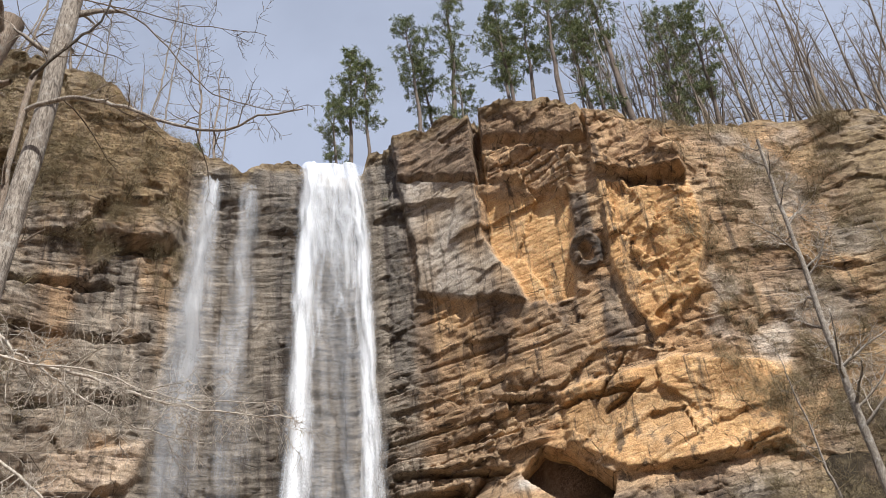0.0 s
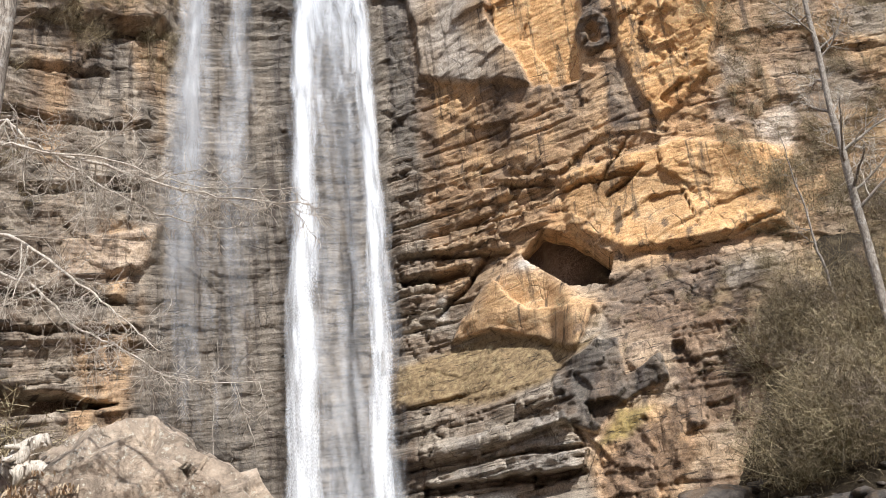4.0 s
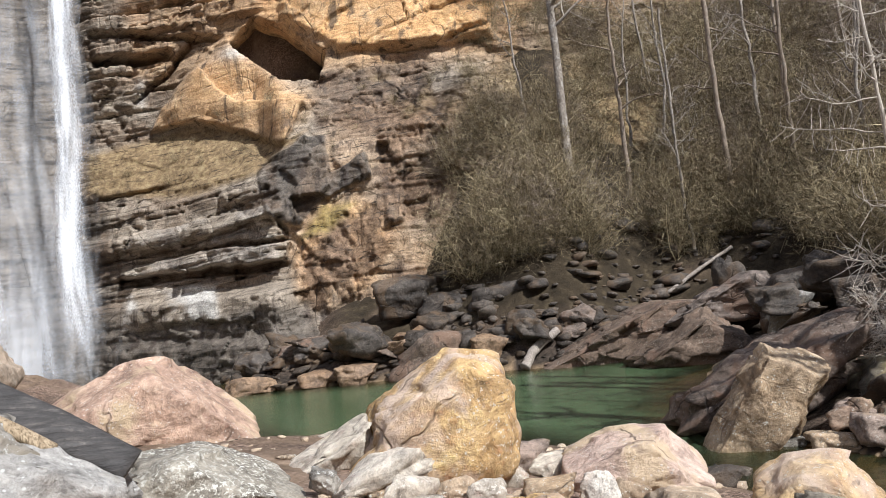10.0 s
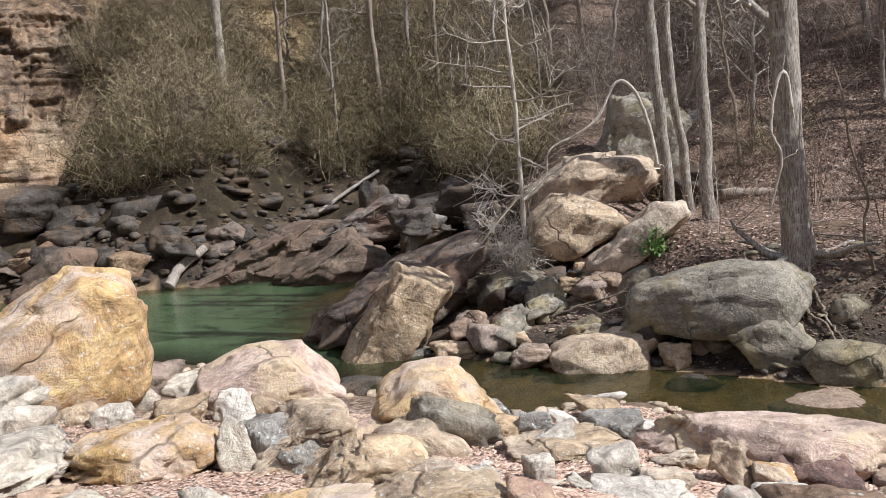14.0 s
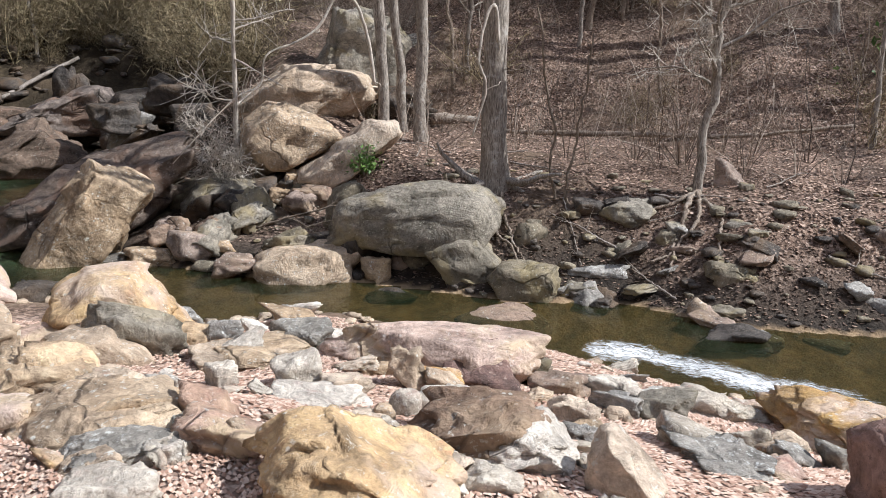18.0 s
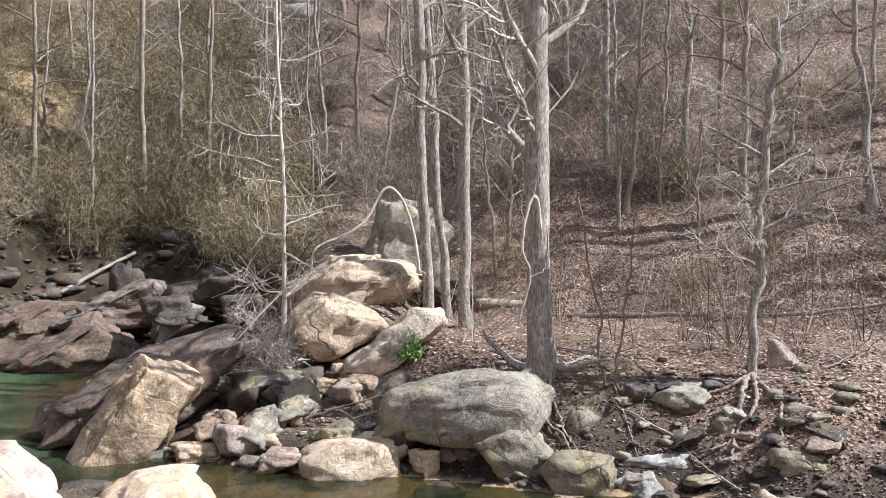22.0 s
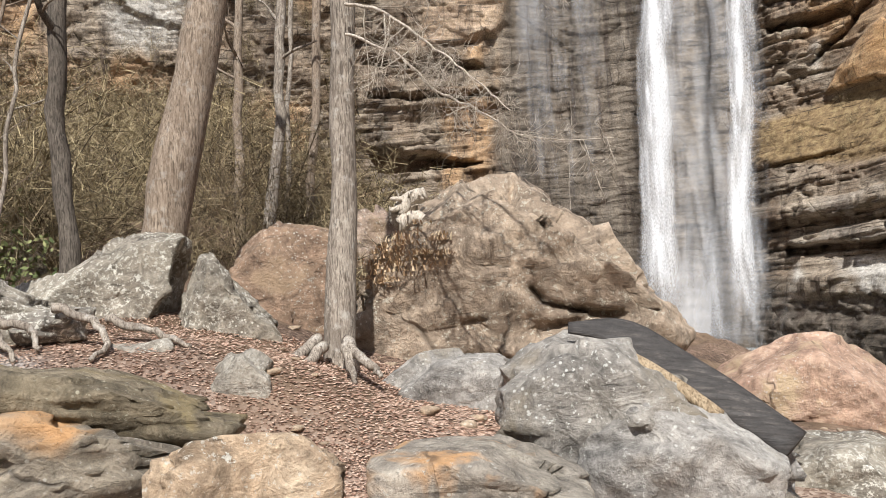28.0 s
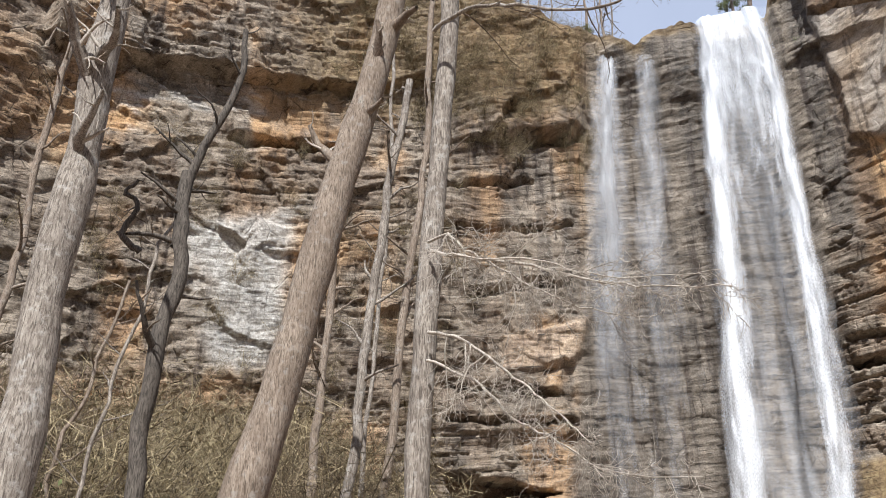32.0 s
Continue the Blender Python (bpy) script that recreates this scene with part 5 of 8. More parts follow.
def tree(name, base, top, r0, r1, label, bark, twigs, seed, branches=10, reach=3.0, depth=2, start=0.35, sides=10, crook=0.05, lift=0.02, droop=0.0, spread=0.9, category="tree", group="bare trees", roots=0, least=0.006):
    """A bare tree: a tapered trunk with a flared foot, limbs and twigs."""
    rng = np.random.default_rng(seed)
    base, top = np.array(base, float), np.array(top, float)
    n = 26
    t = np.linspace(0, 1, n)[:, None]
    pts = base + (top - base) * t
    wob = np.cumsum(rng.normal(size=(n, 3)) * crook, axis=0)
    wob -= wob[0] + (wob[-1] - wob[0]) * t
    pts = pts + wob * np.array([1, 1, 0.2])
    rad = r0 + (r1 - r0) * t[:, 0] ** 0.8
    rad = rad * (1 + 0.05 * rng.normal(size=n))
    ob = thing(name, label, category, group, at=tuple(base))
    trunk = [(pts - base, flare(pts, rad))]
    lines = []
    branch_out(rng, pts, r0, r1, branches, reach, depth, lines, start, spread, 0.16, lift, droop, least)
    v, f = tubes(trunk, sides + 4)
    part("trunk", mesh_from("trunk", v, f, bark), ob)
    thick = [(p - base, r) for p, r, dep in lines if dep >= max(2, depth)]
    thin = [(p - base, r) for p, r, dep in lines if dep < max(2, depth)]
    if depth >= 3:
        for p, r in thick:
            part("limb", mesh_from("limb", *tubes([(p, r)], 7), bark), ob)
    elif thick:
        tagged(part("branchwork", mesh_from("branchwork", *tubes(thick, 5), bark), ob), kind="stuff")
    if thin:
        tagged(part("crown", mesh_from("crown", *tubes(thin, 3), twigs), ob), kind="stuff")
    for i in range(roots):
        a = rng.random() * 6.28
        q, _ = wander(rng, (0, 0, 0.25), (math.cos(a), math.sin(a), -0.25), 0.9 + r0 * 3, 7, 0.22)
        part("root", mesh_from("root", *tubes([(q, np.linspace(r0 * 0.42, 0.03, len(q)))], 7), bark), ob)
    return ob


def shrub_mesh(seed, stems=9, height=1.8, twigs=11, r=0.012, material=None, arch=-0.05):
    rng = np.random.default_rng(seed)
    lines = []
    for i in range(stems):
        a, s = rng.random() * 6.28, rng.random() * 0.8
        p = np.array([math.cos(a), math.sin(a), 0]) * 0.25 * rng.random()
        q, _ = wander(rng, p - np.array([0, 0, 0.2]), (math.cos(a) * s, math.sin(a) * s, 1), height * (0.6 + 0.6 * rng.random()), 5, 0.16, arch)
        lines.append((q, np.linspace(r, r * 0.35, len(q)), 2))
        for j in range(twigs):
            k = rng.integers(1, len(q) - 1)
            w, _ = wander(rng, q[k] + (q[k + 1] - q[k]) * rng.random(), rng.normal(size=3) * 0.7 + (q[k + 1] - q[k]) * 2, height * 0.34 * (0.5 + rng.random()), 3, 0.3, arch * 0.6)
            lines.append((w, np.linspace(r * 0.5, r * 0.28, len(w)), 1))
    v, f = tubes([(p, q) for p, q, _ in lines], 3)
    # a haze of finest twigs
    m = 1100
    ends = np.concatenate([p[1:] for p, _, dep in lines if dep == 1])
    c = ends[rng.integers(0, len(ends), m)] + rng.normal(size=(m, 3)) * height * 0.07
    u = rng.normal(size=(m, 3)) + np.array([0, 0, 0.3])
    u *= height * rng.uniform(0.1, 0.3, (m, 1)) / np.linalg.norm(u, axis=1, keepdims=True)
    w = np.cross(u, rng.normal(size=(m, 3)))
    w *= r * 0.5 / np.linalg.norm(w, axis=1, keepdims=True)
    hv = np.stack([c - w, c + w, c + u + w * 0.3, c + u - w * 0.3], 1).reshape(-1, 3)
    hf = np.arange(m * 4).reshape(-1, 4) + len(v)
    return mesh_from("shrub", np.concatenate([v, hv]), np.concatenate([f, hf]), material)


def pine_meshes(seed, height, crown_from=0.35, spread=2.6, clumps=40):
    """Trunk with limbs, and a crown of many needle tufts."""
    rng = np.random.default_rng(seed)
    n = 14
    t = np.linspace(0, 1, n)
    pts = np.stack([np.cumsum(rng.normal(size=n)) * 0.10, np.cumsum(rng.normal(size=n)) * 0.10, t * height], -1)
    r0 = height * 0.011 + 0.05
    lines = [(pts, r0 * (1 - 0.85 * t))]
    tuft_v, tuft_f, base = [], [], 0
    for i in range(clumps):
        f = crown_from + (1 - crown_from) * (i + rng.random()) / clumps
        p = np.array([np.interp(f, t, pts[:, k]) for k in range(3)])
        a = rng.random() * 6.28
        prof = math.sin(math.pi * min(1, (f - crown_from) / (1 - crown_from) * 0.80 + 0.16)) ** 0.8
        ln = spread * (0.35 + 0.75 * rng.random()) * prof
        q, _ = wander(rng, p, (math.cos(a), math.sin(a), 0.25), ln, 4, 0.18, 0.03)
        lines.append((q, np.linspace(0.05, 0.015, len(q))))
        for j in range(6):
            c = q[rng.integers(2, 5)] + rng.normal(size=3) * np.array([0.36, 0.36, 0.16])
            m = 24
            d = rng.normal(size=(m, 3)) + np.array([0, 0, 0.35])
            d /= np.linalg.norm(d, axis=1, keepdims=True)
            side = np.cross(d, rng.normal(size=(m, 3)))
            side /= np.linalg.norm(side, axis=1, keepdims=True)
            L = rng.uniform(0.22, 0.42, (m, 1))
            o = c + rng.normal(size=(m, 3)) * 0.12
            tri = np.stack([o - side * 0.035, o + side * 0.035, o + d * L], 1).reshape(-1, 3)
            tuft_v.append(tri)
            tuft_f.append(base + np.arange(m * 3).reshape(-1, 3))
            base += m * 3
    trunk = mesh_from("trunk", *tubes(lines[:1], 8), M_PINE_BARK)
    limbs = mesh_from("limbs", *tubes(lines[1:], 4), M_PINE_BARK)
    crown = mesh_from("crown", np.concatenate(tuft_v), np.concatenate(tuft_f), M_NEEDLE, True)
    return trunk, limbs, crown


def scatter_leaves(name, xs, ys, zs, size, material, seed, label, category, kind="stuff", flat=0.17):
    """Many curled leaves lying about, as one mesh."""
    rng = np.random.default_rng(seed)
    n = len(xs)
    s = size * rng.uniform(0.6, 1.3, n)
    a = rng.uniform(0, 6.28, n)
    tx, ty = rng.normal(size=n) * flat, rng.normal(size=n) * flat
    u = np.stack([np.cos(a), np.sin(a), tx * np.cos(a) + ty * np.sin(a)], -1)
    w = np.stack([-np.sin(a), np.cos(a), -tx * np.sin(a) + ty * np.cos(a)], -1)
    c = np.stack([xs, ys, zs + size * rng.uniform(0.1, 0.4, n)], -1)
    curl = rng.uniform(0.0, 0.18, n)[:, None] * s[:, None] * np.array([0, 0, 1])
    p0, p2 = c - u * s[:, None] * 0.5 + curl, c + u * s[:, None] * 0.5 + curl
    p1, p3 = c + w * s[:, None] * 0.3, c - w * s[:, None] * 0.3
    v = np.stack([p0, p1, p2, p3], 1).reshape(-1, 3)
    f = np.arange(n * 4).reshape(-1, 4)
    return tagged(new(name, mesh_from(name, v, f, material, True)), label, category, kind=kind)


def limb(label, category, pts, r0, r1, bark, twigs, seed, count=8, reach=1.0, droop=0.0, owner="straight grey tree's limb with fine twigs"):
    """A long limb with its twigs, along a given line."""
    rng = np.random.default_rng(seed)
    pts = refine(np.array(pts), 5, rng, 0.03)
    lines = []
    branch_out(rng, pts, r0 * 1.2, r1, count, reach, 2, lines, 0.12, 1.0, 0.2, -0.02, droop, 0.0055)
    ob = thing("tree_limb", owner, "branch", "bare limbs", at=tuple(pts[0]))
    part("limb", mesh_from("limb", *tubes([(pts - pts[0], np.linspace(r0, r1, len(pts)))], 7), bark), ob)
    tagged(part("crown", mesh_from("crown", *tubes([(p - pts[0], r) for p, r, _ in lines], 3), twigs), ob), kind="stuff")
    return ob


def refine(pts, k, rng, jitter):
    """A smooth line through the points, a little crooked."""
    n = len(pts)
    t = np.linspace(0, n - 1, (n - 1) * k + 1)
    i = np.clip(t.astype(int), 0, n - 2)
    f = (t - i)[:, None]
    p0, p1, p2, p3 = pts[np.maximum(i - 1, 0)], pts[i], pts[i + 1], pts[np.minimum(i + 2, n - 1)]
    q = 0.5 * ((2 * p1) + (p2 - p0) * f + (2 * p0 - 5 * p1 + 4 * p2 - p3) * f ** 2 + (3 * p1 - p0 - 3 * p2 + p3) * f ** 3)
    q[1:-1] += rng.normal(size=q[1:-1].shape) * jitter * 0.5
    return q


def deadwood(label, category, pts, r0, r1, bark, twigs, seed, count=0):
    """A fallen log or dead branch along a given line."""
    rng = np.random.default_rng(seed)
    pts = refine(np.array(pts), 6, rng, min(r0, 0.05) * 0.6)
    ob = thing("fallen_log" if category == "log" else "root_stump" if category == "stump" else "tree_root" if category == "root" else "dead_branch", label, category, at=tuple(pts[0]))
    rad = np.linspace(r0, r1, len(pts)) * (1 + 0.07 * rng.normal(size=len(pts)))
    ends = [(pts - pts[0], rad)]
    v, f = tubes(ends, 12)
    sides, n = 12, len(pts)
    caps = np.stack([np.zeros(3), pts[-1] - pts[0]])
    v = np.concatenate([v, caps])
    ring = np.arange(sides)
    cap1 = np.stack([ring, np.full(sides, n * sides), np.roll(ring, -1), ring], -1)
    last = (n - 1) * sides + ring
    cap2 = np.stack([last, np.roll(last, -1), np.full(sides, n * sides + 1), last], -1)
    me = bpy.data.meshes.new("stem")
    faces = [tuple(x) for x in f] + [tuple(x[:3]) for x in cap1] + [tuple(x[:3]) for x in cap2]
    me.from_pydata([tuple(x) for x in v], [], faces)
    me.shade_smooth()
    me.materials.append(bark)
    part("stem", me, ob)
    if count:
        lines = []
        branch_out(rng, pts, r0, r1, count, 0.9 if category != "stump" else 0.5, 2, lines, 0.05, 1.0, 0.25, 0)
        tagged(part("crown", mesh_from("crown", *tubes([(p - pts[0], r) for p, r, _ in lines], 4), twigs), ob), kind="stuff")
    return ob


# ---- the boulders, space by space ----
rock("yellow", (4.36, 2.31, 1.90), (1.27, 0.98, 0.64), -57, label="big ochre and grey sloping boulder among dry leaves", cuts=[(-1.05, 0.03, -0.78, 1.00), (-0.34, 0.98, 1.00, -0.40)], bedding=1.2, angular=0.9)
rock("brown", (5.79, 2.21, 1.64), (1.10, 0.84, 0.56), -66, cuts=[(-1.00, -0.20, -0.64, 0.45), (-0.72, 0.45, 0.64, 1.00), (0.72, 1.00, 1.00, 0.30)], angular=0.92)
rock("pale", (5.79, 1.82, 1.62), (0.87, 0.67, 0.39), -69, cuts=[(-1.00, -0.27, -0.10, 0.95), (0.30, 0.98, 1.00, -0.27)], angular=0.85)
rock("tan", (5.80, 0.98, 1.62), (0.58, 0.45, 0.61), -77, level=4, cuts=[(-1.00, 0.52, -0.63, 1.00), (-0.48, 1.00, 1.00, -0.43)], angular=0.85)
rock("grey", (7.03, 0.56, 1.26), (0.96, 0.74, 0.26), -83, angular=0.88)
rock("pale", (7.48, 0.75, 1.23), (0.78, 0.60, 0.48), -82, level=4, angular=0.8)
rock("yellow", (9.14, -0.36, 0.96), (1.79, 1.38, 0.44), -91, angular=0.8)
rock("red", (6.93, -0.86, 1.56), (0.95, 0.73, 1.02), -95, label="dark red-brown rounded boulder on the leaves", angular=0.3)
rock("pink", (7.95, 3.64, 1.29), (2.41, 1.16, 0.60), -63, angular=0.65, shape="slab")
rock("red", (7.81, 3.19, 1.27), (0.98, 0.75, 0.57), -65, level=4, angular=0.7)
rock("tan", (7.05, 3.51, 1.41), (0.40, 0.31, 0.53), -61, level=4, angular=0.8)
rock("tan", (7.02, 5.49, 1.21), (1.33, 1.02, 0.29), -49, angular=0.65, shape="slab")
rock("pale", (6.31, 4.29, 1.49), (0.53, 0.41, 0.46), -53, level=4, angular=0.8)
rock("yellow", (6.88, 7.28, 1.42), (1.68, 1.29, 1.03), -41, label="rounded ochre boulder beside the creek", cuts=[(-1.00, 0.31, -0.48, 0.93), (0.18, 1.00, 0.97, -0.52)], angular=0.45)
rock("olive", (6.32, 6.52, 1.42), (1.13, 0.43, 0.62), -41, lean=18, level=4, angular=0.88, shape="slab")
rock("grey", (7.50, 6.28, 1.17), (0.50, 0.38, 0.42), -48, level=4, angular=0.88)
rock("grey", (7.71, 5.39, 1.25), (0.85, 0.65, 0.40), -52, level=4, angular=0.88)
rock("tan", (5.96, 6.72, 1.35), (1.16, 0.89, 0.47), -39, level=4, angular=0.65, shape="slab")
rock("yellow", (4.86, 5.77, 1.58), (0.69, 0.53, 0.62), -37, level=4, angular=0.8)
rock("tan", (4.49, 4.61, 1.71), (1.22, 0.94, 0.46), -40, angular=0.75)
rock("grey", (3.89, 4.15, 1.73), (1.01, 0.78, 0.31), -39, label="blue-grey flat slab on the leaves", angular=0.75, shape="slab")
rock("pale", (4.05, 3.71, 1.75), (0.42, 0.32, 0.27), -43, level=4, angular=0.75)
rock("pale", (3.39, 3.54, 1.81), (0.67, 0.52, 0.28), -39, angular=0.65)
rock("lichen", (4.47, 3.87, 1.73), (0.36, 0.27, 0.28), -45, level=4, angular=0.65, shape="stone")
rock("pink", (4.73, 3.91, 1.79), (0.55, 0.42, 0.36), -46, level=4, angular=0.88)
rock("pale", (5.99, 3.84, 1.45), (0.90, 0.69, 0.20), -54, level=4, angular=0.65, shape="slab")
rock("pale", (5.93, 4.93, 1.39), (0.34, 0.26, 0.35), -47, level=4, angular=0.85, shape="stone")
rock("tan", (6.37, 3.81, 1.41), (0.54, 0.42, 0.30), -56, level=4, angular=0.65, shape="stone")
rock("pale", (6.20, 3.07, 1.47), (0.31, 0.24, 0.37), -60, level=4, angular=0.4, shape="stone")
rock("yellow", (7.26, 3.36, 1.29), (0.64, 0.49, 0.30), -62, level=4, angular=0.8)
rock("pale", (6.60, 2.88, 1.43), (0.55, 0.43, 0.37), -63, level=4, angular=0.8)
rock("olive", (8.49, 2.79, 1.10), (0.49, 0.37, 0.49), -70, level=4, angular=0.92, shape="stone")
rock("brown", (8.40, 2.38, 1.06), (0.72, 0.56, 0.33), -72, level=4, angular=0.75)
rock("pale", (8.80, 1.88, 1.03), (0.59, 0.45, 0.57), -76, lean=-25, level=4, angular=0.92)
rock("tan", (7.19, 1.86, 1.31), (0.51, 0.40, 0.40), -73, level=4, angular=0.85, shape="stone")
rock("olive", (8.53, 1.31, 1.01), (0.69, 0.53, 0.41), -79, level=4, angular=0.88)
rock("pale", (9.42, 1.00, 0.76), (0.65, 0.50, 0.44), -82, level=4, angular=0.7)
rock("pink", (9.89, 0.25, 0.66), (1.12, 0.87, 0.27), -87, level=4, angular=0.88, shape="slab")
rock("grey", (8.17, -0.38, 1.03), (0.45, 0.34, 0.37), -91, level=4, angular=0.85, shape="stone")
rock("pale", (5.15, 1.75, 1.60), (0.41, 0.32, 0.22), -67, level=4, angular=0.85, shape="stone")
rock("tan", (5.14, 1.33, 1.59), (0.20, 0.16, 0.16), -72, level=3, angular=0.92, shape="stone")
rock("pale", (5.37, 0.94, 1.50), (0.25, 0.19, 0.24), -77, level=4, angular=0.75, shape="stone")
rock("tan", (4.44, 3.42, 1.78), (0.23, 0.18, 0.36), -48, level=4, angular=0.92, shape="stone")
rock("pale", (5.44, 2.08, 1.50), (0.26, 0.20, 0.16), -65, level=4, shape="stone")
rock("tan", (5.93, 3.11, 1.46), (0.20, 0.15, 0.27), -59, level=4, shape="stone")
rock("tan", (5.81, 3.24, 1.46), (0.37, 0.29, 0.18), -57, level=4, shape="stone")
rock("grey", (6.61, 1.60, 1.38), (0.35, 0.27, 0.24), -73, level=4, angular=0.92, shape="stone")
rock("tan", (7.97, 1.61, 1.04), (0.30, 0.23, 0.26), -76, level=3, shape="stone")
rock("tan", (7.84, 2.86, 1.10), (0.31, 0.24, 0.19), -67, level=3, shape="stone")
rock("pale", (8.33, 0.39, 0.95), (0.43, 0.33, 0.33), -85, level=4, angular=0.85, shape="stone")
rock("brown", (13.86, 5.35, -0.17), (1.73, 1.33, 0.49), -67, where="in the shallow creek", level=4, angular=0.3)
rock("dark", (14.10, 7.89, -0.10), (1.04, 0.80, 0.32), -59, where="in the shallow creek", level=4, angular=0.65, shape="slab")
rock("olive", (15.35, 8.11, 1.26), (3.75, 2.05, 1.55), -61, lean=-6, where="under the tree on the far bank", label="huge smooth grey-brown oval slab under the tree on the far bank", angular=0.25, bedding=0.35, rough=0.5)
rock("tan", (14.04, 9.95, 0.20), (2.23, 1.71, 0.95), -53, where="at the water's edge", level=4, cuts=[(-1.00, 0.35, -0.46, 1.00)], angular=0.75)
rock("olive", (15.28, 6.96, 0.47), (1.68, 1.30, 1.20), -64, where="at the water's edge", level=4, cuts=[(-1.00, 0.48, -0.23, 1.00), (0.33, 1.00, 1.00, 0.11), (-1.00, 0.30, -0.23, -0.96)], angular=0.75)
rock("olive", (15.28, 5.51, 0.20), (1.38, 1.06, 0.95), -69, where="at the water's edge", level=4, angular=0.65)
rock("grey", (16.67, 4.67, 0.32), (1.58, 1.22, 0.48), -73, where="at the water's edge", level=4, angular=0.65, shape="slab")
rock("olive", (15.76, 4.59, 0.11), (0.71, 0.54, 0.38), -73, where="at the water's edge", level=4, angular=0.92, shape="stone")
rock("tan", (14.45, 8.51, 0.17), (0.65, 0.50, 0.75), -58, where="at the water's edge", level=4, angular=0.85, shape="stone")
rock("brown", (15.13, 8.24, 0.29), (0.62, 0.48, 0.40), -60, where="at the water's edge", level=3, angular=0.75, shape="stone")
rock("tan", (15.99, 12.89, 0.43), (1.28, 0.99, 0.96), -50, where="on the far bank", level=4, angular=0.75)
rock("olive", (16.49, 14.51, 0.66), (2.67, 2.05, 1.55), -48, where="on the far bank", level=4, angular=0.35)
rock("olive", (16.43, 14.43, 0.72), (2.59, 1.99, 1.52), -48, where="on the far bank", level=4, angular=0.35)
rock("tan", (20.64, 15.01, 3.34), (4.26, 3.28, 1.86), -53, where="stacked on the far bank", label="rounded tan boulder lying on top of a stack", cuts=[(-1.00, -0.10, -0.35, 0.85), (1.00, -0.10, 0.45, -0.96)], angular=0.45)
rock("tan", (17.84, 11.41, 2.11), (2.51, 1.21, 1.91), -56, where="on the far bank", level=4, cuts=[(-1.00, -0.44, 0.35, 1.00), (1.00, 0.52, -0.24, -1.00)], angular=0.65)
rock("tan", (17.14, 12.67, 1.44), (0.55, 0.42, 0.62), -52, where="wedged between boulders", level=3, angular=0.65, shape="stone")
rock("olive", (17.09, 12.30, 1.09), (1.26, 0.97, 0.63), -53, where="on the far bank", level=4)
rock("olive", (16.04, 10.29, 1.18), (1.20, 0.93, 1.18), -56, where="on the far bank", level=4)
rock("brown", (13.09, 11.14, 0.11), (0.96, 0.74, 0.63), -48, where="at the water's edge", level=4, angular=0.85)
rock("brown", (13.36, 12.44, 0.36), (1.30, 1.00, 0.78), -46, where="at the water's edge", level=4, angular=0.75)
rock("grey", (12.62, 14.13, -0.06), (0.82, 0.63, 0.38), -40, where="at the water's edge", level=4, shape="stone")
rock("tan", (12.89, 13.27, 0.09), (1.06, 0.82, 0.56), -43, where="at the water's edge", level=4, angular=0.85, shape="stone")
rock("olive", (18.06, 4.29, 1.34), (1.52, 1.17, 0.88), -76, where="on the far bank", level=4, angular=0.75)
rock("grey", (17.72, 4.08, 0.93), (1.02, 0.79, 0.32), -76, where="on the far bank", level=4, shape="slab")
rock("olive", (17.08, 4.04, 0.69), (0.56, 0.43, 0.63), -76, where="on the far bank", level=3, angular=0.85, shape="stone")
rock("olive", (16.93, 1.71, 0.57), (1.22, 0.94, 0.74), -83, where="at the water's edge", level=4, angular=0.65)
rock("tan", (15.81, 2.22, 0.05), (0.54, 0.42, 0.63), -81, where="standing in the creek", level=3, angular=0.75, shape="stone")
rock("olive", (15.99, 1.74, 0.06), (0.69, 0.53, 0.38), -83, where="in the shallow creek", level=4, shape="stone")
rock("grey", (16.22, 1.17, -0.04), (0.96, 0.74, 0.28), -85, where="in the shallow creek", level=4, shape="stone")
rock("dark", (15.00, 1.45, -0.05), (1.23, 0.95, 0.46), -83, where="in the shallow creek", level=4, angular=0.75)
rock("slate", (15.44, 1.00, -0.11), (0.76, 0.58, 0.26), -85, where="in the shallow creek", level=4, angular=0.75, shape="stone")
rock("grey", (16.04, 0.08, -0.15), (0.97, 0.75, 0.19), -89, where="in the shallow creek", level=4, angular=0.65, shape="slab")
rock("brown", (16.78, 0.47, 0.17), (0.54, 0.42, 0.33), -87, where="in the shallow creek", level=3, shape="stone")
rock("brown", (19.21, -1.42, 1.14), (2.30, 1.77, 1.02), -94, where="on the far bank", level=4, angular=0.65)
rock("grey", (17.78, -1.44, 0.09), (2.34, 1.80, 0.86), -94, where="in the shallow creek", level=4, angular=0.65)
rock("brown", (20.43, 2.60, 2.03), (0.82, 0.63, 1.15), -82, where="behind a tree on the far bank", level=4, angular=0.75)
rock("olive", (18.05, 1.94, 1.39), (0.70, 0.54, 0.39), -83, where="on the far bank", level=3, shape="stone")
rock("brown", (18.20, 1.19, 1.35), (0.51, 0.40, 0.38), -85, where="on the far bank", level=3, shape="stone")
rock("olive", (17.66, 3.15, 1.01), (0.76, 0.58, 0.48), -79, where="on the far bank", level=4, shape="stone")
rock("dark", (10.26, 13.36, -0.12), (0.93, 0.71, 0.49), -36, where="in the creek", level=4, angular=0.65)
rock("lichen", (27.67, 15.40, 4.32), (1.89, 1.27, 2.68), -60, where="standing on the leafy terrace", level=4, angular=0.75)
rock("olive", (25.09, 12.89, 2.68), (3.29, 2.53, 1.32), -62, where="on the leafy terrace", level=4, angular=0.65, shape="slab")
rock("dark", (23.44, 13.46, 3.15), (2.79, 2.15, 1.14), -60, where="on the leafy terrace", level=4, angular=0.65)
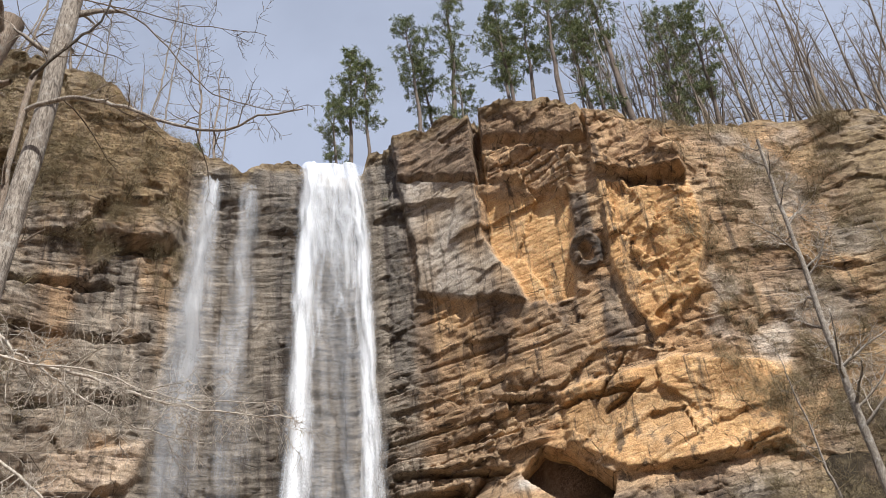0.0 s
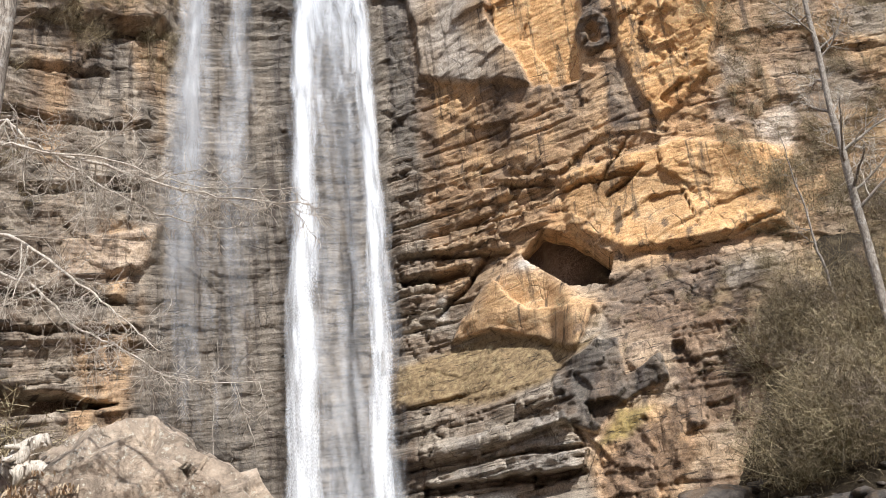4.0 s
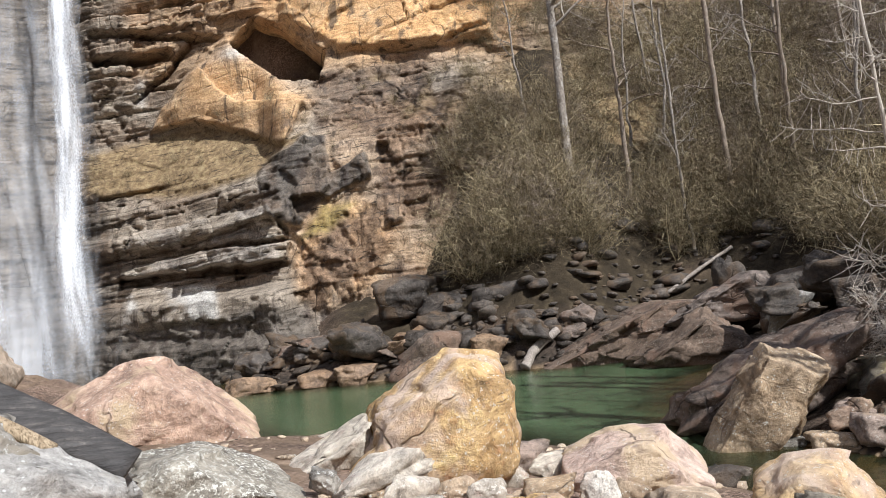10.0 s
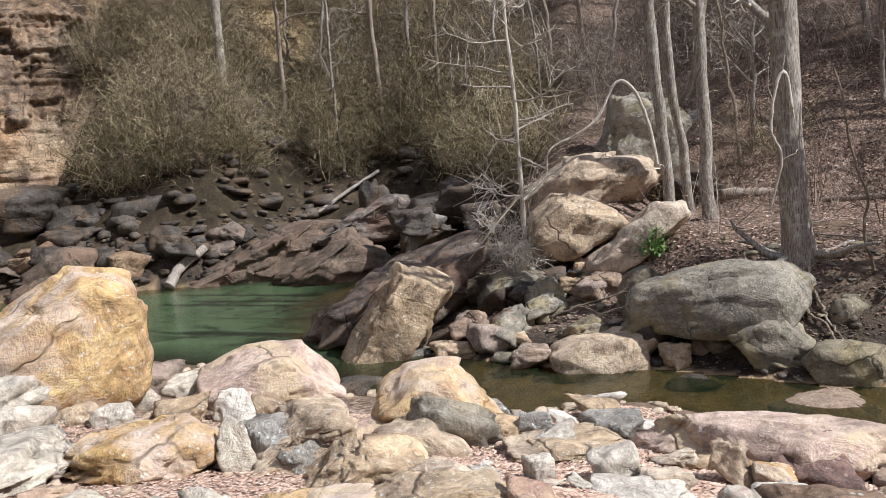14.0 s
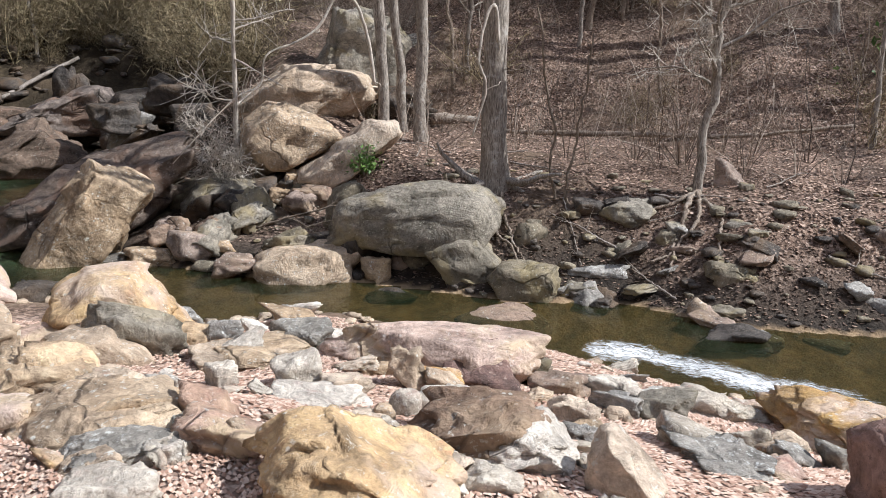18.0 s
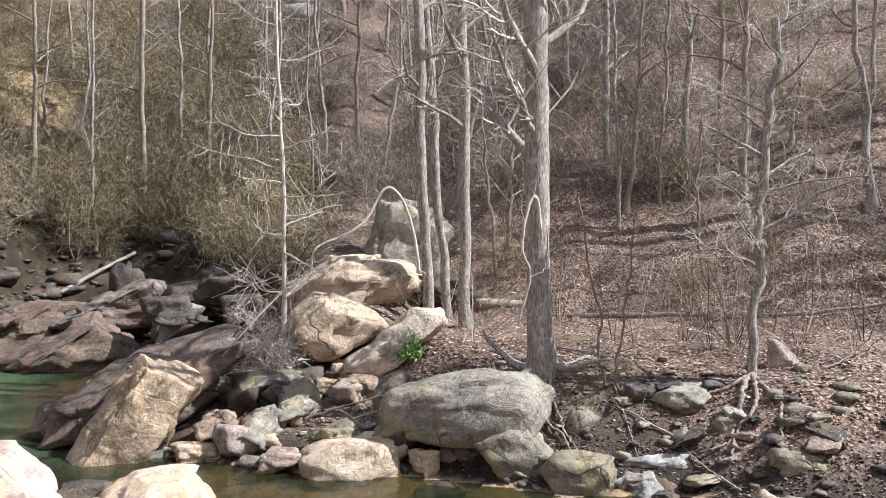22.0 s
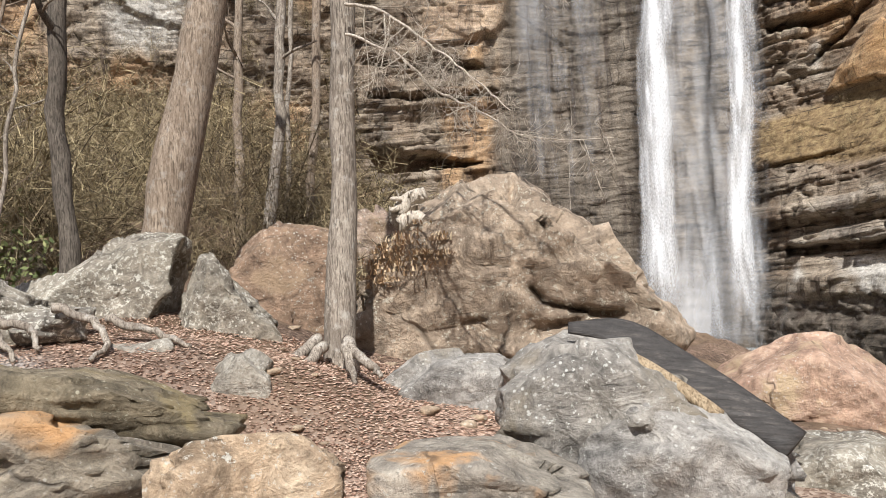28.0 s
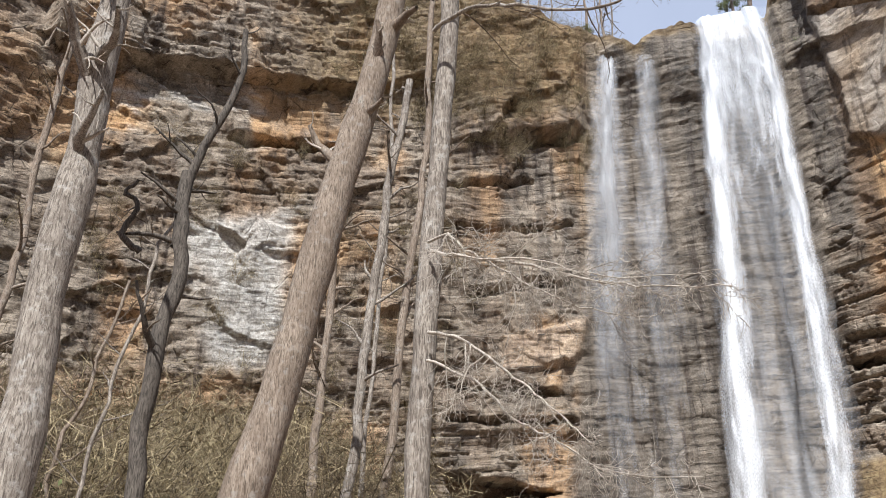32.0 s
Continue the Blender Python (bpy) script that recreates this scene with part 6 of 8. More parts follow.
rock("yellow", (3.68, 11.72, 2.31), (2.70, 1.82, 1.92), -17, where="beside the pool", label="big ochre-yellow boulder beside the pool", cuts=[(-1.00, -0.78, -0.53, 0.38), (-0.53, 0.38, 0.30, 0.98), (0.65, 1.00, 1.00, 0.72)], angular=0.55)
rock("pale", (2.29, 12.50, 2.11), (1.56, 1.20, 0.80), -10, where="beside the pool", level=4, cuts=[(-1.00, -0.89, 1.00, 1.00)], angular=0.65, shape="slab")
rock("pink", (6.49, 10.64, 1.36), (2.13, 1.64, 0.95), -31, label="smooth rounded pinkish boulder beside the pool", cuts=[(-1.00, 0.28, -0.24, 0.97), (0.49, 0.88, 1.00, -0.40)], angular=0.2)
rock("dark", (8.64, 11.34, 0.57), (0.68, 0.52, 0.46), -37, where="in the water", level=4, shape="stone")
rock("pale", (2.68, 10.74, 1.89), (1.37, 1.05, 0.62), -13, lean=-16, level=4, angular=0.65)
rock("pale", (2.14, 8.65, 1.81), (1.84, 1.41, 0.52), -13, angular=0.88, shape="slab")
rock("yellow", (3.48, 8.21, 1.61), (1.52, 1.17, 0.64), -22, angular=0.4)
rock("pale", (4.18, 7.46, 1.63), (0.47, 0.36, 0.69), -28, level=4, angular=0.8)
rock("grey", (4.65, 7.22, 1.53), (1.15, 0.88, 0.66), -32, level=4, angular=0.88)
rock("tan", (4.73, 6.15, 1.53), (1.07, 0.82, 0.50), -37, angular=0.65)
rock("pink", (6.13, 7.30, 1.23), (1.34, 1.03, 0.45), -39, angular=0.4, shape="slab")
rock("tan", (3.67, 10.73, 1.55), (0.62, 0.48, 0.34), -18, level=4, shape="stone")
rock("pale", (4.66, 11.02, 1.42), (0.48, 0.37, 0.41), -22, level=3, shape="stone")
rock("tan", (4.83, 10.17, 1.34), (0.82, 0.63, 0.46), -25, level=4, angular=0.85, shape="stone")
rock("pale", (5.41, 9.82, 1.29), (0.57, 0.44, 0.60), -28, level=4, angular=0.6, shape="stone")
rock("tan", (6.02, 9.94, 1.16), (0.51, 0.39, 0.48), -31, level=4, shape="stone")
rock("pale", (5.59, 11.62, 1.29), (0.84, 0.64, 0.43), -25, level=4, angular=0.65)
rock("pale", (3.97, 10.27, 1.51), (0.56, 0.43, 0.41), -21, level=4, shape="stone")
rock("brown", (5.37, 12.02, 1.39), (0.85, 0.66, 0.53), -24, level=4, angular=0.75)
rock("grey", (1.94, 10.79, 1.93), (0.48, 0.37, 0.53), -10, level=4, angular=0.88)
rock("pale", (7.15, 11.68, 0.94), (0.30, 0.23, 0.51), -31, level=3, shape="stone")
rock("pale", (2.85, 10.05, 1.75), (0.83, 0.64, 0.59), -15, level=4, angular=0.7)
rock("tan", (5.85, 8.97, 1.13), (0.47, 0.36, 0.37), -32, level=4, shape="stone")
rock("tan", (4.99, 5.41, 1.51), (0.74, 0.57, 0.40), -42, level=4, angular=0.75)
rock("big", (-5.56, 16.43, 4.77), (6.71, 5.48, 4.35), 18, where="below the falls", label="enormous brown-grey boulder with a sloping face before the falls", level=6, cuts=[(-1.00, 0.41, -0.20, 0.98), (-0.07, 1.00, 0.44, 0.51), (0.44, 0.51, 1.00, -0.58)], bedding=0.5, angular=0.9, cracks=[[(0.09, -0.06), (0.39, -0.36), (0.89, -0.52), (1.25, -0.60), (1.64, -0.63)]])
rock("slate", (-2.41, 9.58, 3.11), (2.34, 2.03, 2.05), 13, label="dark grey lichen-spotted rock outcrop", cuts=[(-0.97, 0.58, -0.39, 0.97), (0.28, 0.92, 1.00, 0.32)], bedding=1.0, angular=0.95)
rock("slate", (-1.50, 9.23, 2.77), (2.32, 1.78, 1.49), 8, label="dark grey lichen-spotted rock outcrop", cuts=[(-1.00, 0.44, -0.35, 1.00), (0.03, 0.92, 1.00, 0.04)], bedding=1.0, angular=0.95)
rock("pink", (-0.06, 19.40, 2.05), (4.41, 3.39, 2.61), -0, where="before the falls", label="rounded pinkish-brown boulder before the pool", cuts=[(-1.00, 0.41, -0.24, 1.00), (0.18, 0.95, 0.88, -0.07)], angular=0.3)
rock("lichen", (0.44, 11.28, 2.12), (2.57, 1.98, 1.03), -3, cuts=[(-1.00, 0.42, -0.64, 0.97), (-0.04, 0.97, 1.00, -0.48)], angular=0.4)
rock("pale", (3.04, 16.84, 1.11), (2.11, 1.62, 0.97), -11, level=4, cuts=[(-1.00, 0.22, 0.94, 1.00)], angular=0.65, shape="slab")
rock("ledge", (-3.02, 7.33, 2.78), (2.06, 1.58, 0.86), 21, label="low orange-brown bedrock hump", cuts=[(0.08, 1.00, 1.00, 0.07)], angular=0.3)
rock("slate", (-5.10, 11.83, 3.12), (2.25, 1.4, 1.15), 23, cuts=[(-1.0, 0.3, -0.5, 1.0), (0.5, 1.0, 1.0, 0.0)], angular=0.8)
rock("lichen", (-10.45, 10.05, 4.85), (2.75, 1.72, 2.25), 46, label="wedge-shaped boulder white with lichen", cuts=[(-1.00, -0.1, 0.1, 0.85), (0.1, 0.85, 1.0, 1.0), (1.00, 0.94, 0.50, -0.4)], angular=0.9, bedding=0.9)
rock("lichen", (-8.54, 10.46, 4.55), (1.80, 1.09, 1.75), 39, label="pointed lichen-covered block beside the wedge boulder", cuts=[(-1.00, -0.6, -0.35, 0.98), (-0.2, 1.00, 1.00, -0.35)], angular=0.9)
rock("brown", (-9.59, 13.76, 4.79), (2.41, 1.62, 2.88), 35, cuts=[(-1.00, 0.45, -0.33, 1.00)], angular=0.4)
rock("ledge", (-7.00, 5.60, 3.30), (2.80, 1.45, 0.95), 52, label="orange-stained lower bed of the layered ledge", cuts=[(0.2, 1.00, 1.00, -0.2)], angular=0.9, bedding=1.6, shape="ledge")
rock("olive", (-7.10, 6.20, 3.70), (3.20, 1.40, 0.72), 49, lean=7, label="dark grey-green upper bed of the layered ledge", cuts=[(0.0, 1.0, 1.00, -0.1)], angular=0.9, bedding=2.0, shape="ledge")
rock("tan", (-4.92, 6.15, 2.90), (1.82, 0.44, 1.14), 39, lean=4, label="long tan stone block edging the path", angular=0.65, shape="slab")
rock("lichen", (-7.07, 8.94, 3.58), (0.90, 0.65, 0.85), 38, level=4, cuts=[(-1.0, 0.2, -0.3, 1.0), (0.2, 1.0, 1.0, 0.1)], angular=0.8)
rock("lichen", (-8.33, 8.51, 4.00), (0.95, 0.65, 0.50), 44, level=4, angular=0.9, shape="slab")
rock("lichen", (-11.0, 7.85, 4.55), (3.70, 2.2, 1.95), 55, label="long low lichen-spotted rock mound under tree roots", cuts=[(-1.0, 0.95, 0.2, 0.75), (0.2, 0.75, 1.0, -0.4)], angular=0.55, bedding=1.2)

rock("lichen", (-9.59, 8.04, 4.42), (1.20, 0.80, 0.60), 50, level=4, angular=0.75)
rock("olive", (-15.14, 12.30, 5.43), (1.23, 0.95, 2.37), 51, level=4)
rock("brown", (-9.36, 17.09, 5.37), (1.23, 0.95, 2.66), 29)
rock("dark", (9.65, 37.83, 1.53), (3.55, 2.73, 2.28), -14, where="at the pool's far edge", level=4)
rock("umber", (11.87, 36.15, 0.91), (3.59, 2.76, 2.18), -18, where="at the pool's far edge", level=4, cuts=[(-1.00, -0.46, -0.04, 0.95)], angular=0.85)
rock("dark", (15.89, 36.68, 2.43), (3.35, 2.58, 2.77), -23, where="at the pool's far edge", level=4)
rock("dark", (16.12, 33.87, 1.64), (1.94, 1.49, 1.70), -25, where="at the pool's far edge", level=4)
rock("orange", (14.22, 34.11, 0.93), (1.76, 1.35, 1.39), -23, where="at the pool's far edge", level=4)
rock("dark", (12.68, 40.05, 3.57), (3.46, 2.66, 2.21), -18, where="under the cliff", level=4)
rock("dark", (13.92, 38.22, 2.69), (2.44, 1.87, 1.95), -20, where="at the pool's far edge", level=4)
rock("orange", (8.81, 37.10, 0.34), (2.29, 1.77, 1.07), -13, where="at the pool's far edge", level=4)
rock("orange", (4.33, 39.99, 0.30), (2.56, 1.97, 1.00), -6, where="at the pool's far edge", level=4)
rock("orange", (7.28, 38.34, 0.33), (1.94, 1.49, 0.79), -11, where="at the pool's far edge", level=4)
rock("brown", (8.85, 39.38, 1.59), (1.44, 1.10, 1.19), -13, where="at the pool's far edge", level=3, shape="stone")
rock("dark", (6.71, 40.92, 1.00), (1.77, 1.36, 1.20), -9, where="at the pool's far edge", level=4, shape="stone")
rock("dark", (5.00, 42.29, 1.10), (2.11, 1.62, 1.43), -7, where="at the pool's far edge", level=4, shape="stone")
rock("lichen", (47.00, 38.74, 22.83), (3.14, 2.42, 4.20), -50, where="high on the wooded slope", level=4, angular=0.9)
rock("lichen", (45.04, 38.03, 19.66), (3.26, 2.51, 3.14), -50, where="high on the wooded slope", level=4, angular=0.9)
rock("grey", (43.10, 34.94, 14.56), (4.91, 3.78, 5.77), -51, where="high on the wooded slope", level=4, angular=0.9)
rock("grey", (49.27, 36.30, 21.73), (4.02, 3.09, 3.41), -54, where="high on the wooded slope", level=4, angular=0.9)
rock("tan", (12.28, 14.70, 0.88), (3.00, 1.73, 2.60), -39, where="leaning over the pool", label="tall tan boulder leaning at the pool's edge", cuts=[(-1.00, -0.97, 0.12, 0.98), (0.25, 0.98, 1.00, 0.54), (1.00, 0.39, 0.25, -0.99)], angular=0.5)
rock("umber", (13.62, 16.12, 1.10), (5.30, 2.55, 3.15), -39, where="at the pool's edge", label="long red-brown slab sloping into the pool", cuts=[(-1.00, -0.74, -0.01, 0.44), (0.05, 0.48, 0.98, 1.00), (1.00, 0.37, 0.10, -1.00)], angular=0.7, bedding=0.9)
rock("olive", (15.78, 13.71, 0.85), (2.55, 1.97, 1.33), -48, where="on the far bank", level=4, angular=0.5)
rock("tan", (17.66, 13.20, 2.42), (2.65, 1.78, 1.87), -52, where="stacked on the far bank", level=4, cuts=[(-1.00, 0.30, -0.40, 0.97), (-0.29, 1.00, 1.00, 0.22), (1.00, 0.05, 0.06, -1.00), (-1.00, -0.20, -0.63, -1.00)], angular=0.95, bedding=0.9)
rock("olive", (23.75, 15.25, 4.0), (3.2, 2.0, 4.1), -56, where="standing on the leafy terrace", label="tall ribbed brown-grey boulder standing behind the trees", level=5, cuts=[(-1.00, -0.57, -0.43, 0.92), (0.43, 0.99, 1.00, 0.62)], angular=1.0, bedding=0.5)
rock("umber", (18.55, 31.0, 0.75), (7.40, 3.6, 3.10), -31, where="at the pool's far edge", label="long brown bedrock apron dipping into the pool", level=6, cuts=[(-1.00, -0.55, 0.55, 1.0)], angular=0.8, bedding=1.2, shape="slab")
rock("umber", (19.35, 26.9, 0.75), (4.60, 2.6, 2.40), -36, where="at the pool's far edge", label="layered grey-brown slab slanting at the pool's edge", cuts=[(-1.00, -0.70, 0.35, 0.95), (0.4, 1.0, 1.0, 0.3)], angular=0.95, bedding=1.8, shape="slab")
rock("umber", (21.75, 27.8, 2.15), (4.60, 2.6, 2.00), -38, where="above the pool", label="smooth brown bedrock hump above the pool", cuts=[(-1.00, -0.70, 0.45, 0.95)], angular=0.6, bedding=0.8, shape="slab")
rock("dark", (20.9, 23.3, 2.15), (2.10, 1.3, 1.15), -42, where="on the far bank", level=4, angular=0.95, bedding=1.2)
rock("dark", (22.96, 22.5, 2.8), (2.30, 1.4, 1.35), -46, where="on the far bank", level=4, angular=0.95, bedding=1.2)
rock("dark", (19.4, 20.7, 1.75), (1.50, 1.1, 1.06), -43, where="on the far bank", level=4, angular=0.95)
rock("dark", (22.86, 24.86, 1.85), (2.37, 1.82, 2.44), -42, where="on the far bank", level=4, cuts=[(-1.00, -0.35, -0.36, 0.95)], angular=0.95)
rock("slate", (21.67, 23.60, 1.53), (1.63, 1.25, 1.51), -42, where="on the far bank", level=4, angular=0.95)
rock("dark", (23.83, 23.64, 2.56), (1.70, 1.31, 2.30), -45, where="on the far bank", level=4, angular=0.95)
rock("dark", (22.78, 27.42, 2.05), (2.01, 1.54, 3.27), -40, where="on the far bank", level=4, angular=0.95)
rock("dark", (22.21, 20.96, 2.23), (1.61, 1.24, 1.29), -46, where="on the far bank", level=4, angular=0.9)
rock("tan", (4.67, 7.34, 1.56), (1.47, 1.13, 0.75), -31, where="beside the pool", cuts=[(-1.00, -0.79, 0.05, 0.74)], angular=0.85, bedding=1.2)
rock("tan", (4.24, 4.59, 1.70), (1.30, 1.00, 0.42), -40, cuts=[(-1.00, -0.15, -0.39, 0.96)], angular=0.85, bedding=1.2, shape="slab")
rock("pink", (3.78, 5.30, 1.70), (0.77, 0.59, 0.33), -33, level=4, angular=0.7, shape="slab")
rock("tan", (4.71, 6.10, 1.54), (1.24, 0.95, 0.50), -35, cuts=[(-1.00, -0.66, -0.30, 0.91)], angular=0.8, bedding=1.1, shape="slab")
rock("tan", (7.08, 5.55, 1.18), (1.32, 1.02, 0.27), -50, angular=0.8, bedding=1.2, shape="slab")


# ---- trees that stand near ----
tree("bare_tree", (-10.90, 7.25, 3.19), (-11.34, 7.63, 20.58), 0.376, 0.227, "stout grey bare tree leaning over the path", M_BARK, M_TWIG, 11, 9, 2.6, 3, 0.5, 14, 0.03, roots=4)
tree("bare_tree", (-11.36, 10.01, 3.45), (-11.45, 10.04, 13.14), 0.175, 0.134, "thin dark crooked tree with a broken top", M_BARK_DARK, M_TWIG_BROWN, 12, 5, 1.6, 2, 0.6, 10, 0.05, spread=1.1)
tree("bare_tree", (-10.72, 10.79, 3.50), (-8.21, 12.80, 19.98), 0.433, 0.289, "thick leaning tree with reddish-brown bark", M_BARK_BROWN, M_TWIG, 13, 7, 1.6, 3, 0.6, 14, 0.03, roots=4)
tree("bare_tree", (-6.86, 11.14, 3.13), (-6.14, 11.65, 21.14), 0.233, 0.170, "straight grey tree with spreading roots beside the boulder", M_BARK, M_TWIG, 14, 6, 2.2, 2, 0.75, 14, 0.02, roots=7)
tree("bare_tree", (17.31, 7.18, 1.69), (17.09, 7.53, 17.23), 0.280, 0.229, "tall grey tree on the far creek bank", M_BARK, M_TWIG, 15, 20, 3.6, 3, 0.30, 12, 0.02, roots=8, least=0.012)
tree("bare_tree", (19.99, 11.73, 2.13), (19.58, 12.39, 18.37), 0.158, 0.135, "slim pale tree on the far creek bank", M_BARK, M_TWIG, 16, 15, 3.0, 3, 0.36, 10, 0.03, least=0.012)
tree("bare_tree", (21.95, 12.34, 2.31), (21.29, 13.44, 19.14), 0.138, 0.120, "slim pale tree on the far creek bank", M_BARK, M_TWIG, 17, 15, 2.6, 3, 0.36, 10, 0.03, least=0.012)
tree("bare_tree", (20.93, 11.09, 2.18), (20.75, 11.41, 18.98), 0.178, 0.129, "slim pale tree on the far creek bank", M_BARK, M_TWIG, 18, 16, 3.0, 3, 0.34, 10, 0.03, least=0.012)
tree("bare_tree", (16.70, 14.16, 0.78), (16.39, 14.51, 12.83), 0.076, 0.030, "pale sapling with many fine level branches", M_TWIG, M_TWIG, 19, 26, 2.2, 2, 0.18, 8, 0.02, 0.05, spread=1.5, least=0.014)
tree("bare_tree", (18.88, 3.00, 1.34), (18.90, 2.64, 9.57), 0.110, 0.084, "crooked grey tree among stones on the far bank", M_BARK, M_TWIG, 20, 22, 2.6, 3, 0.35, 10, 0.05, least=0.012)
tree("bare_tree", (17.39, 5.58, 0.78), (17.87, 5.32, 5.24), 0.037, 0.019, "twin-stemmed sapling on the far bank", M_TWIG_BROWN, M_TWIG_BROWN, 21, 10, 1.0, 2, 0.3, 6, 0.04)
tree("bare_tree", (17.43, 5.46, 0.79), (17.50, 6.49, 5.73), 0.037, 0.019, "twin-stemmed sapling on the far bank", M_TWIG_BROWN, M_TWIG_BROWN, 22, 10, 1.0, 2, 0.3, 6, 0.04)
tree("bare_tree", (21.74, 38.11, 8.14), (22.26, 37.97, 34.94), 0.272, 0.091, "bare tree leaning out from the brushy slope", M_BARK, M_TWIG, 23, 22, 4.0, 3, 0.3, 8, 0.03, 0.05, least=0.02)
tree("bare_tree", (28.48, 33.67, 5.06), (28.10, 33.98, 26.75), 0.151, 0.091, "slender grey bare tree on the leaf-covered slope", M_BARK_BROWN, M_TWIG, 30, 14, 2.4, 2, 0.3, 6, 0.05, 0.05, least=0.013)
tree("bare_tree", (26.14, 34.24, 3.82), (25.89, 34.43, 16.55), 0.089, 0.053, "slender grey bare tree on the leaf-covered slope", M_BARK, M_TWIG, 31, 14, 2.4, 2, 0.3, 6, 0.05, 0.05, least=0.013)
tree("bare_tree", (31.01, 34.12, 7.34), (30.80, 34.31, 21.15), 0.111, 0.066, "slender grey bare tree on the leaf-covered slope", M_BARK, M_TWIG, 32, 14, 2.4, 2, 0.3, 6, 0.05, 0.05, least=0.013)
tree("bare_tree", (32.68, 33.93, 8.61), (32.28, 34.31, 26.84), 0.113, 0.068, "slender grey bare tree on the leaf-covered slope", M_BARK_BROWN, M_TWIG, 33, 14, 2.4, 2, 0.3, 6, 0.05, 0.05, least=0.013)
tree("bare_tree", (29.60, 9.91, 6.96), (29.52, 10.15, 20.30), 0.139, 0.083, "slender grey bare tree on the leaf-covered slope", M_BARK, M_TWIG, 34, 14, 2.4, 2, 0.3, 6, 0.05, 0.05, least=0.013)
tree("bare_tree", (31.34, 7.50, 7.96), (31.28, 7.74, 19.90), 0.143, 0.086, "slender grey bare tree on the leaf-covered slope", M_BARK, M_TWIG, 35, 14, 2.4, 2, 0.3, 6, 0.05, 0.05, least=0.013)
tree("bare_tree", (30.60, 6.23, 6.54), (30.59, 6.31, 19.77), 0.117, 0.070, "slender grey bare tree on the leaf-covered slope", M_BARK_BROWN, M_TWIG, 36, 14, 2.4, 2, 0.3, 6, 0.05, 0.05, least=0.013)
tree("bare_tree", (27.82, 8.92, 4.37), (27.65, 9.41, 14.44), 0.080, 0.048, "slender grey bare tree on the leaf-covered slope", M_BARK, M_TWIG, 37, 14, 2.4, 2, 0.3, 6, 0.05, 0.05, least=0.013)
tree("bare_tree", (43.99, 43.85, 21.84), (43.82, 44.03, 30.40), 0.192, 0.115, "slender grey bare tree on the leaf-covered slope", M_BARK, M_TWIG, 38, 14, 2.4, 2, 0.3, 6, 0.05, 0.05, least=0.013)
tree("bare_tree", (37.18, 33.62, 12.37), (37.03, 33.79, 27.85), 0.120, 0.072, "slender grey bare tree on the leaf-covered slope", M_BARK_BROWN, M_TWIG, 39, 14, 2.4, 2, 0.3, 6, 0.05, 0.05, least=0.013)
tree("bare_tree", (25.49, 12.04, 4.15), (25.63, 11.75, 10.11), 0.077, 0.046, "slender grey bare tree on the leaf-covered slope", M_BARK, M_TWIG, 40, 14, 2.4, 2, 0.3, 6, 0.05, 0.05, least=0.013)
tree("bare_tree", (40.60, 19.84, 12.58), (40.40, 20.24, 23.74), 0.139, 0.084, "slender grey bare tree on the leaf-covered slope", M_BARK, M_TWIG, 41, 14, 2.4, 2, 0.3, 6, 0.05, 0.05, least=0.013)
tree("bare_tree", (26.59, 5.84, 3.23), (26.58, 5.89, 8.90), 0.056, 0.033, "slender grey bare tree on the leaf-covered slope", M_BARK_BROWN, M_TWIG, 42, 14, 2.4, 2, 0.3, 6, 0.05, 0.05, least=0.013)
tree("bare_tree", (46.37, 35.09, 20.92), (46.07, 35.47, 28.89), 0.160, 0.096, "slender grey bare tree on the leaf-covered slope", M_BARK, M_TWIG, 43, 14, 2.4, 2, 0.3, 6, 0.05, 0.05, least=0.013)
tree("bare_tree", (45.65, 30.97, 17.36), (45.74, 30.83, 28.24), 0.132, 0.079, "slender grey bare tree on the leaf-covered slope", M_BARK, M_TWIG, 44, 14, 2.4, 2, 0.3, 6, 0.05, 0.05, least=0.013)
tree("bare_tree", (29.17, 7.90, 5.92), (29.24, 7.66, 13.56), 0.072, 0.043, "slender grey bare tree on the leaf-covered slope", M_BARK_BROWN, M_TWIG, 45, 14, 2.4, 2, 0.3, 6, 0.05, 0.05, least=0.013)
tree("bare_tree", (-14.84, 19.05, 5.31), (-14.59, 19.31, 20.34), 0.149, 0.104, "slender bare tree among brush below the cliff", M_BARK_BROWN, M_TWIG_BROWN, 46, 10, 1.8, 2, 0.35, 8, 0.05)
tree("bare_tree", (-11.90, 16.28, 4.18), (-10.69, 17.10, 19.88), 0.151, 0.106, "slender bare tree among brush below the cliff", M_BARK, M_TWIG_BROWN, 47, 10, 1.8, 2, 0.35, 8, 0.05)
tree("bare_tree", (-12.34, 18.41, 4.63), (-11.10, 19.17, 25.16), 0.136, 0.095, "slender bare tree among brush below the cliff", M_BARK_BROWN, M_TWIG_BROWN, 48, 10, 1.8, 2, 0.35, 8, 0.05)
tree("bare_tree", (-13.08, 19.10, 4.85), (-12.80, 19.32, 23.77), 0.079, 0.055, "slender bare tree among brush below the cliff", M_BARK, M_TWIG_BROWN, 49, 10, 1.8, 2, 0.35, 8, 0.05)
tree("bare_tree", (-18.81, 11.73, 4.76), (-19.13, 11.62, 21.52), 0.121, 0.085, "slender bare tree among brush below the cliff", M_BARK_BROWN, M_TWIG_BROWN, 50, 10, 1.8, 2, 0.35, 8, 0.05)
